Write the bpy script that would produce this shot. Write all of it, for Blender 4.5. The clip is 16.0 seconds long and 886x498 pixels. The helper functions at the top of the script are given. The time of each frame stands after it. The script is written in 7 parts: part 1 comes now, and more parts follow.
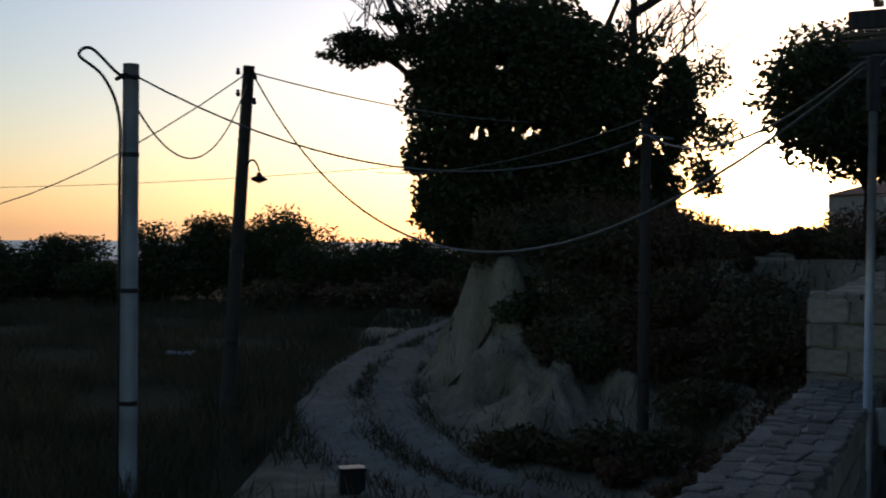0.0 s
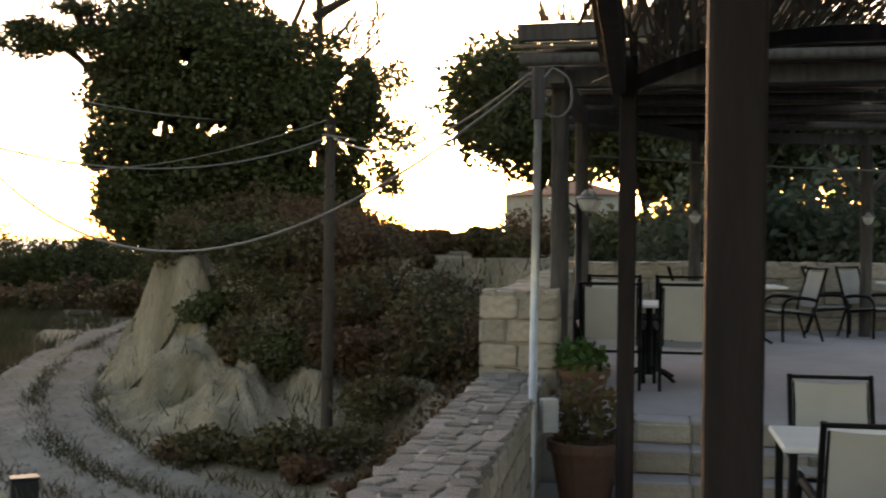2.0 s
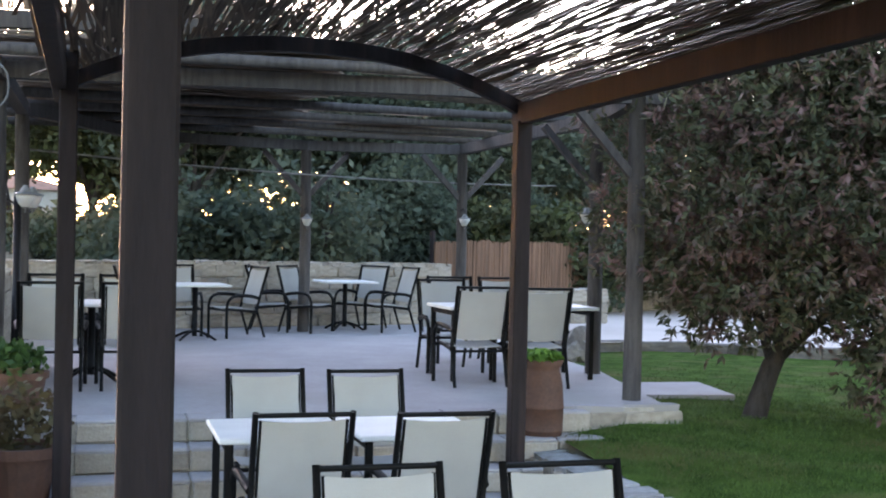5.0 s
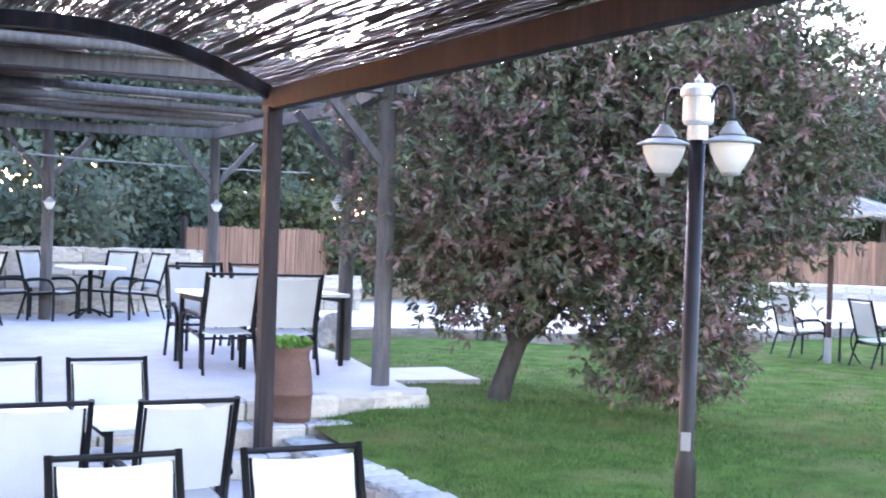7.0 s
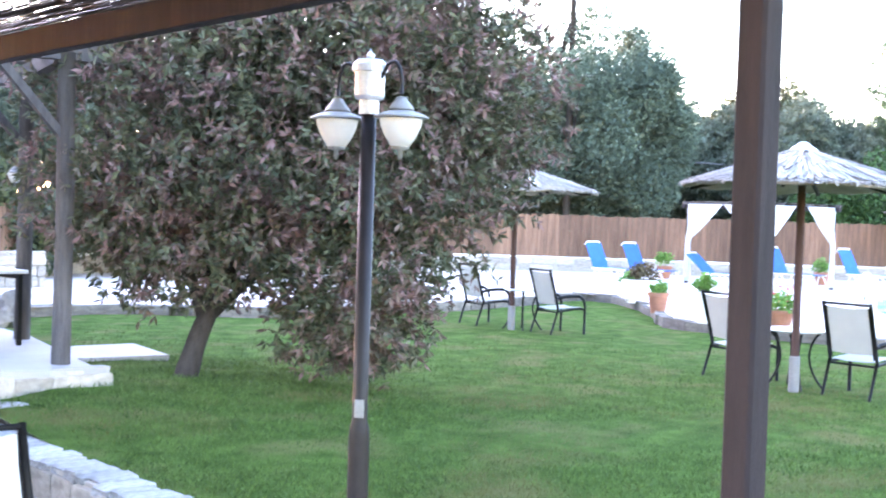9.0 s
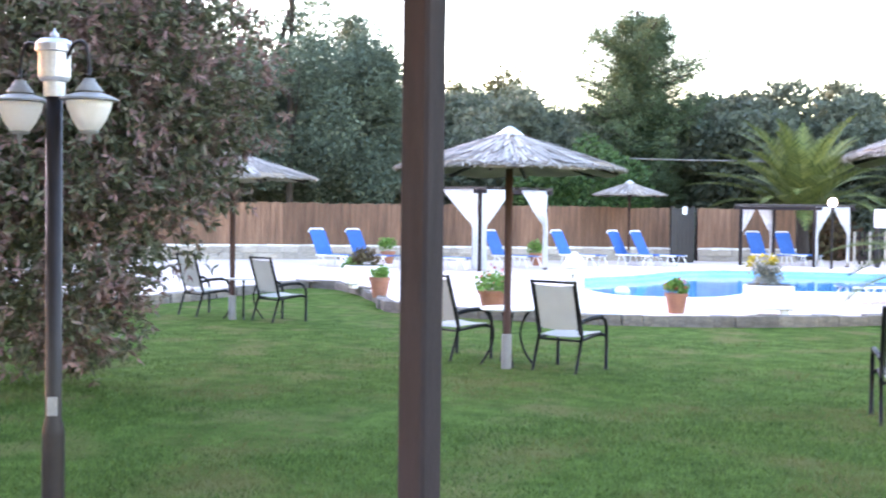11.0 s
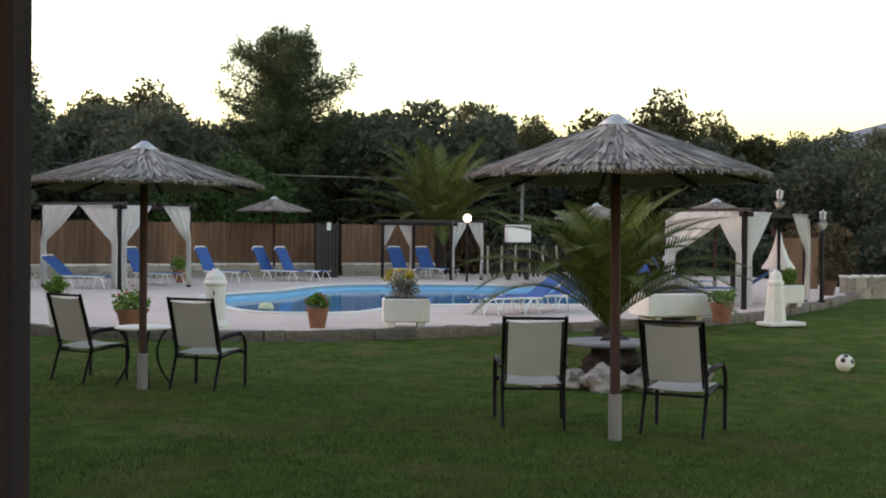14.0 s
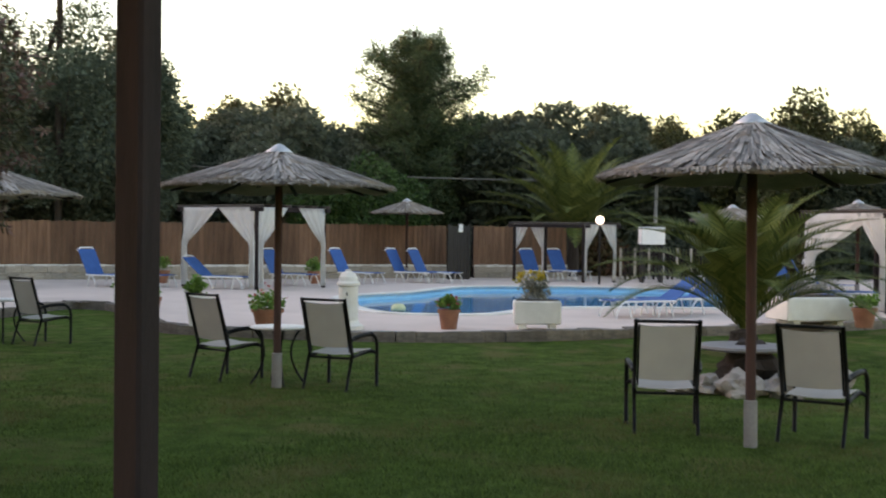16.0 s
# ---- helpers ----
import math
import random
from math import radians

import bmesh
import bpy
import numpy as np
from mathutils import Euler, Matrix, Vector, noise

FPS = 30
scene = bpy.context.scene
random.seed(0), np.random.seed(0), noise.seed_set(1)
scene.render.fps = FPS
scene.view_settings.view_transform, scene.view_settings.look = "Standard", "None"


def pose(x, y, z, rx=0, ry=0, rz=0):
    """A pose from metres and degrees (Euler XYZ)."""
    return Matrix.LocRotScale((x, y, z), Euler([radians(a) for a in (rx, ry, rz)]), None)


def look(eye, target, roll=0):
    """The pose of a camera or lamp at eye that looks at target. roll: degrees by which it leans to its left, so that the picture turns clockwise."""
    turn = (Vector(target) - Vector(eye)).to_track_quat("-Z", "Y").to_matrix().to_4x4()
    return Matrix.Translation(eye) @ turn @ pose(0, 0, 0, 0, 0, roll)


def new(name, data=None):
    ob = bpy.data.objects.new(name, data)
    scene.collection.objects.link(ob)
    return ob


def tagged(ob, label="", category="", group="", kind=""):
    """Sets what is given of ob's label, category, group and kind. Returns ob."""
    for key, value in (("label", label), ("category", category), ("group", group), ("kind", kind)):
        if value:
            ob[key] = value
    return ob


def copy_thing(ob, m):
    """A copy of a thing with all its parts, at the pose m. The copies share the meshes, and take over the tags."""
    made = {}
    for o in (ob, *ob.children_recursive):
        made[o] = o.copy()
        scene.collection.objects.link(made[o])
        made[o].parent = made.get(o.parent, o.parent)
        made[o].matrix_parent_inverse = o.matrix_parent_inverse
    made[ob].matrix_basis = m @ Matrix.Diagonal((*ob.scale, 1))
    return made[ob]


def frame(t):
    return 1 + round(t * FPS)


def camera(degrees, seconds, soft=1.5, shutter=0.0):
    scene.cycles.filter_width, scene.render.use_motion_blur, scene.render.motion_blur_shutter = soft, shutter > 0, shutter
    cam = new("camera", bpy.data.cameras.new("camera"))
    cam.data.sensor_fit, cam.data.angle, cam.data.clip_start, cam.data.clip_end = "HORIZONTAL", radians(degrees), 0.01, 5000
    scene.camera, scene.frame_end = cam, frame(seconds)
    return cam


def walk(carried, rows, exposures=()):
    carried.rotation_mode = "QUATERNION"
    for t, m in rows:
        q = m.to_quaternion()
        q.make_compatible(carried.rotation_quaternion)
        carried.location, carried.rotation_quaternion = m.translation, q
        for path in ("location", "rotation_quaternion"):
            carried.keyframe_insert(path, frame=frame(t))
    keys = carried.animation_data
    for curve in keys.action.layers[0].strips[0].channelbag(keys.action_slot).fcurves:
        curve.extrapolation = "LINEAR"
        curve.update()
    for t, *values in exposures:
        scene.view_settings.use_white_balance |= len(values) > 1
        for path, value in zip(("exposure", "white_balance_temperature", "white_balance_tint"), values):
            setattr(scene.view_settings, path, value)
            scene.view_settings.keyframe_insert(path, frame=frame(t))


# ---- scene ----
# camera and its walk
cam = camera(39.77, 16.0, soft=1.9, shutter=0.35)
PATH = [
    (0.0, -0.106, 0.360, 1.684, 89.156, -0.351, 0.000),
    (0.5, -0.095, 0.328, 1.673, 89.276, -0.847, -3.799),
    (1.0, -0.090, 0.283, 1.680, 89.267, -0.446, -10.028),
    (1.5, -0.072, 0.296, 1.701, 88.927, -0.513, -12.534),
    (2.0, -0.069, 0.276, 1.699, 89.178, -0.561, -14.508),
    (2.5, -0.063, 0.221, 1.697, 89.094, -0.940, -20.077),
    (3.0, -0.055, 0.174, 1.696, 89.226, -1.081, -26.724),
    (3.5, -0.045, 0.145, 1.711, 88.822, -1.040, -32.243),
    (3.7, -0.045, 0.142, 1.714, 89.009, -1.051, -33.942),
    (5.8, -0.069, 0.148, 1.696, 89.687, -1.541, -43.407),
    (6.0, -0.064, 0.142, 1.695, 89.784, -1.585, -44.806),
    (6.5, -0.058, 0.116, 1.699, 89.554, -1.554, -48.137),
    (7.0, -0.040, 0.084, 1.699, 89.251, -1.927, -51.069),
    (7.5, -0.017, 0.046, 1.696, 88.934, -2.437, -52.684),
    (8.0, -0.012, 0.028, 1.692, 89.007, -2.789, -56.547),
    (8.5, -0.036, -0.003, 1.709, 87.389, -1.474, -61.711),
    (8.7, -0.025, -0.025, 1.700, 87.837, -1.624, -63.111),
    (10.8, 0.069, -0.122, 1.696, 87.989, -0.781, -75.955),
    (11.0, 0.080, -0.150, 1.681, 88.188, -0.747, -77.607),
    (11.5, 0.080, -0.168, 1.678, 88.064, -0.934, -81.381),
    (12.0, 0.087, -0.198, 1.678, 88.260, -0.773, -85.014),
    (12.5, 0.072, -0.221, 1.683, 88.920, -0.634, -87.771),
    (13.0, 0.061, -0.245, 1.685, 89.126, -0.733, -89.780),
    (13.5, 0.056, -0.260, 1.686, 89.234, -0.693, -92.058),
    (14.0, 0.047, -0.271, 1.686, 89.118, -0.580, -93.915),
    (14.5, 0.055, -0.272, 1.687, 88.561, -0.434, -93.840),
    (15.0, 0.058, -0.275, 1.687, 88.587, -0.166, -93.260),
    (15.5, 0.080, -0.286, 1.681, 88.339, 0.328, -90.654),
    (16.0, 0.083, -0.291, 1.681, 89.151, -0.637, -87.724),
]
EXPOSURES = [(0.0, 0.3, 5500, 16), (0.5, 0.3, 5600, 16), (1.0, 1.15, 6800, 18), (1.5, 2.5, 8000, 22), (2.0, 2.8, 8500, 24), (2.5, 3.2, 8500, 26), (3.0, 3.15, 8000, 26), (3.5, 3.1, 7400, 26), (5.8, 4.9, 6400, 30), (7.0, 5.45, 6000, 38), (8.5, 5.7, 6050, 34), (11.0, 5.1, 6500, 34), (12.0, 4.45, 7200, 28), (13.0, 3.6, 7700, 27), (14.0, 2.95, 8100, 26), (15.0, 2.95, 8100, 26), (16.0, 3.05, 8000, 26)]
walk(cam, [(t, pose(*p)) for t, *p in PATH], EXPOSURES)

# world, sun
SUN_AZ, SUN_EL = radians(15.4), radians(3.2)
SUN_DIR = Vector((math.sin(SUN_AZ) * math.cos(SUN_EL), math.cos(SUN_AZ) * math.cos(SUN_EL), math.sin(SUN_EL)))
world = bpy.data.worlds.new("world")
scene.world = world
world.use_nodes = True
wn = world.node_tree
wn.nodes.clear()
w_out = wn.nodes.new("ShaderNodeOutputWorld")
w_bg = wn.nodes.new("ShaderNodeBackground")
w_sky = wn.nodes.new("ShaderNodeTexSky")
w_sky.sky_type = 'NISHITA'
w_sky.sun_disc = False
w_sky.sun_elevation = SUN_EL
w_sky.sun_rotation = SUN_AZ
w_sky.altitude = 100
w_sky.air_density, w_sky.dust_density, w_sky.ozone_density = 1.0, 1.0, 1.6
w_bg.inputs["Strength"].default_value = 0.15
# the aureole of the low sun in hazy air
w_tc = wn.nodes.new("ShaderNodeTexCoord")
w_nm = wn.nodes.new("ShaderNodeVectorMath")
w_nm.operation = 'NORMALIZE'
wn.links.new(w_tc.outputs["Generated"], w_nm.inputs[0])
w_dot = wn.nodes.new("ShaderNodeVectorMath")
w_dot.operation = 'DOT_PRODUCT'
w_dot.inputs[1].default_value = SUN_DIR
wn.links.new(w_nm.outputs[0], w_dot.inputs[0])
last = w_sky.outputs[0]
for power, gain, tone in ((2600, 60.0, (1.0, 0.72, 0.36)), (90, 7.0, (1.0, 0.78, 0.5)), (6, 2.4, (0.96, 0.88, 1.0))):
    mx = wn.nodes.new("ShaderNodeMath")
    mx.operation = 'MAXIMUM'
    wn.links.new(w_dot.outputs["Value"], mx.inputs[0])
    mx.inputs[1].default_value = 0.0
    pw = wn.nodes.new("ShaderNodeMath")
    pw.operation = 'POWER'
    wn.links.new(mx.outputs[0], pw.inputs[0])
    pw.inputs[1].default_value = power
    sc = wn.nodes.new("ShaderNodeVectorMath")
    sc.operation = 'SCALE'
    sc.inputs[0].default_value = tuple(gain * c for c in tone)
    wn.links.new(pw.outputs[0], sc.inputs["Scale"])
    ad = wn.nodes.new("ShaderNodeVectorMath")
    ad.operation = 'ADD'
    wn.links.new(last, ad.inputs[0])
    wn.links.new(sc.outputs[0], ad.inputs[1])
    last = ad.outputs[0]
wn.links.new(last, w_bg.inputs[0])
wn.links.new(w_bg.outputs[0], w_out.inputs[0])
sun_lamp = bpy.data.lights.new("sun", 'SUN')
sun_lamp.energy, sun_lamp.angle, sun_lamp.color = 0.02, radians(0.6), (1.0, 0.62, 0.32)
sun_ob = new("sun", sun_lamp)
sun_ob.matrix_world = look((0, 0, 30), Vector((0, 0, 30)) - SUN_DIR)

# materials


def mat(name, c1, c2=None, rough=0.8, scale=6.0, fine=60.0, bump=0.15, metal=0.0, rnd=0.0, stretch=(1, 1, 1), trans=0.0, dirt=None, spec=0.3, coords="Object", dist=0.02):
    """Two colours mixed by coarse and fine noise, with relief; rnd varies the value from object to object."""
    m = bpy.data.materials.new(name)
    m.use_nodes = True
    nt = m.node_tree
    b = nt.nodes["Principled BSDF"]
    b.inputs["Roughness"].default_value = rough
    b.inputs["Metallic"].default_value = metal
    b.inputs["Specular IOR Level"].default_value = spec
    tc = nt.nodes.new("ShaderNodeTexCoord")
    mp = nt.nodes.new("ShaderNodeMapping")
    mp.inputs["Scale"].default_value = stretch
    nt.links.new(tc.outputs[coords], mp.inputs[0])
    n1 = nt.nodes.new("ShaderNodeTexNoise")
    n1.inputs["Scale"].default_value, n1.inputs["Detail"].default_value = scale, 5
    n2 = nt.nodes.new("ShaderNodeTexNoise")
    n2.inputs["Scale"].default_value, n2.inputs["Detail"].default_value = fine, 3
    for n in (n1, n2):
        nt.links.new(mp.outputs[0], n.inputs["Vector"])
    mx = nt.nodes.new("ShaderNodeMath")
    mx.operation = 'MULTIPLY_ADD'
    nt.links.new(n2.outputs["Fac"], mx.inputs[0])
    mx.inputs[1].default_value = 0.5
    nt.links.new(n1.outputs["Fac"], mx.inputs[2])
    rg = nt.nodes.new("ShaderNodeMapRange")
    rg.inputs["From Min"].default_value, rg.inputs["From Max"].default_value = 0.5, 1.0
    nt.links.new(mx.outputs[0], rg.inputs["Value"])
    ramp = nt.nodes.new("ShaderNodeMix")
    ramp.data_type = 'RGBA'
    nt.links.new(rg.outputs[0], ramp.inputs["Factor"])
    c2 = c2 or tuple(v * 0.7 for v in c1)
    ramp.inputs["A"].default_value = (*c2, 1)
    ramp.inputs["B"].default_value = (*c1, 1)
    col = ramp.outputs["Result"]
    if dirt:
        n3 = nt.nodes.new("ShaderNodeTexNoise")
        n3.inputs["Scale"].default_value, n3.inputs["Detail"].default_value = scale * 0.35, 6
        nt.links.new(mp.outputs[0], n3.inputs["Vector"])
        r3 = nt.nodes.new("ShaderNodeMapRange")
        r3.inputs["From Min"].default_value, r3.inputs["From Max"].default_value = 0.52, 0.68
        nt.links.new(n3.outputs["Fac"], r3.inputs["Value"])
        d = nt.nodes.new("ShaderNodeMix")
        d.data_type = 'RGBA'
        nt.links.new(r3.outputs[0], d.inputs["Factor"])
        nt.links.new(col, d.inputs["A"])
        d.inputs["B"].default_value = (*dirt, 1)
        col = d.outputs["Result"]
    if rnd:
        oi = nt.nodes.new("ShaderNodeObjectInfo")
        hs = nt.nodes.new("ShaderNodeHueSaturation")
        r4 = nt.nodes.new("ShaderNodeMapRange")
        r4.inputs["To Min"].default_value, r4.inputs["To Max"].default_value = 1 - rnd, 1 + rnd
        nt.links.new(oi.outputs["Random"], r4.inputs["Value"])
        nt.links.new(r4.outputs[0], hs.inputs["Value"])
        nt.links.new(col, hs.inputs["Color"])
        col = hs.outputs[0]
    nt.links.new(col, b.inputs["Base Color"])
    if bump:
        bp = nt.nodes.new("ShaderNodeBump")
        bp.inputs["Strength"].default_value, bp.inputs["Distance"].default_value = bump, dist
        nt.links.new(mx.outputs[0], bp.inputs["Height"])
        nt.links.new(bp.outputs[0], b.inputs["Normal"])
    if trans:
        tr = nt.nodes.new("ShaderNodeBsdfTranslucent")
        nt.links.new(col, tr.inputs["Color"])
        ms = nt.nodes.new("ShaderNodeMixShader")
        ms.inputs[0].default_value = trans
        nt.links.new(b.outputs[0], ms.inputs[1])
        nt.links.new(tr.outputs[0], ms.inputs[2])
        nt.links.new(ms.outputs[0], nt.nodes["Material Output"].inputs["Surface"])
    return m


def leaf_mat(name, c1, c2, c3=None, trans=0.3, scale=1.2, edge=(0.45, 0.62)):
    """Leaves: each island its own shade between c1 and c2, patches of c3."""
    m = bpy.data.materials.new(name)
    m.use_nodes = True
    nt = m.node_tree
    b = nt.nodes["Principled BSDF"]
    b.inputs["Roughness"].default_value = 0.6
    b.inputs["Specular IOR Level"].default_value = 0.2
    g = nt.nodes.new("ShaderNodeNewGeometry")
    mx = nt.nodes.new("ShaderNodeMix")
    mx.data_type = 'RGBA'
    nt.links.new(g.outputs["Random Per Island"], mx.inputs["Factor"])
    mx.inputs["A"].default_value, mx.inputs["B"].default_value = (*c1, 1), (*c2, 1)
    col = mx.outputs["Result"]
    if c3:
        tc = nt.nodes.new("ShaderNodeTexCoord")
        n1 = nt.nodes.new("ShaderNodeTexNoise")
        n1.inputs["Scale"].default_value, n1.inputs["Detail"].default_value = scale, 4
        nt.links.new(tc.outputs["Object"], n1.inputs["Vector"])
        r = nt.nodes.new("ShaderNodeMapRange")
        r.inputs["From Min"].default_value, r.inputs["From Max"].default_value = edge
        nt.links.new(n1.outputs["Fac"], r.inputs["Value"])
        mx2 = nt.nodes.new("ShaderNodeMix")
        mx2.data_type = 'RGBA'
        nt.links.new(r.outputs[0], mx2.inputs["Factor"])
        nt.links.new(col, mx2.inputs["A"])
        mx2.inputs["B"].default_value = (*c3, 1)
        col = mx2.outputs["Result"]
    nt.links.new(col, b.inputs["Base Color"])
    tr = nt.nodes.new("ShaderNodeBsdfTranslucent")
    nt.links.new(col, tr.inputs["Color"])
    ms = nt.nodes.new("ShaderNodeMixShader")
    ms.inputs[0].default_value = trans
    nt.links.new(b.outputs[0], ms.inputs[1])
    nt.links.new(tr.outputs[0], ms.inputs[2])
    nt.links.new(ms.outputs[0], nt.nodes["Material Output"].inputs["Surface"])
    return m


def emitter(name, colour, strength):
    m = bpy.data.materials.new(name)
    m.use_nodes = True
    b = m.node_tree.nodes["Principled BSDF"]
    b.inputs["Base Color"].default_value = (*colour, 1)
    b.inputs["Emission Color"].default_value = (*colour, 1)
    b.inputs["Emission Strength"].default_value = strength
    return m


M_WOOD = mat("dark_stained_wood", (0.023, 0.0162, 0.0172), (0.0125, 0.009, 0.0096), 0.72, 5, 45, 0.2, stretch=(6, 6, 0.6), rnd=0.12, dirt=(0.034, 0.022, 0.0205), spec=0.18)
M_REDWOOD = mat("reddish_stained_wood", (0.062, 0.03, 0.022), (0.032, 0.017, 0.013), 0.7, 5, 45, 0.2, stretch=(6, 6, 0.6), rnd=0.1, spec=0.15)
M_GREYWOOD = mat("weathered_wood", (0.082, 0.071, 0.066), (0.034, 0.029, 0.027), 0.85, 4, 40, 0.3, stretch=(6, 6, 0.7), rnd=0.15)
M_POLEWOOD = mat("old_pole_wood", (0.07, 0.055, 0.045), (0.03, 0.024, 0.02), 0.85, 6, 50, 0.4, stretch=(8, 8, 0.5))
M_CONCRETE = mat("pale_concrete", (0.36, 0.36, 0.36), (0.25, 0.25, 0.26), 0.85, 3, 50, 0.2, dirt=(0.2, 0.2, 0.2))
M_STONE = mat("pale_limestone", (0.4, 0.35, 0.29), (0.26, 0.22, 0.18), 0.9, 5, 40, 0.5, rnd=0.22, dirt=(0.22, 0.19, 0.155))
M_WALLTOP = mat("grey_wall_top", (0.36, 0.33, 0.31), (0.13, 0.115, 0.105), 0.9, 6, 30, 0.9, rnd=0.32, stretch=(1, 2.5, 1))
M_MORTAR = mat("lime_mortar", (0.42, 0.38, 0.33), (0.28, 0.25, 0.21), 0.95, 8, 60, 0.5)
M_KERBWHITE = mat("whitened_kerb", (0.36, 0.355, 0.35), (0.19, 0.185, 0.18), 0.9, 4, 25, 0.7, rnd=0.2, dirt=(0.2, 0.19, 0.175))
M_PAVE = mat("pale_paving", (0.36, 0.335, 0.335), (0.27, 0.25, 0.25), 0.75, 1.5, 25, 0.12, rnd=0.1, dirt=(0.28, 0.26, 0.245))
M_DECK = mat("pinkish_deck", (0.62, 0.51, 0.45), (0.53, 0.43, 0.38), 0.8, 0.8, 20, 0.1, dirt=(0.49, 0.4, 0.35))
M_KERB = mat("rough_kerb_stone", (0.2, 0.17, 0.145), (0.09, 0.078, 0.066), 0.9, 3, 18, 0.6, rnd=0.25)
M_LAWN = mat("lawn_turf", (0.08, 0.13, 0.027), (0.02, 0.044, 0.008), 0.95, 3.5, 75, 0.8, dirt=(0.1, 0.1, 0.036), spec=0.03, dist=0.05)
M_GRASS = leaf_mat("grass_blades", (0.02, 0.044, 0.008), (0.097, 0.155, 0.034), (0.1, 0.1, 0.034), 0.3, 0.8, (0.5, 0.64))
M_DRYGRASS = leaf_mat("dry_grass", (0.034, 0.03, 0.015), (0.1, 0.082, 0.046), (0.026, 0.031, 0.013), 0.3, 0.4)
M_FIELD = mat("dry_field", (0.04, 0.037, 0.019), (0.017, 0.021, 0.01), 0.95, 0.25, 5, 0.6, spec=0.05, dirt=(0.055, 0.048, 0.026))
M_EARTH = mat("pale_earth", (0.37, 0.305, 0.22), (0.17, 0.135, 0.092), 0.95, 0.9, 9, 1.0, stretch=(2.2, 2.2, 0.45), dirt=(0.13, 0.11, 0.07), spec=0.05, dist=0.16)
M_GRAVEL = mat("pale_gravel", (0.27, 0.245, 0.21), (0.15, 0.13, 0.11), 0.95, 1.5, 14, 1.0, dirt=(0.2, 0.18, 0.14), spec=0.05, dist=0.07)
# sea blue paled in the base colour to stand for horizon haze
M_SEA = mat("haze_tinted_sea", (0.2, 0.26, 0.32), (0.17, 0.23, 0.29), 0.35, 0.01, 0.2, 0.0)
M_BLACK = mat("black_metal", (0.008, 0.008, 0.0085), (0.005, 0.005, 0.005), 0.5, 10, 80, 0.03, metal=0.0, spec=0.12)
M_BROWNMETAL = mat("dark_brown_metal", (0.015, 0.0115, 0.0115), (0.009, 0.007, 0.007), 0.45, 8, 60, 0.03, spec=0.18)
M_STEEL = mat("galvanised_steel", (0.52, 0.54, 0.57), (0.36, 0.38, 0.41), 0.42, 10, 60, 0.04, metal=0.5)
M_SLING = mat("beige_sling_fabric", (0.385, 0.376, 0.358), (0.32, 0.312, 0.297), 0.85, 3, 220, 0.15, rnd=0.04)
M_WHITEPL = mat("white_plastic", (0.78, 0.78, 0.77), (0.68, 0.68, 0.67), 0.45, 4, 40, 0.03)
M_TABLETOP = mat("white_tabletop", (0.72, 0.72, 0.71), (0.62, 0.62, 0.61), 0.4, 4, 50, 0.03)
M_BLUE = mat("blue_sling", (0.022, 0.105, 0.32), (0.016, 0.078, 0.25), 0.7, 5, 90, 0.08, rnd=0.1)
M_CURTAIN = mat("white_curtain", (0.85, 0.84, 0.82), (0.78, 0.77, 0.75), 0.9, 3, 60, 0.1, trans=0.15)
M_THATCH = mat("reed_thatch", (0.3, 0.25, 0.2), (0.13, 0.105, 0.085), 0.95, 2.5, 60, 0.5, rnd=0.1)
M_STRAW = leaf_mat("thatch_straw", (0.12, 0.105, 0.095), (0.44, 0.395, 0.355), None, 0.1)
M_REED = leaf_mat("roof_reed", (0.085, 0.06, 0.044), (0.3, 0.225, 0.16), None, 0.4)
M_FENCE = mat("brown_reed_fence", (0.21, 0.115, 0.07), (0.1, 0.055, 0.035), 0.9, 3, 30, 0.4, stretch=(3, 3, 0.3), rnd=0.25)
M_TERRA = mat("terracotta", (0.31, 0.135, 0.08), (0.21, 0.09, 0.055), 0.8, 6, 40, 0.15, rnd=0.12, dirt=(0.27, 0.18, 0.13))
M_BROWNPOT = mat("brown_clay", (0.125, 0.062, 0.043), (0.075, 0.04, 0.03), 0.75, 5, 40, 0.2)
M_WHITESTONE = mat("whitewashed_stone", (0.74, 0.72, 0.67), (0.6, 0.58, 0.53), 0.8, 3, 40, 0.2, dirt=(0.55, 0.52, 0.46))
M_ROCK = mat("white_rock", (0.36, 0.32, 0.29), (0.18, 0.16, 0.145), 0.9, 3, 20, 0.8, rnd=0.15)
M_SLAB = mat("grey_slab", (0.22, 0.21, 0.21), (0.14, 0.135, 0.135), 0.6, 3, 40, 0.1)
M_DARKROCK = mat("dark_rock", (0.045, 0.034, 0.03), (0.02, 0.016, 0.015), 0.9, 4, 22, 0.8)
M_POOLTILE = mat("pool_lining", (0.25, 0.6, 0.8), (0.18, 0.5, 0.72), 0.4, 2, 30, 0.02)
M_BARK = mat("tree_bark", (0.055, 0.044, 0.038), (0.02, 0.016, 0.014), 0.95, 3, 25, 1.0, stretch=(4, 4, 0.6))
M_SOIL = mat("plant_soil", (0.06, 0.045, 0.03), (0.03, 0.023, 0.016), 0.95, 8, 60, 0.5)
M_PLASTER = mat("pale_plaster", (0.42, 0.38, 0.33), (0.32, 0.29, 0.25), 0.9, 2, 30, 0.1)
M_DARK = mat("dark_opening", (0.02, 0.02, 0.022), (0.015, 0.015, 0.017), 0.4, 5, 40, 0.02)
M_ROOF = mat("clay_roof", (0.32, 0.16, 0.1), (0.2, 0.1, 0.07), 0.85, 3, 30, 0.4)
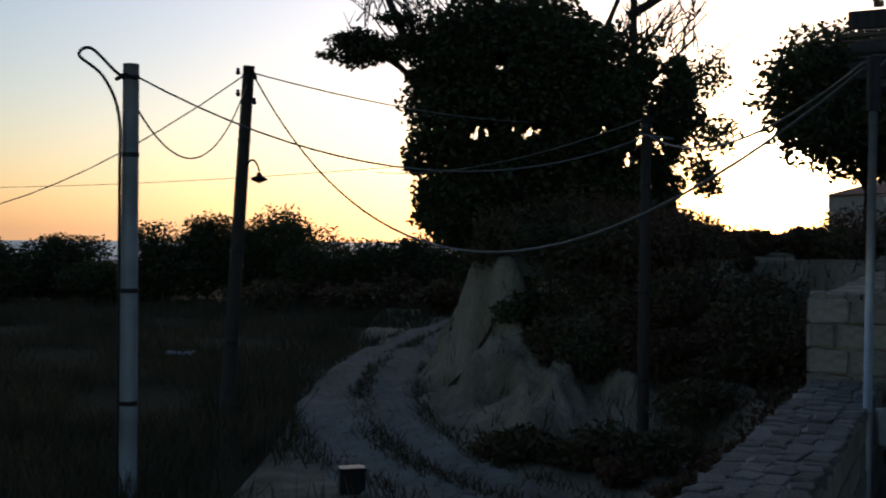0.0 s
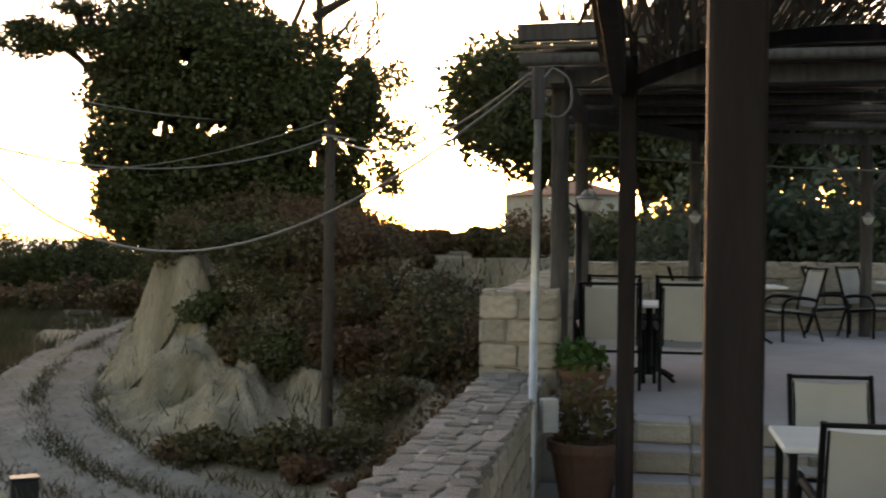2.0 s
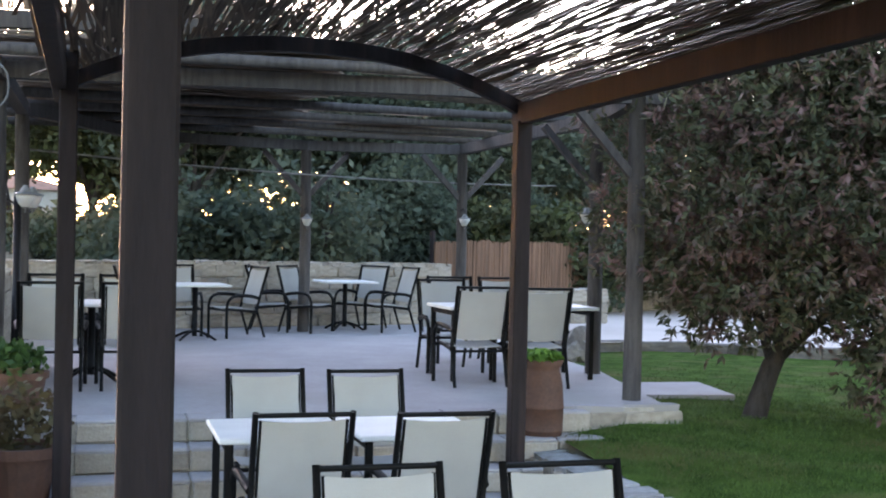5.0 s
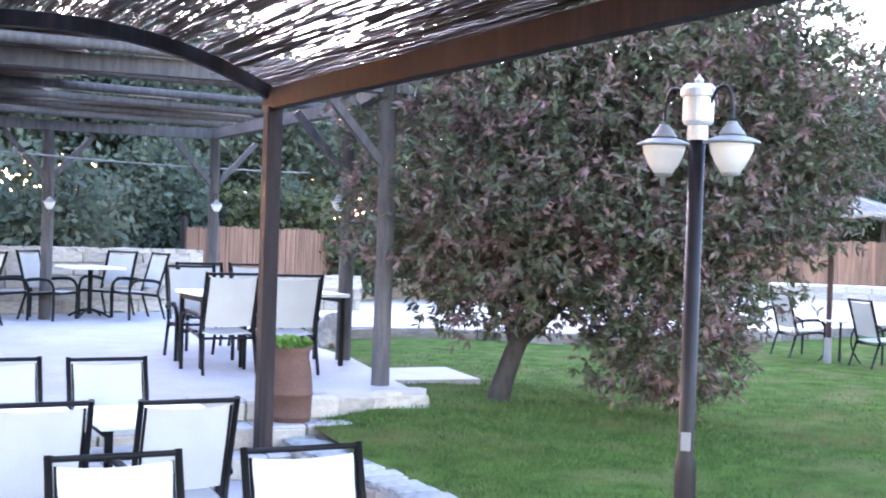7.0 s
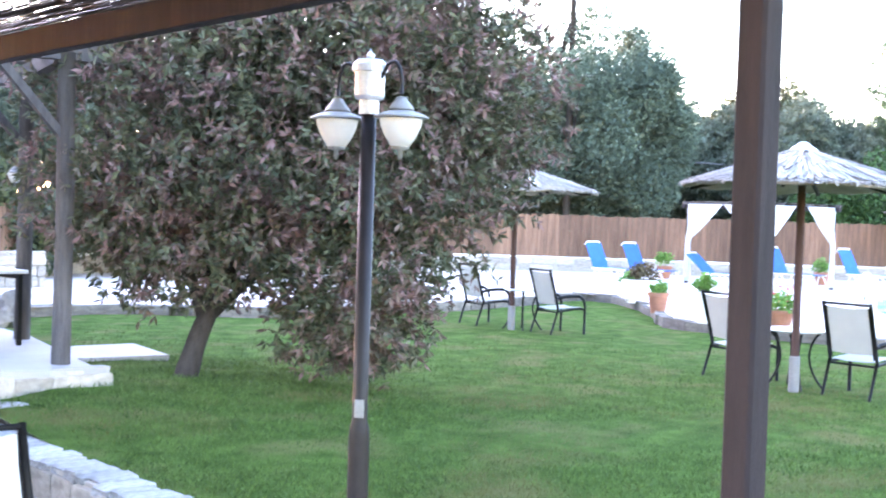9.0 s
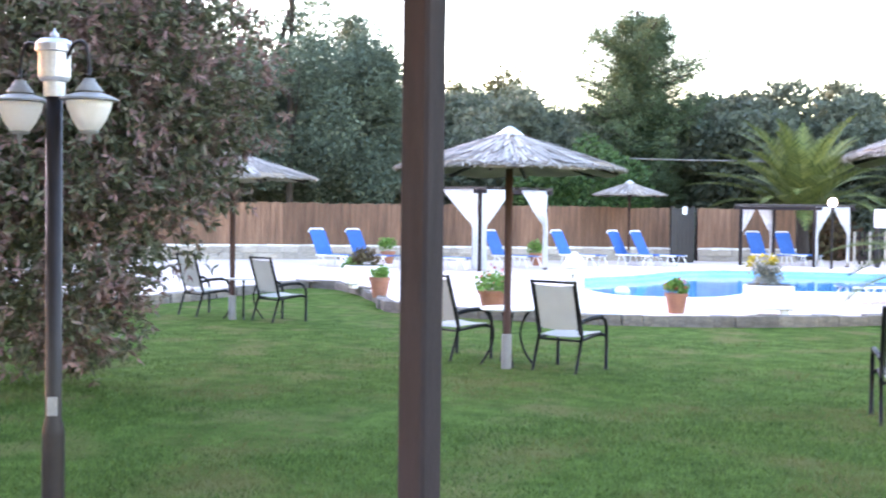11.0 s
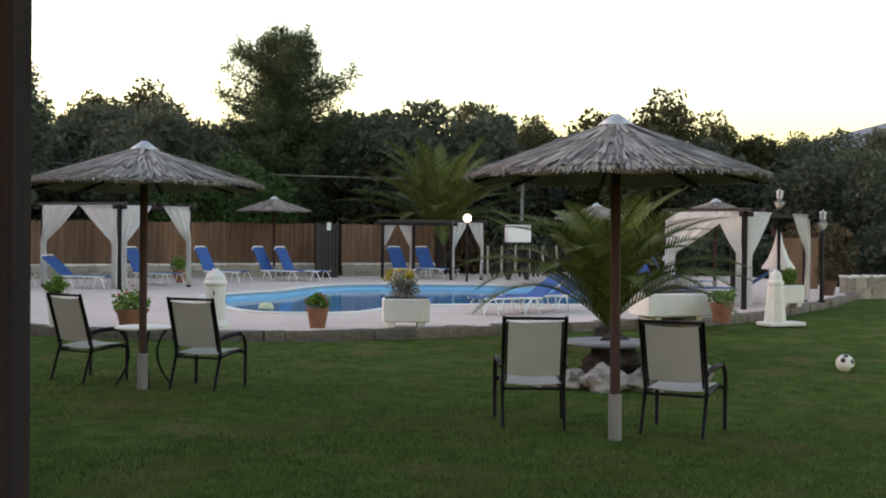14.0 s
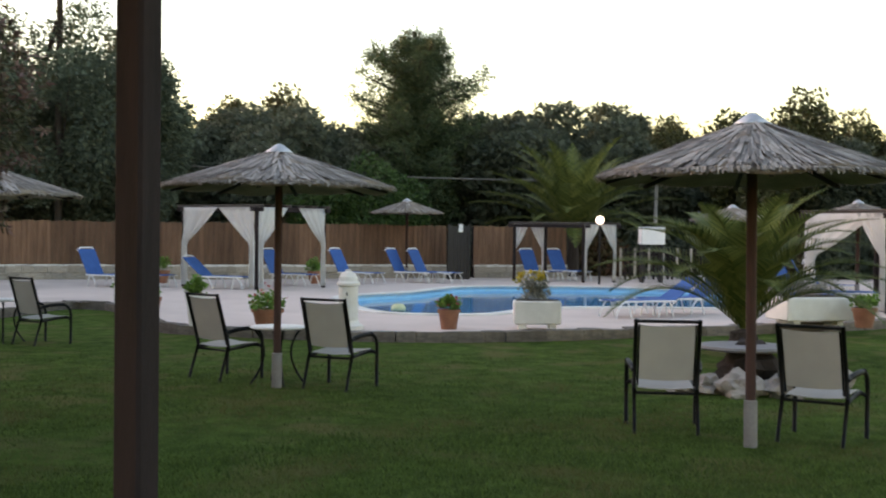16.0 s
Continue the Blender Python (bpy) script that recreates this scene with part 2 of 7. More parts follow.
M_CABLE = mat("grey_cable", (0.16, 0.15, 0.14), (0.1, 0.095, 0.09), 0.6, 5, 50, 0.05)
M_BALL = mat("football_leather", (0.72, 0.7, 0.62), (0.6, 0.58, 0.5), 0.5, 6, 60, 0.05)
# the hill's blue is distance haze put into its base colour
M_HILL = mat("haze_tinted_hill", (0.11, 0.15, 0.21), (0.09, 0.13, 0.19), 1.0, 0.01, 0.1, 0.0)
L_BIG = leaf_mat("leaf_oak", (0.035, 0.045, 0.018), (0.075, 0.085, 0.03), (0.05, 0.05, 0.022), 0.25)
L_BUSH = leaf_mat("leaf_bush", (0.032, 0.039, 0.019), (0.1, 0.104, 0.058), (0.178, 0.106, 0.095), 0.2, 3.0, (0.48, 0.61))
L_FOREST = leaf_mat("leaf_olive", (0.05, 0.066, 0.042), (0.14, 0.162, 0.112), (0.066, 0.088, 0.062), 0.45, 0.35)
L_AIRY = leaf_mat("leaf_airy", (0.055, 0.08, 0.05), (0.17, 0.21, 0.145), (0.09, 0.12, 0.085), 0.45, 0.5)
L_PINE = leaf_mat("leaf_pine", (0.03, 0.055, 0.025), (0.07, 0.1, 0.045), None, 0.2)
L_SHRUB = leaf_mat("leaf_shrub", (0.046, 0.042, 0.019), (0.11, 0.088, 0.042), (0.105, 0.056, 0.034), 0.25, 0.8)
L_PALM = leaf_mat("leaf_palm", (0.045, 0.074, 0.018), (0.165, 0.19, 0.055), None, 0.3)
L_POTTED = leaf_mat("leaf_potted", (0.06, 0.15, 0.025), (0.16, 0.28, 0.06), None, 0.3)
L_HEDGE = leaf_mat("leaf_hedge", (0.025, 0.06, 0.018), (0.06, 0.115, 0.032), None, 0.25)
L_GREY = leaf_mat("leaf_grey", (0.2, 0.2, 0.17), (0.34, 0.33, 0.28), None, 0.2)
L_YELLOW = leaf_mat("flower_yellow", (0.5, 0.36, 0.05), (0.3, 0.26, 0.06), None, 0.2)
L_RED = leaf_mat("flower_red", (0.45, 0.06, 0.05), (0.5, 0.14, 0.12), None, 0.2)

# mesh helpers


def mesh_of(bm, name, material, smooth=False):
    me = bpy.data.meshes.new(name)
    bm.to_mesh(me)
    bm.free()
    for m in (material if isinstance(material, (list, tuple)) else [material]):
        me.materials.append(m)
    if smooth:
        me.polygons.foreach_set("use_smooth", [True] * len(me.polygons))
    return me


def part(name, bm, material, parent=None, label="", smooth=False):
    ob = new(name, mesh_of(bm, name, material, smooth))
    if parent is not None:
        ob.parent = parent
    if label:
        tagged(ob, label)
    return ob


def raw(name, verts, faces, material, parent=None, smooth=False):
    me = bpy.data.meshes.new(name)
    me.from_pydata(verts, [], faces)
    me.materials.append(material)
    if smooth:
        me.polygons.foreach_set("use_smooth", [True] * len(me.polygons))
    ob = new(name, me)
    if parent is not None:
        ob.parent = parent
    return ob


def quads(name, pts, material, parent=None):
    """One mesh of separate quads from an array n x 4 x 3."""
    n = len(pts)
    me = bpy.data.meshes.new(name)
    me.vertices.add(n * 4)
    me.vertices.foreach_set("co", np.ascontiguousarray(pts, dtype=np.float32).ravel())
    me.loops.add(n * 4)
    me.loops.foreach_set("vertex_index", np.arange(n * 4, dtype=np.int32))
    me.polygons.add(n)
    me.polygons.foreach_set("loop_start", np.arange(0, n * 4, 4, dtype=np.int32))
    me.polygons.foreach_set("loop_total", np.full(n, 4, dtype=np.int32))
    me.update(calc_edges=True)
    me.materials.append(material)
    ob = new(name, me)
    if parent is not None:
        ob.parent = parent
    return ob


def thing(name, label, category, at=None, group="", kind=""):
    ob = new(name)
    if at is not None:
        ob.matrix_world = at
    return tagged(ob, label, category, group, kind)


def add_box(bm, size, centre=(0, 0, 0), rot=None, bevel=0.0):
    m = Matrix.Translation(centre) @ (rot.to_4x4() if rot is not None else Matrix()) @ Matrix.Diagonal((*size, 1))
    r = bmesh.ops.create_cube(bm, size=1.0, matrix=m)
    if bevel:
        es = list({e for v in r["verts"] for e in v.link_edges})
        bmesh.ops.bevel(bm, geom=es, offset=bevel, segments=1, affect='EDGES')
    return r


def add_bar(bm, a, b, w, h=None, bevel=0.0):
    """A straight squared bar from a to b."""
    a, b = Vector(a), Vector(b)
    d = b - a
    q = d.to_track_quat('Z', 'Y')
    return add_box(bm, (w, h or w, d.length), (a + b) / 2, q.to_matrix(), bevel)


def add_tube(bm, pts, r, seg=8, r_end=None):
    """A round tube along points, tapering to r_end."""
    pts = [Vector(p) for p in pts]
    rings = []
    n = len(pts)
    ref = Vector((0.31, 0.17, 0.93))
    for i, p in enumerate(pts):
        d = (pts[min(i + 1, n - 1)] - pts[max(i - 1, 0)]).normalized()
        if abs(d.dot(ref)) > 0.98:
            ref = Vector((0.95, 0.2, 0.1))
        x = d.cross(ref).normalized()
        y = d.cross(x)
        rr = r if r_end is None else r + (r_end - r) * i / (n - 1)
        rings.append([bm.verts.new(p + (x * math.cos(k * math.tau / seg) + y * math.sin(k * math.tau / seg)) * rr) for k in range(seg)])
    for a, b in zip(rings, rings[1:]):
        for k in range(seg):
            bm.faces.new((a[k], a[(k + 1) % seg], b[(k + 1) % seg], b[k]))
    bm.faces.new(rings[0])
    bm.faces.new(list(reversed(rings[-1])))


def add_lathe(bm, profile, seg=24, centre=(0, 0, 0)):
    """Turned body from (radius, height) pairs."""
    c = Vector(centre)
    rings = []
    for r, z in profile:
        if r < 1e-5:
            rings.append([bm.verts.new(c + Vector((0, 0, z)))])
        else:
            rings.append([bm.verts.new(c + Vector((r * math.cos(k * math.tau / seg), r * math.sin(k * math.tau / seg), z))) for k in range(seg)])
    for a, b in zip(rings, rings[1:]):
        for k in range(seg):
            k2 = (k + 1) % seg
            if len(a) == 1 and len(b) == 1:
                continue
            if len(a) == 1:
                bm.faces.new((a[0], b[k2], b[k]))
            elif len(b) == 1:
                bm.faces.new((a[k], a[k2], b[0]))
            else:
                bm.faces.new((a[k], a[k2], b[k2], b[k]))


def bez(a, b, c, n=8):
    a, b, c = Vector(a), Vector(b), Vector(c)
    return [a * (1 - t) ** 2 + b * 2 * t * (1 - t) + c * t * t for t in [i / n for i in range(n + 1)]]


def spline(points, n=6, closed=False):
    """Smooth curve through points."""
    p = [Vector(q) for q in points]
    out = []
    m = len(p)
    for i in range(m if closed else m - 1):
        g = (lambda k: p[k % m]) if closed else (lambda k: p[min(max(k, 0), m - 1)])
        p0, p1, p2, p3 = g(i - 1), g(i), g(i + 1), g(i + 2)
        for k in range(n):
            t = k / n
            out.append(0.5 * ((2 * p1) + (p2 - p0) * t + (2 * p0 - 5 * p1 + 4 * p2 - p3) * t * t + (3 * p1 - p0 - 3 * p2 + p3) * t ** 3))
    if not closed:
        out.append(p[-1])
    return out


def leaf_cloud(name, blobs, n, size, material, parent=None, seed=1, aspect=0.5, shell=0.55, droop=0.0, whorl=1, gaps=()):
    """Leaves spread through the outer shells of several blobs (centre, radii)."""
    rng = np.random.default_rng(seed)
    vol = np.array([b[1][0] * b[1][1] + b[1][1] * b[1][2] for b in blobs])
    cnt = np.maximum((n * vol / vol.sum()).astype(int), 4)
    out = []
    for (c, r), k in zip(blobs, cnt):
        d = rng.normal(size=(k, 3))
        d /= np.linalg.norm(d, axis=1)[:, None]
        rad = shell + (1.06 - shell) * rng.random(k) ** 0.6
        lump = 1 + 0.13 * np.sin(d[:, 0] * 6 + c[0] * 3) * np.sin(d[:, 1] * 7 + c[1]) + 0.1 * np.sin(d[:, 2] * 9 + c[2] * 2)
        p = np.array(c) + d * np.array(r) * (rad * lump)[:, None]
        if whorl > 1:
            p, d = np.repeat(p[: max(k // whorl, 2)], whorl, 0), np.repeat(d[: max(k // whorl, 2)], whorl, 0)
            k = len(p)
        a = rng.normal(size=(k, 3)) + d * (0.3 if whorl == 1 else 0.9)
        a[:, 2] -= droop
        a /= np.linalg.norm(a, axis=1)[:, None]
        b = np.cross(a, rng.normal(size=(k, 3)))
        b /= np.linalg.norm(b, axis=1)[:, None]
        s = size * (0.6 + 0.8 * rng.random(k))[:, None]
        a, b = a * s, b * s * aspect
        if whorl > 1:
            p = p + a * 0.5
        out.append(np.stack([p - a * 0.5, p + b * 0.5, p + a * 0.5, p - b * 0.5], 1))
    q = np.concatenate(out)
    for c, r in gaps:
        q = q[(((q.mean(1) - np.array(c)) / np.array(r)) ** 2).sum(1) > 1]
    return quads(name, q, material, parent)


def blade_field(name, xy, height, width, material, parent=None, seed=2, z=0.0, lean=0.4, zs=None):
    """Grass blades rooted at the points xy."""
    rng = np.random.default_rng(seed)
    k = len(xy)
    base = np.column_stack([xy, np.full(k, z) if zs is None else zs])
    ang = rng.random(k) * math.tau
    w = np.column_stack([np.cos(ang), np.sin(ang), np.zeros(k)]) * (width * (0.6 + 0.8 * rng.random(k)))[:, None]
    h = height * (0.5 + 0.9 * rng.random(k))
    tip = base + np.column_stack([rng.normal(size=k) * h * lean, rng.normal(size=k) * h * lean, h])
    return quads(name, np.stack([base - w * 0.5, base + w * 0.5, tip + w * 0.12, tip - w * 0.12], 1), material, parent)


# the terrace's own axes: along the steps, and up the slope away from them
UX, UY = Vector((0.917, -0.399, 0)), Vector((0.399, 0.917, 0))
TERRACE = Matrix(((0.917, 0.399, 0, 0), (-0.399, 0.917, 0, 0), (0, 0, 1, 0), (0, 0, 0, 1)))


def uv(u, v, z=0.0):
    return UX * u + UY * v + Vector((0, 0, z))

# ---- the ground ----
Z_WEST, Z_LOW, Z_UP, Z_DECK = -1.25, -0.2, 0.3, 0.15


def sstep(a, b, x):
    t = np.clip((x - a) / (b - a), 0, 1)
    return t * t * (3 - 2 * t)


def wave(x, y, f, p=0.0):
    return np.sin(x * f + p) * np.cos(y * f * 1.13 + p * 2) + 0.5 * np.sin(x * f * 2.3 + y * f * 1.7 + p)


def bank_rise(x, y):
    """0 at the foot of the earth bank, 1 on top."""
    xw = np.interp(y, [16, 17.3, 21, 25, 32, 40, 60, 100], [0.9, 0.25, -0.05, -0.1, 0.2, 1.3, 4.0, 8.0])
    ys = np.interp(x, [-1, 0, 1.2, 2.6, 6, 12, 40], [17.6, 17.3, 16.2, 15.6, 13.5, 11, 4])
    g = 0.35 * np.sin(y * 1.9) + 0.25 * np.sin(y * 4.3 + x)
    k = 0.5 * np.sin(x * 2.1) + 0.3 * np.sin(x * 5.2 + y * 0.4)
    s = x - xw + g
    a = 0.4 * sstep(-0.3, 0.7, s) + 0.6 * sstep(0.55, 1.15, s)
    b = 0.38 * sstep(0, 3.5, y - ys + k) + 0.62 * sstep(4.2, 7.2, y - ys + k + 0.6 * np.sin(x * 3.3))
    return a * b


def west_height(x, y):
    d = np.hypot(x, y)
    h = Z_WEST + 2.45 * bank_rise(x, y) + 0.05 * wave(x, y, 0.7)
    far = np.maximum(d - 75, 0)
    slope = np.where(y * 0.96 - x * 0.5 > -20, 0.055, 0.0)
    return h - np.minimum(far * slope, 62)


def ground_height(x, y):
    """West of the terrace wall the ground lies lower."""
    u = x * 0.917 - y * 0.399
    v = x * 0.399 + y * 0.917
    west = sstep(0.2, -0.6, u + 1.1) * sstep(-40, -10, v) + 0 * x
    beyond = sstep(17.5, 20.5, v) * sstep(6.0, 4.2, u)
    w = west_height(x, y)
    e = -0.45 + 0.3 * sstep(38, 48, x) + 0 * x
    top = np.maximum(w, np.minimum(0.9, w + 5))
    h = e * (1 - west) + w * west
    return h * (1 - beyond * (1 - west)) + np.minimum(top, 1.0) * beyond * (1 - west)


def grid_mesh(name, xs, ys, hf, material, smooth=True):
    X, Y = np.meshgrid(xs, ys)
    Z = hf(X, Y)
    nx, ny = len(xs), len(ys)
    me = bpy.data.meshes.new(name)
    idx = np.arange(nx * ny).reshape(ny, nx)
    f = np.stack([idx[:-1, :-1], idx[:-1, 1:], idx[1:, 1:], idx[1:, :-1]], -1).reshape(-1, 4)
    n = len(f)
    me.vertices.add(nx * ny)
    me.vertices.foreach_set("co", np.stack([X, Y, Z], -1).astype(np.float32).ravel())
    me.loops.add(n * 4)
    me.loops.foreach_set("vertex_index", f.astype(np.int32).ravel())
    me.polygons.add(n)
    me.polygons.foreach_set("loop_start", np.arange(0, n * 4, 4, dtype=np.int32))
    me.polygons.foreach_set("loop_total", np.full(n, 4, dtype=np.int32))
    me.polygons.foreach_set("use_smooth", np.full(n, smooth))
    me.update(calc_edges=True)
    me.materials.append(material)
    return new(name, me)


def spaced(lo, hi, fine_lo, fine_hi, step, grow=1.16):
    a = list(np.arange(fine_lo, fine_hi, step))
    s, x = step, fine_hi
    while x < hi:
        a.append(x)
        s *= grow
        x += s
    a.append(hi)
    s, x = step, fine_lo
    b = []
    while x > lo:
        s *= grow
        x -= s
        b.append(max(x, lo))
    return np.array(sorted(set(b)) + a)


def sheet_height(x, y):
    inside = (x > -2.4) & (x < 15) & (y > 13.2) & (y < 46)
    u = x * 0.917 - y * 0.399
    return ground_height(x, y) - np.where(inside & (u < -1.0), 0.35, 0)


ground = grid_mesh("ground", spaced(-4600, 4600, -34, 30, 0.8), spaced(-4600, 4600, -12, 62, 0.8), sheet_height, M_FIELD)
tagged(ground, "dry grassy field falling away to the coast", "ground", kind="structure")
bank = grid_mesh("earth_bank", np.arange(-3.0, 15.01, 0.09), np.arange(12.6, 47, 0.2),
                 lambda x, y: np.where(x * 0.917 - y * 0.399 < -1.15, west_height(x, y) - 0.4 * sstep(-2.2, -3.0, x) - 0.4 * sstep(13.4, 12.6, y)
                                       + bank_rise(x, y) * (1 - bank_rise(x, y)) * 4 * (0.12 * np.sin(x * 7 + 2 * np.sin(y * 1.1)) - 0.16 * np.abs(np.sin(x * 2.6 + 1.4 * np.sin(y * 0.9))) + 0.08 * np.sin(x * 15 + y * 2.5 + 1.5 * np.sin(x * 4.1)) + 0.05 * np.sin(y * 9 + x * 6 + 2 * np.sin(y * 2.3)) + 0.035 * np.sin(x * 27 + y * 7)), -2.2), M_EARTH)
tagged(bank, "eroded pale earth bank beside the track", "earth bank", kind="structure")

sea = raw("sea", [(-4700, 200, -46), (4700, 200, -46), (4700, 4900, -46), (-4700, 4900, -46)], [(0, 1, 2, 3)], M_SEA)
tagged(sea, "calm blue sea on the horizon, paled for haze", "water", kind="structure")

# the track: gravel ribbon with a grassy middle
TRACK = spline([(3.4, 9.8, 0), (1.1, 12.4, 0), (-0.35, 14.8, 0), (-1.15, 17.8, 0), (-1.5, 20.7, 0), (-1.5, 25, 0), (-1.0, 30, 0), (-0.1, 35, 0), (1.5, 42, 0)], 14)
rows = []
for i, p in enumerate(TRACK):
    d = (TRACK[min(i + 1, len(TRACK) - 1)] - TRACK[max(i - 1, 0)]).normalized()
    n = Vector((-d.y, d.x, 0))
    for k in range(13):
        s = -1.05 + 2.1 * k / 12 + 0.05 * math.sin(i * 0.45 + (2 if k > 6 else 0)) * abs(k - 6) / 6
        q = p + n * s
        rut = 0.035 * math.cos((s) * math.pi * 2 / 1.05) * (0 < k < 12)
        z = float(west_height(np.array(q.x), np.array(q.y)))
        rows.append((q.x, q.y, min(z, Z_WEST + 0.12) + 0.07 + rut + 0.008 * math.sin(i * 0.7 + k * 1.3) - (0.14 if k in (0, 12) else 0)))
road = raw("road", rows, [(i * 13 + k, i * 13 + k + 1, i * 13 + k + 14, i * 13 + k + 13) for i in range(len(TRACK) - 1) for k in range(12)], M_GRAVEL, smooth=True)
tagged(road, "rutted pale gravel farm track", "road", kind="structure")

# ---- the lower terrace, steps and upper terrace ----
bm = bmesh.new()
add_box(bm, (4.3, 15.5, 0.3), (1.15, 1.75, Z_LOW - 0.15))
lower = part("floor_lower_terrace", bm, M_PAVE)
lower.matrix_world = TERRACE
tagged(lower, "pale stone-paved lower terrace floor", "floor", kind="structure")

UPPER = [(-1.0, 9.83), (4.75, 9.75), (5.3, 12.5), (5.6, 19.6), (1.4, 18.6), (-1.0, 17.2)]
bm = bmesh.new()
top = [bm.verts.new((u, v, Z_UP)) for u, v in UPPER]
f = bm.faces.new(top)
r = bmesh.ops.extrude_face_region(bm, geom=[f])
for v in [g for g in r["geom"] if isinstance(g, bmesh.types.BMVert)]:
    v.co.z = -0.6
bmesh.ops.recalc_face_normals(bm, faces=bm.faces)
upper = part("floor_upper_terrace", bm, M_PAVE)
upper.matrix_world = TERRACE
tagged(upper, "pale paved upper terrace floor with worn slabs", "floor", kind="structure")

steps = tagged(new("steps"), "three low limestone block steps between terraces", "steps", kind="structure")
steps.matrix_world = TERRACE
RISE = (Z_UP - Z_LOW) / 3
bm = bmesh.new()
for i in range(3):
    add_box(bm, (4.1, 0.34 + 0.32 * (2 - i), RISE * (1 if i else 1)), (1.75, 9.84 - (0.34 + 0.32 * (2 - i)) / 2 + 0.02, Z_LOW + RISE * (i + 0.5) - 0.012))
part("core", bm, M_MORTAR, steps)


def block_mesh(name, sx, sy, sz, material, seed, bevel=0.012, rough=0.006):
    rng = random.Random(seed)
    bm = bmesh.new()
    add_box(bm, (sx, sy, sz), bevel=bevel)
    for v in bm.verts:
        v.co += Vector((rng.uniform(-rough, rough), rng.uniform(-rough, rough), rng.uniform(-rough, rough)))
    return mesh_of(bm, name, material)


STEP_BLOCKS = [block_mesh("step_block", 0.395, 0.05, RISE - 0.02, M_STONE, s) for s in range(4)]
STEP_SLABS = [block_mesh("tread_slab", 0.395, 0.3, 0.03, M_PAVE, 9 + s, 0.008, 0.003) for s in range(3)]
rng = random.Random(5)
for i in range(3):
    u = -0.26 + rng.uniform(0, 0.12)
    k = 0
    while u < 3.7:
        b = new("block", STEP_BLOCKS[(k + i) % 4])
        b.parent = steps
        b.matrix_local = pose(u + 0.2, 9.84 - 0.32 * (2 - i) - 0.335, Z_LOW + RISE * (i + 0.5) - 0.01)
        s = new("slab", STEP_SLABS[(k + i) % 3])
        s.parent = steps
        s.matrix_local = pose(u + 0.2, 9.84 - 0.32 * (2 - i) - 0.2, Z_LOW + RISE * (i + 1) - 0.012)
        u += 0.41
        k += 1

# ---- the low stone wall along the track, pillar and parapet ----


def stone_wall(name, label, length, height, thick, at, course=0.16, stone=0.32, faces=(1,), top=True, seed=1, ends=(), mortar=M_MORTAR, cap=None):
    """A wall along local x from 0, faced with single stones on y=-thick/2 (1) and y=+thick/2 (2) sides."""
    rng = random.Random(seed)
    w = tagged(new(name), label, "stone wall", kind="structure")
    w.matrix_world = at
    bm = bmesh.new()
    add_box(bm, (length - 0.05, thick - 0.05, height + 0.02), (length / 2, 0, height / 2 + 0.01))
    part("core", bm, mortar, w)
    kinds = [block_mesh("stone", 1, 1, 1, M_STONE, seed * 10 + k, 0.07, 0.05) for k in range(6)]
    n = max(1, round(height / course))
    for side in faces:
        y = (-thick / 2 + 0.02) if side == 1 else (thick / 2 - 0.02)
        for c in range(n):
            x = 0.0
            while x < length - 0.02:
                l = min(stone * rng.uniform(0.6, 1.45), length - x)
                if length - x - l < 0.1:
                    l = length - x
                s = new("stone", rng.choice(kinds))
                s.parent = w
                s.matrix_local = pose(x + l / 2, y, height * (c + 0.5) / n, 0, 0, rng.uniform(-1.5, 1.5)) @ Matrix.Diagonal((l - 0.022, 0.06 + rng.uniform(0, 0.02), height / n - 0.02, 1))
                x += l
    for side in ends:
        x0 = 0.02 if side == 0 else length - 0.02
        for c in range(n):
            y = -thick / 2
            while y < thick / 2 - 0.02:
                l = min(stone * rng.uniform(0.5, 1.2), thick / 2 - y)
                if thick / 2 - y - l < 0.1:
                    l = thick / 2 - y
                s = new("stone", rng.choice(kinds))
                s.parent = w
                s.matrix_local = pose(x0, y + l / 2, height * (c + 0.5) / n) @ Matrix.Diagonal((0.06, l - 0.022, height / n - 0.02, 1))
                y += l
    if top:
        caps = [block_mesh("cap_stone", 1, 1, 1, cap or M_WALLTOP, seed * 10 + 7 + k, 0.075, 0.06) for k in range(4)]
        y_rows = 4 if thick > 0.45 else 1
        for j in range(y_rows):
            x = 0.0
            while x < length - 0.02:
                l = min(rng.uniform(0.07, 0.22) if thick > 0.45 else rng.uniform(0.1, 0.24) if thick > 0.3 else rng.uniform(0.3, 0.5), length - x)
                s = new("cap_stone", rng.choice(caps))
                s.parent = w
                s.matrix_local = pose(x + l / 2, -thick / 2 + thick * (j + 0.5) / y_rows + rng.uniform(-0.015, 0.015), height + (0.0 if y_rows > 1 else 0.005), rng.uniform(-3, 3), rng.uniform(-3, 3), rng.uniform(-16, 16) if y_rows > 1 else rng.uniform(-5, 5)) @ Matrix.Diagonal((l - 0.004, thick / y_rows * rng.uniform(0.8, 1.1), (0.066 if y_rows > 1 else 0.07) + rng.uniform(-0.015, 0.02), 1))
                x += l
    return w


def wall_at(u, v, z, deg):
    return TERRACE @ pose(u, v, z, 0, 0, deg)


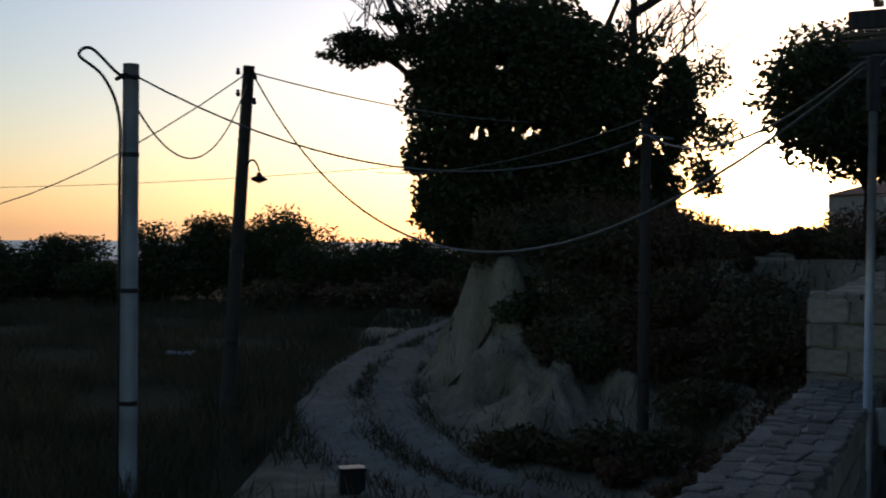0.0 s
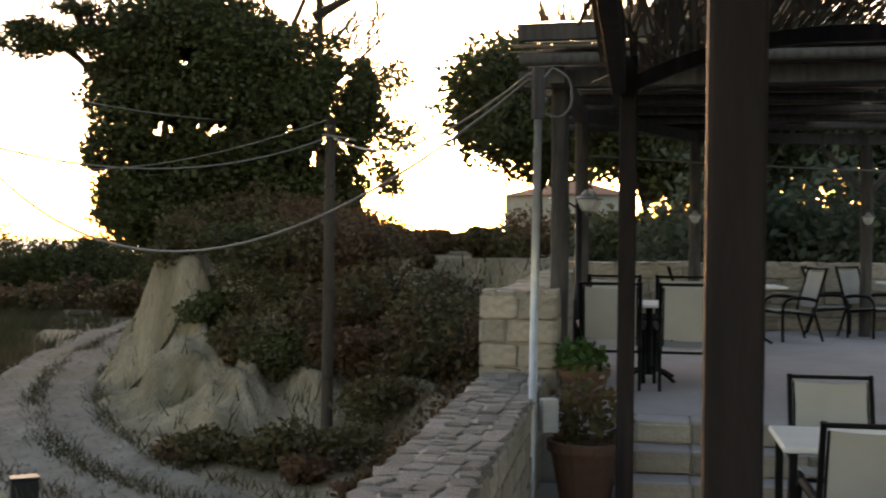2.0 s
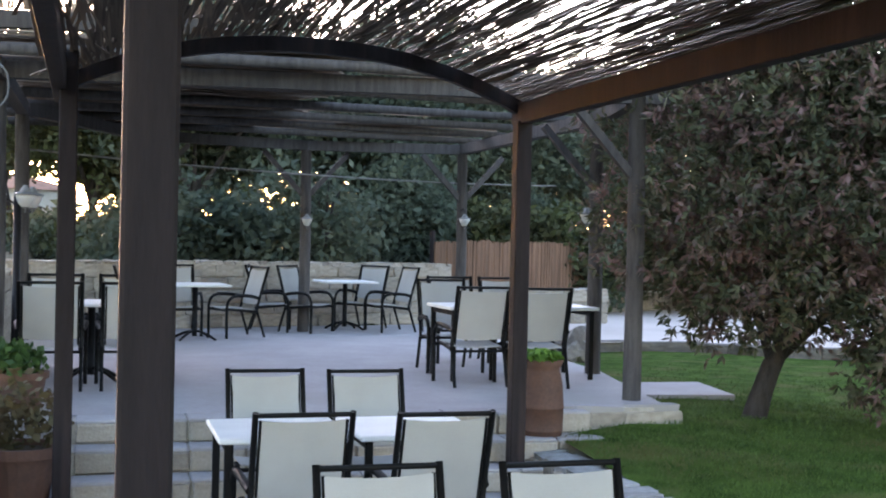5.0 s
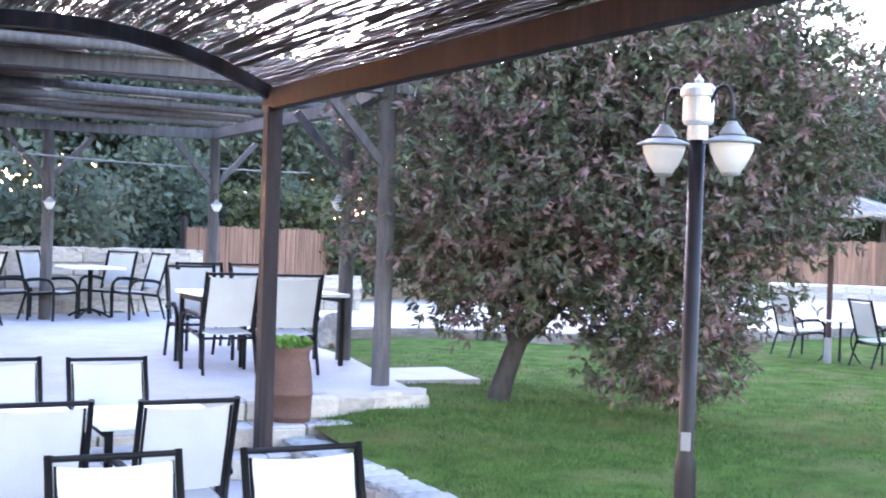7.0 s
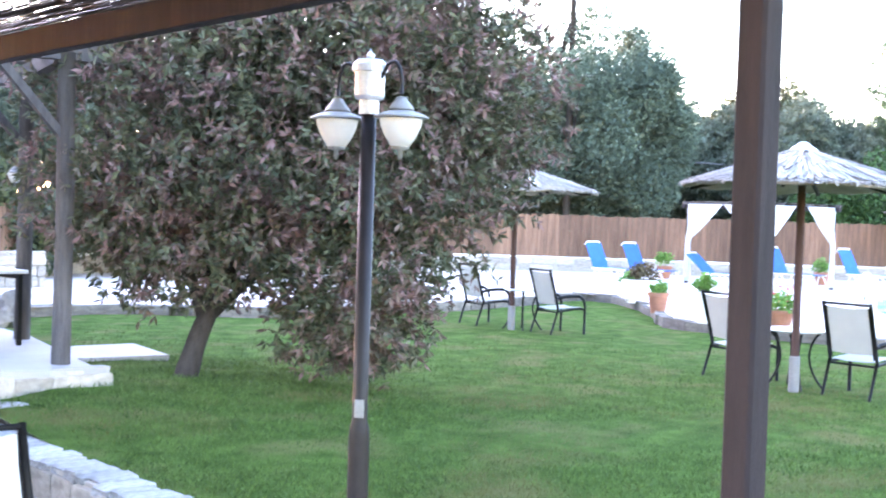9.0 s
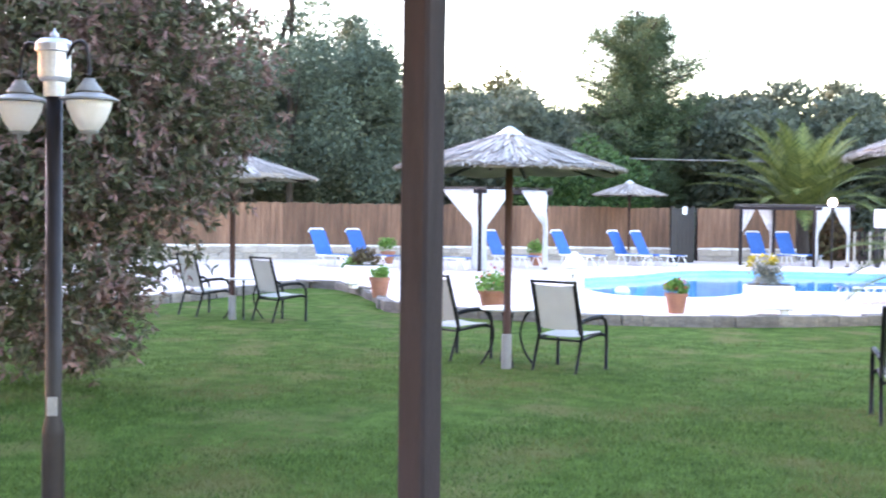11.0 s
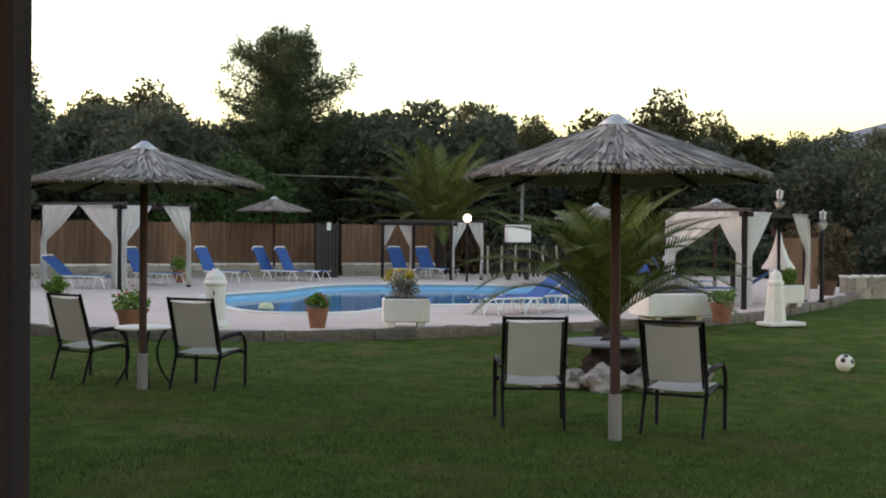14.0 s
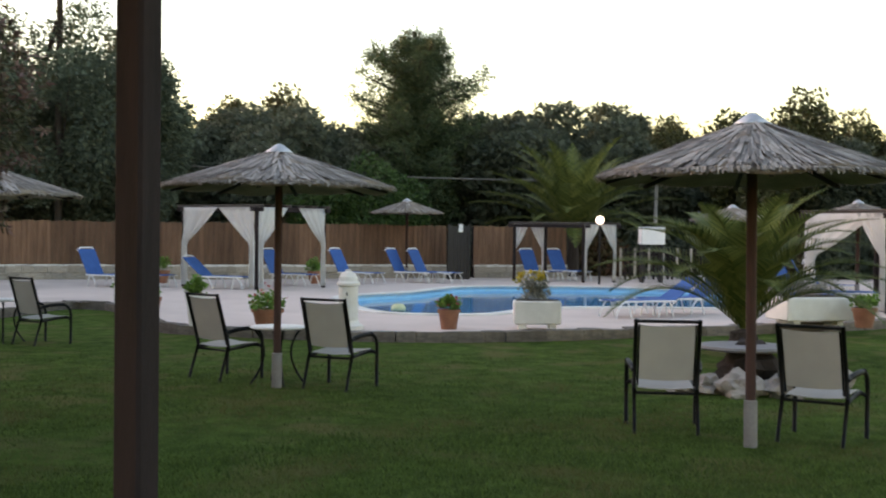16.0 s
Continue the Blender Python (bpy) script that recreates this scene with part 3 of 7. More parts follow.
# runs away from the camera; local x along the slope
stone_wall("wall_track", "low wall of rough pale limestone with weathered top", 6.2, 0.71, 0.52, wall_at(-1.15, 4.0, Z_LOW, 90), seed=2, faces=(1,))
bm = bmesh.new()
add_box(bm, (0.5, 6.4, 1.1), (-1.15, 7.05, -0.75))
fw = part("wall_footing", bm, M_MORTAR)
fw.matrix_world = TERRACE
tagged(fw, "rendered footing of the boundary wall", "wall", kind="structure")
stone_wall("wall_pillar", "squared limestone parapet end with mortar joints", 0.62, 1.38, 0.56, wall_at(-1.44, 10.5, Z_LOW, 0), course=0.2, stone=0.26, faces=(1,), ends=(0, 1), seed=3, cap=M_STONE)
stone_wall("wall_parapet_west", "pale limestone parapet round upper terrace", 6.6, 0.85, 0.4, wall_at(-1.2, 10.8, Z_UP, 90), faces=(1,), seed=4, stone=0.4, cap=M_STONE)
stone_wall("wall_parapet_north", "low pale limestone parapet behind the tables", 3.0, 0.95, 0.4, wall_at(-1.2, 17.3, Z_UP, 28), faces=(1,), seed=6, stone=0.42, course=0.2, cap=M_STONE)
stone_wall("wall_parapet_back", "low pale limestone parapet behind the tables", 4.4, 0.95, 0.4, wall_at(1.35, 18.7, Z_UP, 13), faces=(1,), seed=5, stone=0.42, course=0.2, cap=M_STONE)
stone_wall("wall_parapet_low", "low rubble wall below the reed fence", 3.0, 0.55, 0.35, wall_at(5.55, 19.65, Z_UP, 2), faces=(1,), seed=8, stone=0.42, course=0.2, cap=M_STONE)

# kerb between lower terrace and lawn
stone_wall("kerb_terrace", "whitened stone kerb between terrace and lawn", 6.6, 0.2, 0.32, wall_at(3.45, 2.8, Z_LOW, 90), course=0.2, stone=0.4, faces=(2,), seed=7, cap=M_KERBWHITE)
stone_wall("kerb_upper", "low stone edge of the upper terrace", 1.4, 0.3, 0.16, wall_at(3.45, 9.72, -0.02, 0), course=0.3, stone=0.45, faces=(1,), seed=12, cap=M_PAVE)

# ---- lawn ----


def lawn_height(x, y):
    d = np.hypot(x - 8.6, y - 7.6)
    return 0.16 * sstep(3.6, 0.8, d) + 0.012 * wave(x, y, 0.9)


LAWN = [(0.1, -8.75), (7.0, 7.15), (8.5, 7.05), (9.3, 9.2), (11.5, 12.5), (14.6, 13.4), (16.7, 10.4), (20.3, 9.0), (24.65, 8.5), (24.7, 7.5), (21.9, 5.95), (19.5, 4.9), (18.65, 2.5), (18.65, 0.4),
        (19.3, -1.5), (19.95, -2.7), (21.2, -5.0), (22.5, -7.2), (26, -10), (30.3, -12.7), (33, -14.2), (30, -19), (10, -19)]


def fill_loop(bm, loops, z):
    es = []
    for lp in loops:
        vs = [bm.verts.new((x, y, z)) for x, y in lp]
        es += [bm.edges.new((vs[i], vs[(i + 1) % len(vs)])) for i in range(len(vs))]
    bmesh.ops.triangle_fill(bm, use_beauty=True, use_dissolve=False, edges=es)
    bmesh.ops.recalc_face_normals(bm, faces=bm.faces)
    if sum(f.normal.z for f in bm.faces) < 0:
        bmesh.ops.reverse_faces(bm, faces=bm.faces)


def inside(px, py, poly):
    r = np.zeros(px.shape, bool)
    for i in range(len(poly)):
        (x0, y0), (x1, y1) = poly[i - 1], poly[i]
        hit = ((y0 > py) != (y1 > py)) & (px < (x1 - x0) * (py - y0) / (y1 - y0 + 1e-12) + x0)
        r ^= hit
    return r


bm = bmesh.new()
fill_loop(bm, [LAWN], 0.0)
for _ in range(3):
    bmesh.ops.subdivide_edges(bm, edges=[e for e in bm.edges if e.calc_length() > 0.9], cuts=1, use_grid_fill=False)
    bmesh.ops.triangulate(bm, faces=bm.faces)
xy = np.array([v.co[:2] for v in bm.verts])
for v, z in zip(bm.verts, lawn_height(xy[:, 0], xy[:, 1])):
    v.co.z = z
lawn = part("lawn", bm, M_LAWN, smooth=True)
tagged(lawn, "mown green lawn with drier patches", "lawn", kind="structure")

# ---- pool deck and pool ----
DECK = [(24.65, 7.46), (21.9, 5.9), (19.5, 4.84), (18.6, 2.5), (18.6, 0.4), (19.25, -1.5), (19.9, -2.7), (21.15, -5.0), (22.45, -7.2), (26, -10.0), (30.3, -12.7), (33, -14.2), (44, -14), (44, -4), (40.5, 1), (36.5, 8), (35, 12.5),
        (31.5, 17.5), (22, 19), (13.5, 17.5), (12.2, 13.5), (14.9, 12.9), (16.7, 10.4), (20.3, 9.0), (24.6, 8.4)]
POOL = [(p.x, p.y) for p in spline([(25.3, 2.6, 0), (22.7, 1.6, 0), (22.6, -0.1, 0), (24.6, -1.2, 0), (25.3, -3.0, 0), (25.6, -5.4, 0), (28.5, -6.8, 0), (32.6, -6.2, 0), (34.2, -3.0, 0), (33.6, 0.2, 0), (30.3, 1.6, 0), (28.0, 2.9, 0)], 8, True)]
bm = bmesh.new()
fill_loop(bm, [DECK, POOL], Z_DECK)
deck = part("deck", bm, M_DECK)
tagged(deck, "pinkish stone paving round the pool", "deck", kind="structure")


def loop_wall(bm, loop, z0, z1, grow0=0.0, grow1=0.0):
    n = len(loop)

    def off(i, g):
        a, b = Vector((*loop[i - 1], 0)), Vector((*loop[(i + 1) % n], 0))
        d = (b - a).normalized()
        return Vector((*loop[i], 0)) + Vector((d.y, -d.x, 0)) * g
    lo = [bm.verts.new((*off(i, grow0)[:2], z0)) for i in range(n)]
    hi = [bm.verts.new((*off(i, grow1)[:2], z1)) for i in range(n)]
    for i in range(n):
        j = (i + 1) % n
        bm.faces.new((lo[i], lo[j], hi[j], hi[i]))


pool = thing("pool", "free-form swimming pool with pale blue lining", "swimming pool", kind="structure")
bm = bmesh.new()
loop_wall(bm, POOL, -1.3, Z_DECK)
fill_loop(bm, [POOL], -1.3)
part("basin", bm, M_POOLTILE, pool)
bm = bmesh.new()
loop_wall(bm, POOL, Z_DECK - 0.05, Z_DECK + 0.03)
loop_wall(bm, POOL, Z_DECK + 0.03, Z_DECK + 0.03, 0.0, 0.3)
loop_wall(bm, POOL, Z_DECK + 0.03, Z_DECK - 0.02, 0.3, 0.3)
bmesh.ops.recalc_face_normals(bm, faces=bm.faces)
part("coping", bm, M_WHITESTONE, pool)
m = bpy.data.materials.new("pool_water")
m.use_nodes = True
nt = m.node_tree
b = nt.nodes["Principled BSDF"]
b.inputs["Base Color"].default_value = (0.05, 0.3, 0.55, 1)
b.inputs["Roughness"].default_value = 0.06
b.inputs["IOR"].default_value = 1.33
nz = nt.nodes.new("ShaderNodeTexNoise")
nz.inputs["Scale"].default_value = 1.3
bp = nt.nodes.new("ShaderNodeBump")
bp.inputs["Strength"].default_value, bp.inputs["Distance"].default_value = 0.08, 0.1
nt.links.new(nz.outputs["Fac"], bp.inputs["Height"])
nt.links.new(bp.outputs[0], b.inputs["Normal"])
bm = bmesh.new()
fill_loop(bm, [POOL], 0.03)
part("water", bm, m, pool)

# kerb stones of the deck
kerb = tagged(new("kerb_deck"), "rough dark stone edge of the pool deck", "kerb", kind="structure")
KSTONES = [block_mesh("kerb_stone", 1, 1, 1, M_KERB, 40 + k, 0.05, 0.04) for k in range(5)]
edge = spline([(x, y, 0) for x, y in [(12.2, 13.5), (14.9, 12.9), (16.7, 10.4), (20.3, 9.0), (24.3, 8.5), (24.65, 7.5)] + DECK[1:12]], 36)
rng = random.Random(3)
step = rng.uniform(0.25, 0.7)
a = edge[0]
for b in edge[1:]:
    d = b - a
    if d.length < step:
        continue
    s = new("stone", rng.choice(KSTONES))
    s.parent = kerb
    s.matrix_local = Matrix.Translation(((a.x + b.x) / 2, (a.y + b.y) / 2, 0.065)) @ pose(0, 0, 0, rng.uniform(-4, 4), rng.uniform(-2, 2), math.degrees(math.atan2(d.y, d.x)) + rng.uniform(-3, 3)) @ Matrix.Diagonal((d.length * 0.99, rng.uniform(0.17, 0.25), 0.19 + rng.uniform(-0.03, 0.03), 1))
    step = rng.uniform(0.25, 0.7)
    a = b

# ---- chairs and tables ----


def make_chair():
    c = thing("armchair", "stackable armchair, black tube frame, beige mesh sling", "chair", group="sling armchairs")
    for s in (-1, 1):
        bm = bmesh.new()
        add_tube(bm, [(s * 0.262, -0.335, 0), (s * 0.262, -0.27, 0.2), (s * 0.262, -0.215, 0.37)], 0.017, 8)
        part("rear_leg", bm, M_BLACK, c, smooth=True)
        bm = bmesh.new()
        add_tube(bm, [(s * 0.262, -0.2, 0.34), (s * 0.262, -0.27, 0.6), (s * 0.262, -0.38, 0.965)], 0.018, 8)
        part("back_post", bm, M_BLACK, c, smooth=True)
        bm = bmesh.new()
        add_tube(bm, [(s * 0.3, 0.24, 0), (s * 0.3, 0.245, 0.3)] + bez((s * 0.3, 0.245, 0.4), (s * 0.3, 0.24, 0.565), (s * 0.3, 0.1, 0.57), 7), 0.02, 8)
        part("front_leg", bm, M_BLACK, c, smooth=True)
        bm = bmesh.new()
        add_tube(bm, bez((s * 0.3, 0.13, 0.572), (s * 0.3, -0.12, 0.585), (s * 0.268, -0.25, 0.53), 6), 0.025, 8)
        part("armrest", bm, M_BLACK, c, smooth=True)
        bm = bmesh.new()
        add_tube(bm, [(s * 0.295, 0.24, 0.36), (s * 0.25, 0.2, 0.39), (s * 0.25, 0.0, 0.37), (s * 0.255, -0.22, 0.345)], 0.018, 8)
        part("seat_rail", bm, M_BLACK, c, smooth=True)
        bm = bmesh.new()
        add_tube(bm, [(s * 0.234, -0.218, 0.4), (s * 0.234, -0.272, 0.6), (s * 0.234, -0.366, 0.922)], 0.009, 6)
        part("sling_rail", bm, M_BLACK, c, smooth=True)
    bm = bmesh.new()
    add_tube(bm, [(-0.262, -0.375, 0.95), (0.262, -0.375, 0.95)], 0.014, 8)
    part("top_rail", bm, M_BLACK, c, smooth=True)
    for nm, y, z in (("front_rail", 0.22, 0.37), ("rear_rail", -0.215, 0.335)):
        bm = bmesh.new()
        add_tube(bm, [(-0.262, y, z), (0.262, y, z)], 0.014, 6)
        part(nm, bm, M_BLACK, c, smooth=True)

    def sling(nm, prof):
        """Stretched cloth, two skins 8 mm apart closed round the edge."""
        bm = bmesh.new()
        xs = (-0.232, -0.16, -0.08, 0, 0.08, 0.16, 0.232)
        skins = []
        for off in (0.0, 0.008):
            rows = []
            for i, (y, z) in enumerate(prof):
                (y0, z0), (y1, z1) = prof[max(i - 1, 0)], prof[min(i + 1, len(prof) - 1)]
                n = math.hypot(y1 - y0, z1 - z0)
                dy, dz = (z1 - z0) / n * off, -(y1 - y0) / n * off
                rows.append([bm.verts.new((x, y + dy, z + dz - 0.014 * (1 - (x / 0.232) ** 2))) for x in xs])
            skins.append(rows)
        f, g = skins
        for i in range(len(prof) - 1):
            for k in range(6):
                bm.faces.new((f[i][k], f[i][k + 1], f[i + 1][k + 1], f[i + 1][k]))
                bm.faces.new((g[i][k], g[i + 1][k], g[i + 1][k + 1], g[i][k + 1]))
            for k in (0, 6):
                bm.faces.new((f[i][k], f[i + 1][k], g[i + 1][k], g[i][k]))
        for i in (0, len(prof) - 1):
            for k in range(6):
                bm.faces.new((f[i][k], f[i][k + 1], g[i][k + 1], g[i][k]))
        bmesh.ops.recalc_face_normals(bm, faces=bm.faces)
        part(nm, bm, M_SLING, c)
    sling("backrest", [(-0.232, 0.455), (-0.25, 0.52), (-0.285, 0.64), (-0.33, 0.79), (-0.364, 0.92)])
    sling("seat", [(0.23, 0.402), (0.08, 0.398), (-0.08, 0.39), (-0.21, 0.378)])
    return c


def table_square(size=0.8, h=0.74):
    t = thing("square_table", "white square table on a black pedestal", "table", group="terrace tables")
    bm = bmesh.new()
    add_box(bm, (size, size, 0.03), (0, 0, h - 0.015), bevel=0.008)
    part("tabletop", bm, M_TABLETOP, t)
    bm = bmesh.new()
    add_tube(bm, [(0, 0, 0.05), (0, 0, h - 0.03)], 0.035, 10)
    part("column", bm, M_BLACK, t, smooth=True)
    for k in range(4):
        bm = bmesh.new()
        a = math.pi / 4 + k * math.pi / 2
        add_tube(bm, bez((0.02 * math.cos(a), 0.02 * math.sin(a), 0.12), (0.18 * math.cos(a), 0.18 * math.sin(a), 0.1), (0.33 * math.cos(a), 0.33 * math.sin(a), 0.012), 5), 0.018, 6)
        part("foot", bm, M_BLACK, t, smooth=True)
    return t


def table_four_legs(size=0.78, h=0.74):
    t = thing("dining_table", "white square table on four straight black legs", "table", group="terrace tables")
    bm = bmesh.new()
    add_box(bm, (size, size, 0.035), (0, 0, h - 0.018), bevel=0.008)
    part("tabletop", bm, M_TABLETOP, t)
    for sx in (-1, 1):
        for sy in (-1, 1):
            bm = bmesh.new()
            add_box(bm, (0.045, 0.045, h - 0.03), (sx * (size / 2 - 0.06), sy * (size / 2 - 0.06), (h - 0.03) / 2), bevel=0.005)
            part("leg", bm, M_BLACK, t)
        bm = bmesh.new()
        add_box(bm, (0.025, size - 0.16, 0.05), (sx * (size / 2 - 0.06), 0, h - 0.065))
        part("apron", bm, M_BLACK, t)
    return t


CHAIR = make_chair()
first = True


def chair_at(x, y, z, deg, label=""):
    """deg: the way the sitter looks, from +x."""
    global first
    m = pose(x, y, z, 0, 0, deg - 90)
    if first:
        CHAIR.matrix_world = m
        first = False
        c = CHAIR
    else:
        c = copy_thing(CHAIR, m)
    if label:
        tagged(c, label)
    return c


def chair_uv(u, v, z, deg, label=""):
    p = uv(u, v, z)
    return chair_at(p.x, p.y, z, deg - 23.5, label)


LOWL = "beige mesh armchair with black frame on lower terrace"
UPL = "beige mesh armchair with black frame on upper terrace"
GRL = "beige mesh armchair with black frame on the lawn"
for u, v, d in ((1.02, 6.93, 90), (1.79, 6.87, 90), (1.11, 8.32, -90), (1.81, 8.24, -90), (1.07, 4.68, -90), (1.86, 4.63, -90)):
    chair_uv(u, v, Z_LOW, d, LOWL)
TABLE = table_square()
TABLE.matrix_world = TERRACE @ pose(1.28, 16.5, Z_UP, 0, 0, 6)
for u, v, z, r in ((-0.05, 12.1, Z_UP, 0), (3.64, 18.2, Z_UP, 5)):
    copy_thing(TABLE, TERRACE @ pose(u, v, z, 0, 0, r))
LEGGED = table_four_legs()
LEGGED.matrix_world = TERRACE @ pose(1.02, 7.5, Z_LOW)
for u, v, z, r in ((1.84, 7.48, Z_LOW, 0), (3.7, 12.0, Z_UP, 2), (4.5, 11.97, Z_UP, 2), (1.45, 3.9, Z_LOW, 0)):
    copy_thing(LEGGED, TERRACE @ pose(u, v, z, 0, 0, r))
for u, v, d in ((3.5, 11.47, 91), (4.07, 11.3, 88), (3.62, 12.6, -90), (4.0, 13.55, -90), (4.62, 13.5, -88), (-0.4, 11.55, 90), (0.3, 11.55, 90), (-0.4, 12.75, -90), (0.3, 12.75, -90),
                (1.1, 17.25, -86), (1.85, 17.0, 198), (2.52, 18.0, -12), (3.02, 17.85, -42), (3.95, 18.55, 220), (4.25, 17.95, 192), (0.62, 16.6, 0)):
    chair_uv(u, v, Z_UP, d, UPL)
for x, y, d in ((13.1, 1.3, -24), (13.75, 2.66, -38), (10.66, -1.78, -3), (10.24, -3.02, -31), (17.35, 6.1, -35), (17.95, 7.55, -35)):
    chair_at(x, y, 0.0, d, GRL)


def table_lawn(x, y):
    t = thing("garden_table", "round white garden table on curved black legs", "table", pose(x, y, 0))
    bm = bmesh.new()
    add_lathe(bm, [(0, 0.6), (0.28, 0.6), (0.3, 0.615), (0.28, 0.63), (0, 0.63)], 28)
    part("tabletop", bm, M_TABLETOP, t, smooth=False)
    for k in range(4):
        a = k * math.pi / 2 + 0.4
        c, s = math.cos(a), math.sin(a)
        bm = bmesh.new()
        add_tube(bm, bez((0.26 * c, 0.26 * s, 0.6), (0.02 * c, 0.02 * s, 0.34), (0.3 * c, 0.3 * s, 0.0), 8), 0.013, 6)
        part("leg", bm, M_BLACK, t, smooth=True)


table_lawn(13.3, 2.02)
table_lawn(17.5, 6.75)

# ---- thatched parasols ----


def parasol(x, y, z, h, radius, drop, label, seed=1, n=700, deg=0, lean=(0, 0)):
    rng = np.random.default_rng(seed)
    p = thing("thatched_parasol", label, "parasol", pose(x, y, z, lean[0], lean[1], deg), group="thatched parasols")
    bm = bmesh.new()
    add_tube(bm, [(0, 0, 0.02), (0, 0, h - 0.06)], 0.042, 10)
    part("pole", bm, M_REDWOOD, p, smooth=True)
    bm = bmesh.new()
    add_lathe(bm, [(0, -0.05), (0.055, -0.05), (0.055, 0.36), (0.045, 0.37), (0, 0.37)], 14)
    part("base_sleeve", bm, M_SLAB, p, "grey metal sleeve at the foot", smooth=False)
    bm = bmesh.new()
    prof = [(0.0, h), (0.14, h - 0.07), (radius * 0.4, h - drop * 0.42), (radius * 0.72, h - drop * 0.74), (radius, h - drop), (radius * 0.985, h - drop - 0.035), (radius * 0.7, h - drop * 0.8 - 0.05), (0.1, h - 0.18), (0, h - 0.16)]
    add_lathe(bm, prof, 40)
    for v in bm.verts:
        r = math.hypot(v.co.x, v.co.y)
        a = math.atan2(v.co.y, v.co.x)
        v.co.z += 0.018 * math.sin(a * 9 + seed) * (r / radius) - 0.012 * math.sin(a * 4 + r * 5)
    thatch = part("thatch", bm, M_THATCH, p, smooth=True)
    a = rng.random(n) * math.tau
    r0 = radius * np.sqrt(rng.random(n) * 0.95)
    r1 = np.minimum(r0 + radius * (0.18 + 0.3 * rng.random(n)), radius * (0.99 + 0.05 * rng.random(n)))
    rr = np.array([q[0] for q in prof[:5]])
    zz = np.array([q[1] for q in prof[:5]])
    z0 = np.interp(r0, rr, zz) + 0.006
    z1 = np.interp(r1, rr, zz) + 0.012 + 0.02 * rng.random(n) - np.maximum(r1 - radius, 0) * 1.0
    da = rng.normal(size=n) * 0.035
    w = 0.008 + 0.014 * rng.random(n)
    d0 = np.column_stack([np.cos(a), np.sin(a)])
    d1 = np.column_stack([np.cos(a + da), np.sin(a + da)])
    t = np.column_stack([-np.sin(a), np.cos(a), np.zeros(n)]) * w[:, None]
    A = np.column_stack([d0 * r0[:, None], z0])
    B = np.column_stack([d1 * r1[:, None], z1])
    quads("straw", np.stack([A - t, A + t, B + t * 0.7, B - t * 0.7], 1), M_STRAW, thatch)
    k = n
    a = rng.random(k) * math.tau
    r = radius * (0.95 + 0.07 * rng.random(k))
    top = np.column_stack([np.cos(a) * r, np.sin(a) * r, np.full(k, h - drop + 0.01)])
    bot = top * np.array([1.015, 1.015, 1]) - np.array([0, 0, 1]) * (0.012 + 0.045 * rng.random(k) ** 2)[:, None]
    t = np.column_stack([-np.sin(a), np.cos(a), np.zeros(k)]) * (0.004 + 0.007 * rng.random(k))[:, None]
    fringe = quads("fringe", np.stack([top - t, top + t, bot + t * 0.6, bot - t * 0.6], 1), M_STRAW, thatch)
    tagged(fringe, kind="stuff")
    bm = bmesh.new()
    add_lathe(bm, [(0, h + 0.035), (0.03, h + 0.03), (0.15, h - 0.055), (0.145, h - 0.065), (0, h - 0.02)], 20)
    part("cap", bm, M_STEEL, p, "pale metal cap", smooth=True)
    for i in range(8):
        b = i * math.tau / 8
        bm = bmesh.new()
        add_bar(bm, (0.04 * math.cos(b), 0.04 * math.sin(b), h - 0.2), (radius * 0.95 * math.cos(b), radius * 0.95 * math.sin(b), h - drop - 0.05), 0.03, 0.03)
        part("rib", bm, M_WOOD, p)
    return p


parasol(12.98, 1.97, 0, 2.55, 1.22, 0.42, "grey reed-thatched parasol over two lawn chairs", 1, 1500, lean=(0, 0.6))
parasol(9.86, -2.36, 0, 2.61, 1.21, 0.47, "large grey reed-thatched parasol beside lawn chairs", 2, 2200, 40, lean=(0, 0.6))
parasol(17.3, 6.85, 0, 2.55, 1.25, 0.42, "grey reed-thatched parasol near the flowering shrub tree", 3, 900)
parasol(38.2, 2.35, Z_DECK, 2.5, 1.15, 0.42, "small pale thatched parasol by the fence", 4, 400)
parasol(29.6, -9.0, Z_DECK, 2.35, 1.15, 0.38, "pale thatched parasol beside a curtained gazebo", 5, 400)
parasol(33.5, -5.6 - 1.2, Z_DECK, 2.3, 1.15, 0.4, "pale thatched parasol beyond the palm", 6, 400)

# ---- garden lamps ----


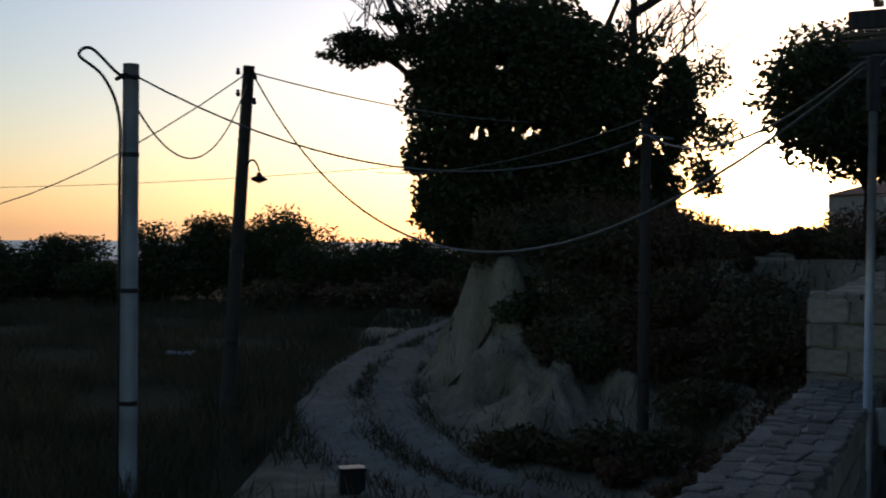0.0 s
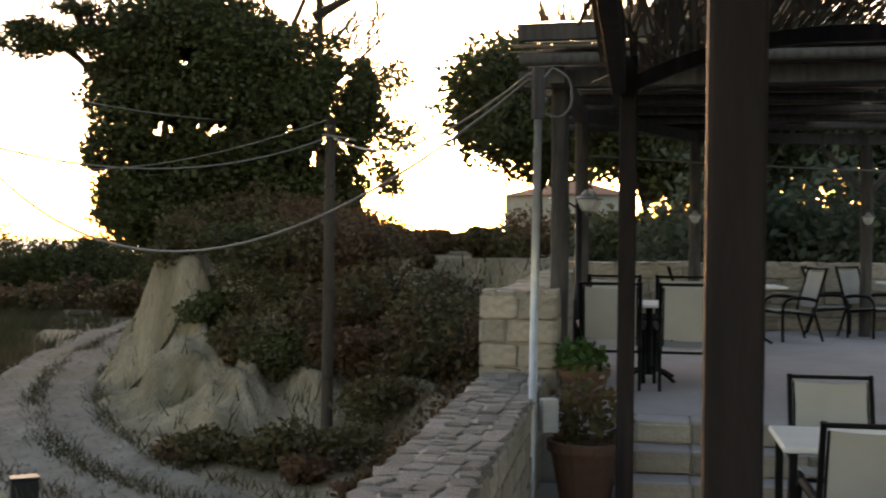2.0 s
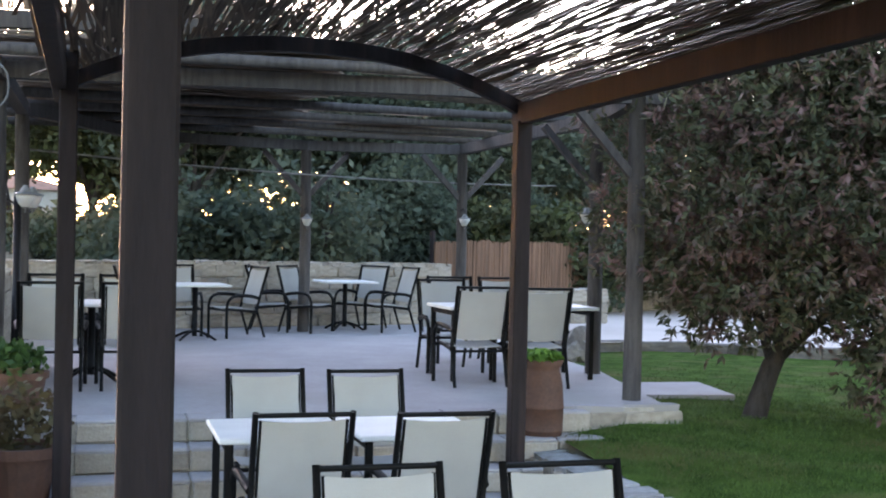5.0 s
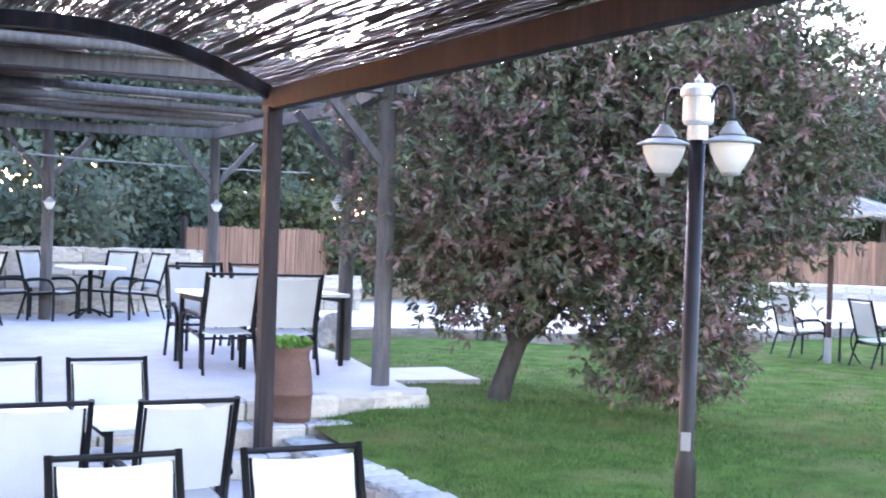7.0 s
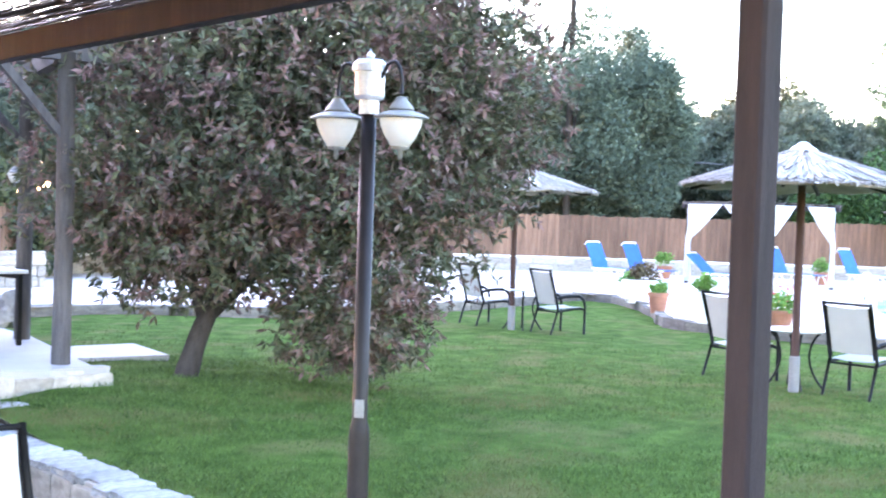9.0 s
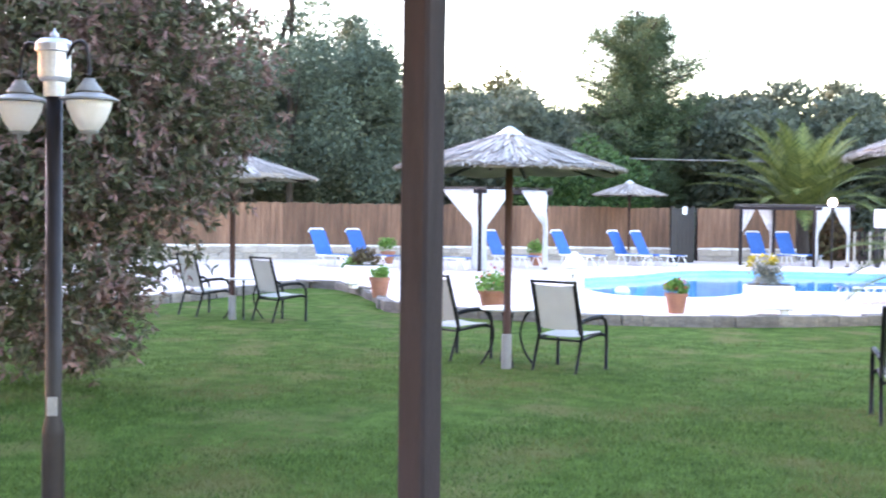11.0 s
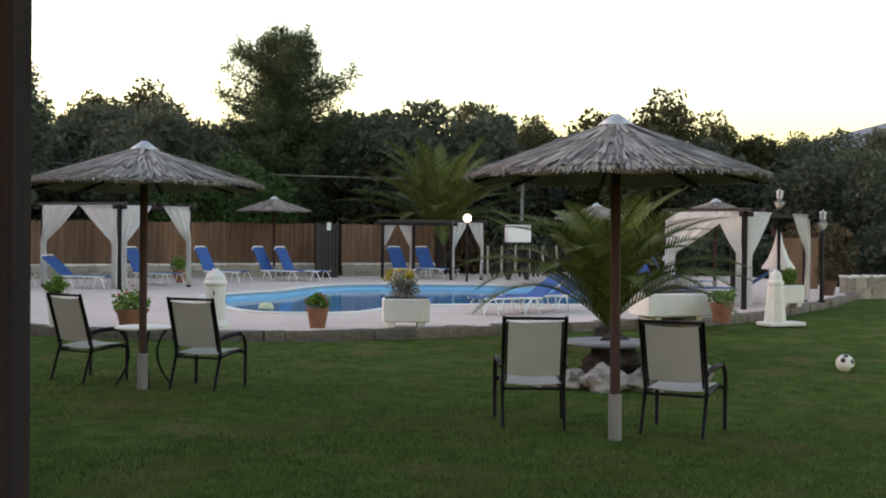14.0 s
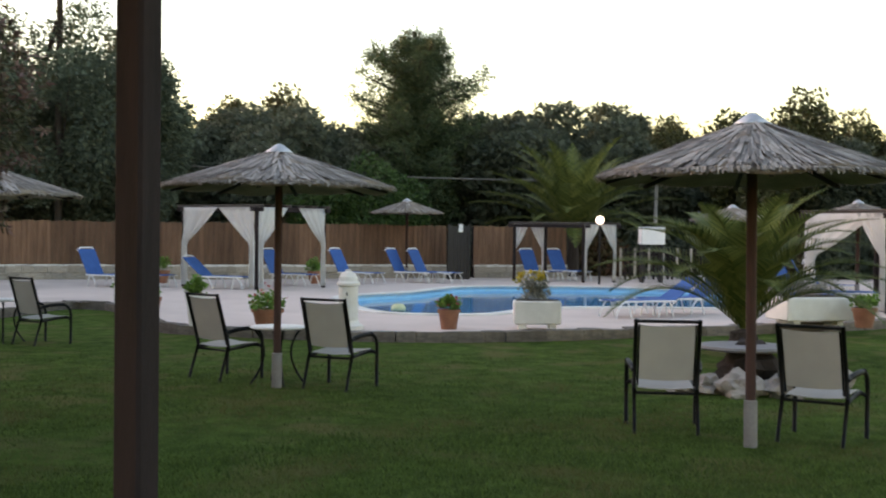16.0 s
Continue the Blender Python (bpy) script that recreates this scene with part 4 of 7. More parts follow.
def lantern_head(parent, p, s=1.0):
    """Hat with a stepped cone over a wide brim; the bowl tapers to a small cap and finial."""
    bm = bmesh.new()
    add_lathe(bm, [(0, 0.095 * s), (0.022 * s, 0.092 * s), (0.028 * s, 0.08 * s), (0.058 * s, 0.04 * s), (0.06 * s, 0.034 * s), (0.052 * s, 0.03 * s), (0.085 * s, 0.02 * s), (0.126 * s, 0.003 * s), (0.128 * s, -0.004 * s), (0.1 * s, -0.006 * s), (0, -0.004 * s)], 20, p)
    sh = part("shade", bm, M_LAMPGREY, parent, "weathered grey metal shade", smooth=False)
    bm = bmesh.new()
    add_lathe(bm, [(0, -0.005 * s), (0.1 * s, -0.008 * s), (0.095 * s, -0.04 * s), (0.073 * s, -0.09 * s), (0.043 * s, -0.135 * s), (0, -0.136 * s)], 16, p)
    part("glass", bm, M_FROST, sh, "frosted white glass bowl", smooth=True)
    bm = bmesh.new()
    add_lathe(bm, [(0, -0.13 * s), (0.044 * s, -0.132 * s), (0.04 * s, -0.146 * s), (0.012 * s, -0.152 * s), (0.009 * s, -0.19 * s), (0, -0.195 * s)], 12, p)
    part("finial", bm, M_LAMPGREY, sh, "grey metal bottom cap", smooth=True)


M_LAMPGREY = mat("grey_lamp_metal", (0.2, 0.2, 0.19), (0.13, 0.13, 0.125), 0.5, 8, 60, 0.05)
M_FROST = mat("frosted_glass", (0.78, 0.77, 0.74), (0.72, 0.71, 0.68), 0.35, 4, 50, 0.02, trans=0.5)


def garden_lamp(x, y, z, h, deg, label, s=1.0):
    l = thing("garden_lamp", label, "lamp post", pose(x, y, z, 0, 0, deg), group="garden lamps")
    bm = bmesh.new()
    add_lathe(bm, [(0, -0.1), (0.085, -0.1), (0.085, 0.03), (0.055, 0.06), (0.05, 0.1), (0.05, 0.66), (0.046, 0.7), (0.037, 0.73), (0.036, h - 0.24), (0, h - 0.24)], 18)
    part("post", bm, M_BROWNMETAL, l, smooth=True)
    bm = bmesh.new()
    add_box(bm, (0.045, 0.014, 0.085), (0, 0.036, 0.0), bevel=0.004)
    plate = part("plate", bm, M_LAMPGREY, l, "pale grey metal cover plate")
    plate.matrix_local = pose(0, 0, 0.79, 0, 0, 208)
    bm = bmesh.new()
    add_lathe(bm, [(0, h - 0.26), (0.047, h - 0.26), (0.047, h - 0.195), (0.062, h - 0.19), (0.07, h - 0.175), (0.07, h - 0.065), (0.082, h - 0.062), (0.082, h - 0.03), (0.06, h - 0.008), (0, h)], 22)
    part("head", bm, M_STEEL, l, "galvanised capped cylinder head", smooth=False)
    bm = bmesh.new()
    add_lathe(bm, [(0, h - 0.005), (0.018, h), (0.02, h + 0.015), (0.006, h + 0.03), (0, h + 0.045)], 10)
    part("finial", bm, M_STEEL, l, smooth=True)
    for sgn in (-1, 1):
        bm = bmesh.new()
        add_tube(bm, [(sgn * 0.06, 0, h - 0.1)] + bez((sgn * 0.1, 0, h - 0.03), (sgn * 0.18, 0, h + 0.02), (sgn * 0.18, 0, h - 0.17), 8), 0.009, 8)
        part("arm", bm, M_BROWNMETAL, l, smooth=True)
        lantern_head(l, (sgn * 0.18, 0, h - 0.275), s)
    return l


garden_lamp(5.015, 2.70, 0, 2.42, -96, "dark double-headed garden lamp on the lawn")
garden_lamp(26.6, -9.55, Z_DECK, 2.5, -19, "dark garden lamp beside the pool deck")
garden_lamp(26.9, -10.65, Z_DECK, 2.05, -19, "dark garden lamp at the lawn's edge")

# ---- pergola over the lower terrace ----
perg = thing("pergola", "dark-stained timber pergola with arched reed roof", "pergola")
for (x, y), z0, z1, w in (((0.96, 2.22), Z_LOW, 2.8, 0.1), ((2.69, 0.47), Z_LOW, 2.8, 0.074), ((3.1, 7.72), Z_LOW, 2.86, 0.115), ((6.43, 7.02), Z_LOW, 2.62, 0.12)):
    bm = bmesh.new()
    add_box(bm, (w, w, z1 - z0), (0, 0, (z1 + z0) / 2), bevel=0.008)
    o = part("post", bm, M_WOOD, perg)
    o.matrix_world = pose(x, y, 0, 0, 0, -23.5)
U0, U1 = -0.3, 3.1


def arch(u):
    t = (u - U0) / (U1 - U0)
    return 2.71 + 0.385 * (1 - abs(2 * t - 1) ** 2.3)


for u in (U0, U1):
    bm = bmesh.new()
    add_bar(bm, uv(u, -0.6, 2.68), uv(u, 9.15, 2.68), 0.09, 0.16, 0.006)
    part("side_beam", bm, M_WOOD, perg)
for v in (9.05, 0.2):
    bm = bmesh.new()
    rings = []
    for k in range(19):
        a = U0 + (U1 - U0) * k / 18
        rings.append([bm.verts.new(uv(a, v + dv, arch(a) + dz)) for dv, dz in ((-0.035, -0.05), (0.035, -0.05), (0.035, 0.06), (-0.035, 0.06))])
    for a, b in zip(rings, rings[1:]):
        for k in range(4):
            bm.faces.new((a[k], a[(k + 1) % 4], b[(k + 1) % 4], b[k]))
    bm.faces.new(rings[0])
    bm.faces.new(rings[-1])
    bmesh.ops.recalc_face_normals(bm, faces=bm.faces)
    part("arched_rafter", bm, M_WOOD, perg)
# reeds laid over the arches
rng = np.random.default_rng(11)
rows = []
for k in range(2700):
    u = U0 - 0.1 + (U1 - U0 + 0.2) * rng.random()
    v0 = -0.6 + 9.4 * rng.random()
    L = 0.7 + 1.5 * rng.random()
    v1 = min(v0 + L, 9.35 + 0.2 * rng.random())
    du = rng.normal() * 0.07
    z = arch(min(max(u, U0), U1)) + 0.09 + 0.03 * rng.random()
    rows.append((u, v0, z, u + du, v1, z + rng.normal() * 0.012, 0.005 + 0.008 * rng.random()))
pts = []
for u0, v0, z0, u1, v1, z1, r in rows:
    a, b = uv(u0, v0, z0), uv(u1, v1, z1)
    s = UX * r
    up = Vector((0, 0, r))
    pts.append([a - s, a + up, b + up, b - s])
    pts.append([a + up, a + s, b + s, b + up])
    pts.append([a - s, a + s, b + s, b - s])
reed = quads("reed_roof", np.array([[tuple(q) for q in f] for f in pts]), M_REED)
tagged(reed, "loose brown reeds laid across the pergola arches", "reed roof", kind="stuff")

# ---- timber pergola over the upper terrace ----
perg2 = thing("timber_pergola", "weathered round-timber pergola over the upper terrace", "pergola")
UP_POSTS = [(4.6, 10.15), (5.1, 12.2), (5.2, 17.4), (2.95, 17.85), (0.6, 17.3), (-0.8, 14.2), (-0.85, 11.0)]
for u, v in UP_POSTS:
    bm = bmesh.new()
    p = uv(u, v)
    add_tube(bm, [(p.x, p.y, Z_UP), (p.x + 0.01, p.y, 1.6), (p.x, p.y + 0.01, 3.02)], 0.085, 10, 0.075)
    part("post", bm, M_GREYWOOD, perg2, smooth=True)
for (u, v), sx in (((4.6, 10.15), -1), ((5.1, 12.2), -1), ((5.2, 17.4), -1), ((2.95, 17.85), 1), ((2.95, 17.85), -1), ((5.2, 17.4), 1), ((0.6, 17.3), 1)):
    bm = bmesh.new()
    add_bar(bm, uv(u, v, 2.25), uv(u + sx * 0.62, v, 2.92), 0.07, 0.07)
    part("brace", bm, M_GREYWOOD, perg2)
for a, b in (((4.6, 10.15), (5.1, 12.2)), ((5.1, 12.2), (5.2, 17.4)), ((5.2, 17.4), (2.95, 17.85)), ((2.95, 17.85), (0.6, 17.3)), ((0.6, 17.3), (-0.8, 14.2)), ((-0.8, 14.2), (-0.85, 10.5)), ((-1.2, 10.9), (4.9, 10.15))):
    bm = bmesh.new()
    add_bar(bm, uv(*a, 3.02), uv(*b, 3.02), 0.12, 0.14)
    part("ring_beam", bm, M_GREYWOOD, perg2)
rng = random.Random(4)
for v in (10.35, 11.2, 12.35, 13.5, 14.75, 16.3, 17.5):
    bm = bmesh.new()
    z = 3.14 + rng.uniform(-0.03, 0.03)
    add_tube(bm, [uv(-1.15, v, z), uv(2, v + rng.uniform(-0.08, 0.08), z + 0.02), uv(5.5, v + rng.uniform(-0.1, 0.1), z)], 0.055, 8, 0.045)
    part("rafter", bm, M_GREYWOOD, perg2, smooth=True)
rg = np.random.default_rng(12)
pts = []
for k in range(2300):
    u0 = -1.25 + 2.6 * rg.random()
    v = 10.3 + 7.4 * rg.random()
    L = 0.9 + 1.3 * rg.random()
    if k % 9 == 0:
        u0, v = 1.6 + 2.6 * rg.random(), rg.choice((11.2, 12.35, 14.75, 16.3, 17.5)) + rg.normal() * 0.12
    end = min(u0 + L, 2.35 + 0.25 * math.sin(v * 2.1)) if k % 9 else min(u0 + L, 5.5)
    if end - u0 < 0.2:
        continue
    a = uv(u0, v, 3.22 + 0.05 * rg.random())
    b = uv(end, v + rg.normal() * 0.06, 3.22 + 0.05 * rg.random())
    r = 0.006 + 0.011 * rg.random()
    s = UY * r
    pts.append([a - s, a + s, b + s, b - s])
    pts.append([a - s, a + Vector((0, 0, r)), b + Vector((0, 0, r)), b - s])
reed2 = quads("reed_cover", np.array([[tuple(q) for q in f] for f in pts]), M_REED)
tagged(reed2, "patchy weathered reeds on the upper pergola", "reed roof", kind="stuff")

# front eave end beside the sunset gap
bm = bmesh.new()
add_bar(bm, uv(-1.2, 10.7, 3.4), uv(0.9, 10.5, 3.42), 0.1, 0.14)
part("eave_beam", bm, M_GREYWOOD, perg2)
n = 160
rg = np.random.default_rng(21)
u = -1.0 + 2.2 * rg.random(n)
base = np.array([tuple(uv(a, 10.6, 3.48)) for a in u])
tip = base + np.column_stack([rg.normal(size=n) * 0.04, rg.normal(size=n) * 0.1, 0.1 + 0.12 * rg.random(n)])
w = np.array(tuple(UX)) * 0.012
eave = quads("eave_straw", np.stack([base - w, base + w, tip + w * 0.4, tip - w * 0.4], 1), M_REED)
tagged(eave, "ragged straw ends along the pergola eave", "straw", kind="stuff")


def wall_lantern(u, v, z, s=0.75, deg=0):
    p = uv(u, v, z)
    l = thing("hanging_lantern", "small dark lantern with white glass on pergola post", "lantern", Matrix.Translation(p), group="pergola lanterns")
    bm = bmesh.new()
    add_tube(bm, [(0, 0.08, 0.12), (0, 0.02, 0.16), (0, 0, 0.1)], 0.008, 6)
    part("bracket", bm, M_BROWNMETAL, l)
    lantern_head(l, (0, 0, 0), s)


wall_lantern(5.2, 17.25, 2.0)
wall_lantern(2.95, 17.7, 1.95)
wall_lantern(4.95, 12.1, 2.0)
wall_lantern(0.6, 17.15, 1.95)
# lantern post beside the parapet
lp = thing("lantern_post", "dark garden post with three frosted lanterns", "lamp post", Matrix.Translation(uv(-0.72, 11.9, Z_UP)))
bm = bmesh.new()
add_lathe(bm, [(0, 0), (0.06, 0), (0.05, 0.1), (0.035, 0.2), (0.035, 1.75), (0, 1.75)], 12)
part("post", bm, M_BROWNMETAL, lp, smooth=True)
for k in range(3):
    a = k * math.tau / 3 + 0.5
    bm = bmesh.new()
    add_tube(bm, bez((0, 0, 1.6), (0.12 * math.cos(a), 0.12 * math.sin(a), 1.75), (0.2 * math.cos(a), 0.2 * math.sin(a), 1.62), 5), 0.011, 6)
    part("arm", bm, M_BROWNMETAL, lp, smooth=True)
    lantern_head(lp, (0.2 * math.cos(a), 0.2 * math.sin(a), 1.72), 0.85)

# ---- utility poles and wires ----


def cable(name, pts, r=0.011, label="thin sagging overhead utility cable"):
    bm = bmesh.new()
    add_tube(bm, pts, r, 5)
    o = part(name, bm, M_CABLE, smooth=True)
    return tagged(o, label, "cable", group="overhead cables")


def sag(a, b, s, n=20):
    a, b = Vector(a), Vector(b)
    return [a.lerp(b, i / n) - Vector((0, 0, s * 4 * (i / n) * (1 - i / n))) for i in range(n + 1)]


def pole(name, label, base, top, r0, r1, material):
    p = thing(name, label, "utility pole")
    bm = bmesh.new()
    a, b = Vector(base), Vector(top)
    add_tube(bm, [a.lerp(b, t / 6) for t in range(7)], r0, 14, r1)
    part("shaft", bm, material, p, smooth=True)
    for t in (0.97, 0.8, 0.5, 0.25):
        bm = bmesh.new()
        c = a.lerp(b, t)
        d = (b - a).normalized()
        r = r0 + (r1 - r0) * t + 0.006
        add_tube(bm, [c - d * 0.025, c + d * 0.025], r, 14)
        part("band", bm, M_DARK, p)
    return p


P1T, P2T, P3T, P4T = Vector((-3.45, 13.48, 3.45)), Vector((-3.0, 18.58, 4.12)), Vector((2.62, 16.84, 3.25)), Vector((2.68, 8.34, 2.82))
p1 = pole("concrete_pole", "pale grey tapered utility pole with black cable", (-3.5, 13.55, -1.4), P1T, 0.1, 0.085, M_CONCRETE)
bm = bmesh.new()
add_tube(bm, spline([(-3.57, 13.4, -1.2), (-3.56, 13.4, 0.5), (-3.55, 13.4, 2.2), (-3.56, 13.4, 2.9), (-3.72, 13.38, 3.3), (-3.97, 13.36, 3.52), (-3.85, 13.38, 3.6), (-3.6, 13.42, 3.36), (-3.46, 13.45, 3.26)], 6), 0.018, 6)
part("down_cable", bm, M_DARK, p1, "thick black looped cable", smooth=True)
bm = bmesh.new()
add_tube(bm, [(-3.6, 13.45, 3.28), (-3.5, 13.4, 3.33), (-3.36, 13.42, 3.28)], 0.025, 6)
part("clamp", bm, M_DARK, p1)
p2 = pole("wooden_pole", "dark leaning wooden utility pole with street light", (-3.42, 19.07, -1.4), P2T, 0.115, 0.085, M_POLEWOOD)
for dz, dx in ((0.05, 0.13), (0.3, -0.12), (0.42, 0.12), (-0.02, -0.12)):
    bm = bmesh.new()
    add_lathe(bm, [(0, 0), (0.03, 0.01), (0.035, 0.05), (0.022, 0.07), (0.03, 0.1), (0, 0.11)], 8, (-3.0 + dx - 0.03, 18.5, 3.95 - dz))
    part("insulator", bm, M_DARK, p2)
bm = bmesh.new()
add_tube(bm, bez((-3.07, 18.6, 2.62), (-2.9, 18.55, 2.85), (-2.83, 18.5, 2.55), 7), 0.016, 6)
part("lamp_arm", bm, M_DARK, p2)
bm = bmesh.new()
add_lathe(bm, [(0, 0.12), (0.03, 0.11), (0.05, 0.06), (0.13, 0.02), (0.125, 0.0), (0.05, -0.03), (0, -0.05)], 16, (-2.83, 18.5, 2.42))
part("lamp_shade", bm, M_BROWNMETAL, p2, "small round enamel street-light shade", smooth=True)
p3 = pole("thin_wooden_pole", "thin weathered wooden pole at the bank", (2.6, 16.84, -1.5), P3T, 0.085, 0.065, M_POLEWOOD)
bm = bmesh.new()
add_tube(bm, [(2.5, 16.8, 3.0), (2.95, 16.7, 2.93)], 0.015, 6)
part("spur", bm, M_CABLE, p3)
p4 = thing("steel_mast", "galvanised pipe mast with cable fixings by the wall", "mast")
bm = bmesh.new()
add_tube(bm, [(2.66, 8.34, Z_LOW), (2.67, 8.34, 0.5), (2.675, 8.34, 0.52)], 0.037, 12)
part("lower_pipe", bm, M_STEEL, p4, smooth=True)
bm = bmesh.new()
add_tube(bm, [(2.672, 8.34, 0.5), (2.69, 8.34, 2.5)], 0.028, 12)
part("upper_pipe", bm, M_STEEL, p4, smooth=True)
bm = bmesh.new()
add_box(bm, (0.075, 0.075, 0.36), (2.69, 8.34, 2.66), bevel=0.006)
part("timber_head", bm, M_GREYWOOD, p4)
bm = bmesh.new()
add_box(bm, (0.12, 0.09, 0.24), (2.8, 8.36, 0.42), bevel=0.008)
part("junction_box", bm, M_CONCRETE, p4, "grey plastic junction box")
bm = bmesh.new()
add_tube(bm, [(2.72, 8.3, 2.77)] + spline([(2.78, 8.3, 2.84), (2.9, 8.3, 2.76), (2.92, 8.3, 2.6), (2.84, 8.3, 2.5), (2.74, 8.3, 2.52)], 5), 0.008, 5)
part("cable_loop", bm, M_CABLE, p4, smooth=True)
cable("cable", sag(P1T + Vector((0.05, 0, -0.13)), P3T + Vector((-0.02, -0.05, -0.28)), 0.72))
cable("cable", sag(P2T + Vector((0.1, 0, -0.12)), (6.0, 34, 5.0), 0.5))
cable("cable", sag(P2T + Vector((0.1, 0, -0.2)), P4T + Vector((-0.05, 0, -0.06)), 1.82, 30), 0.013)
cable("cable", sag(P3T + Vector((0, 0, -0.03)), (-1.5, 26, 2.9), 0.25), 0.008)
cable("cable", sag(P1T + Vector((0.05, 0, -0.45)), P2T + Vector((-0.02, -0.1, -0.3)), 0.8))
cable("cable", sag((-19, 34, 3.2), P2T + Vector((-0.08, 0, -0.15)), 1.7))
cable("cable", sag((-40, 66, 4.2), (5.4, 36, 4.2), 0.8), 0.012)
cable("cable", sag(P3T + Vector((0, 0, -0.25)), P4T + Vector((-0.05, 0, -0.02)), 0.35), 0.012)
cable("cable", sag(uv(-0.8, 14.2, 2.58), uv(7.2, 18.75, 2.6), 0.08), 0.012, "pale cord strung across the upper terrace")
for px, py, h in ((-19, 34, 3.4), (-40, 66, 4.4), (46, 14, 4.4), (46, -24, 4.6)):
    pole("field_pole", "plain wooden pole carrying field cables", (px, py, -1.5), (px, py, h), 0.1, 0.08, M_POLEWOOD)
cable("cable", sag((46, 14, 4.2), (46, -24, 4.4), 0.7), 0.03, "thin cable in front of the wood")

# ---- trees ----


def limb_tree(t, base, limbs, r0, material=M_BARK, name="trunk"):
    """Trunk and limbs as tapered tubes; limbs are lists of points from the base."""
    for i, pts in enumerate(limbs):
        bm = bmesh.new()
        add_tube(bm, spline([Vector(base) + Vector(p) for p in pts], 5), r0 if i == 0 else r0 * 0.42, 8, r0 * 0.1)
        part(name if i == 0 else "limb", bm, material, t, smooth=True)


def lumpy(c, r, n, seed, spread=0.62, small=(0.3, 0.5)):
    """A crown: blobs thrown round a centre within radii r."""
    rng = random.Random(seed)
    out = []
    for _ in range(n):
        d = Vector((rng.gauss(0, 1), rng.gauss(0, 1), rng.gauss(0, 1))).normalized() * rng.uniform(0.25, 1) ** 0.5
        s = rng.uniform(*small)
        out.append(((c[0] + d.x * r[0] * spread, c[1] + d.y * r[1] * spread, c[2] + d.z * r[2] * spread), (r[0] * s, r[1] * s, r[2] * s)))
    return out


# the great ivy-clad tree on the bank
bt = thing("ivy_clad_tree", "huge dark ivy-clad tree leaning over the earth bank", "tree")
limb_tree(bt, (0.5, 28.2, 0.6), [[(0, 0, 0), (0.3, 0, 2), (1.0, 0, 4.5), (1.5, 0, 7)], [(0.3, 0, 0.5), (-0.6, 0, 3), (-1.4, 0, 4.6), (-2.4, -0.2, 5.2), (-3.1, -0.2, 5.5)],
                                 [(1.6, 0.3, 0), (2.2, 0.4, 3), (3.2, 0.2, 6), (4.2, 0, 8.2)], [(2.8, 0.5, 0.2), (3.0, 0.5, 2.5), (3.7, 0.5, 4.0), (5.2, 0.4, 5.6)],
                                 [(-1.4, 0, 5.2), (-2.0, 0, 6.6), (-2.9, 0, 8.2)], [(0.9, 0, 4.5), (0.4, 0, 6.6), (-0.3, 0, 8.4)], [(4.0, 0.2, 7.0), (5.0, 0.2, 7.8), (5.6, 0.2, 8.8)], [(3.6, 0.2, 6.0), (4.9, 0.2, 6.8), (6.0, 0.3, 7.4)]], 0.3)
rng = random.Random(8)
for k in range(84):
    left = k % 2
    x0 = rng.uniform(-2.6, 0.0) if left else rng.uniform(3.4, 5.2)
    z0 = rng.uniform(4.9, 6.2) if left else rng.uniform(4.7, 6.0)
    a = Vector((0.5 + x0, 28.1, 0.6 + z0))
    d = Vector((rng.uniform(-0.9, 0.5) if left else rng.uniform(-0.3, 1.0), rng.uniform(-0.3, 0.3), rng.uniform(0.5, 1.2))) * rng.uniform(0.6, 1.3)
    bm = bmesh.new()
    add_tube(bm, [a, a + d * 0.5 + Vector((0.05, 0, 0.06)), a + d, a + d * 1.35 + Vector((rng.uniform(-0.1, 0.1), 0, 0.1))], 0.024, 5, 0.006)
    for f in (0.45, 0.75, 1.0):
        o = a + d * f
        add_tube(bm, [o, o + Vector((rng.uniform(-0.4, 0.4), rng.uniform(-0.2, 0.2), rng.uniform(0.1, 0.45)))], 0.012, 4, 0.004)
    part("twig", bm, M_BARK, bt)
big = [((0.75, 28.2, 4.4), (1.5, 1.5, 2.5)), ((1.9, 28.2, 5.0), (2.1, 1.8, 2.0)), ((0.4, 28.2, 4.9), (1.3, 1.3, 1.45)), ((2.6, 28.4, 4.3), (2.2, 1.8, 2.4)), ((1.3, 28.2, 5.9), (2.0, 1.6, 1.4)), ((0.6, 28.2, 2.3), (1.35, 1.2, 1.0)),
       ((0.0, 28.0, 2.2), (0.75, 0.9, 0.75)), ((3.4, 28.6, 2.2), (1.9, 1.6, 1.4)), ((4.3, 28.4, 4.4), (1.4, 1.3, 1.3)), ((1.9, 28.6, 1.6), (1.7, 1.4, 1.2)), ((-0.55, 28.0, 3.4), (0.5, 0.6, 0.5)), ((3.2, 28.3, 3.2), (1.9, 1.6, 1.6)), ((2.0, 28.2, 3.6), (2.0, 1.5, 1.6))]
rng = random.Random(12)
GAPS = []
for gx, gz, n in ((0.8, 3.95, 9), (1.8, 3.95, 7), (3.1, 3.2, 5), (4.1, 3.3, 12), (4.6, 3.9, 9), (3.5, 3.9, 6), (2.6, 4.6, 4), (4.9, 4.9, 8), (1.2, 5.4, 3)):
    for _ in range(n):
        r = rng.uniform(0.05, 0.15)
        GAPS.append(((gx + rng.gauss(0, 0.22), 28.3, gz + rng.gauss(0, 0.16)), (r, 2.6, r * rng.uniform(0.6, 1.8))))
leaf_cloud("crown", big, 120000, 0.13, L_BIG, bt, 3, aspect=0.6, shell=0.45, gaps=GAPS)
ridge_tufts = []
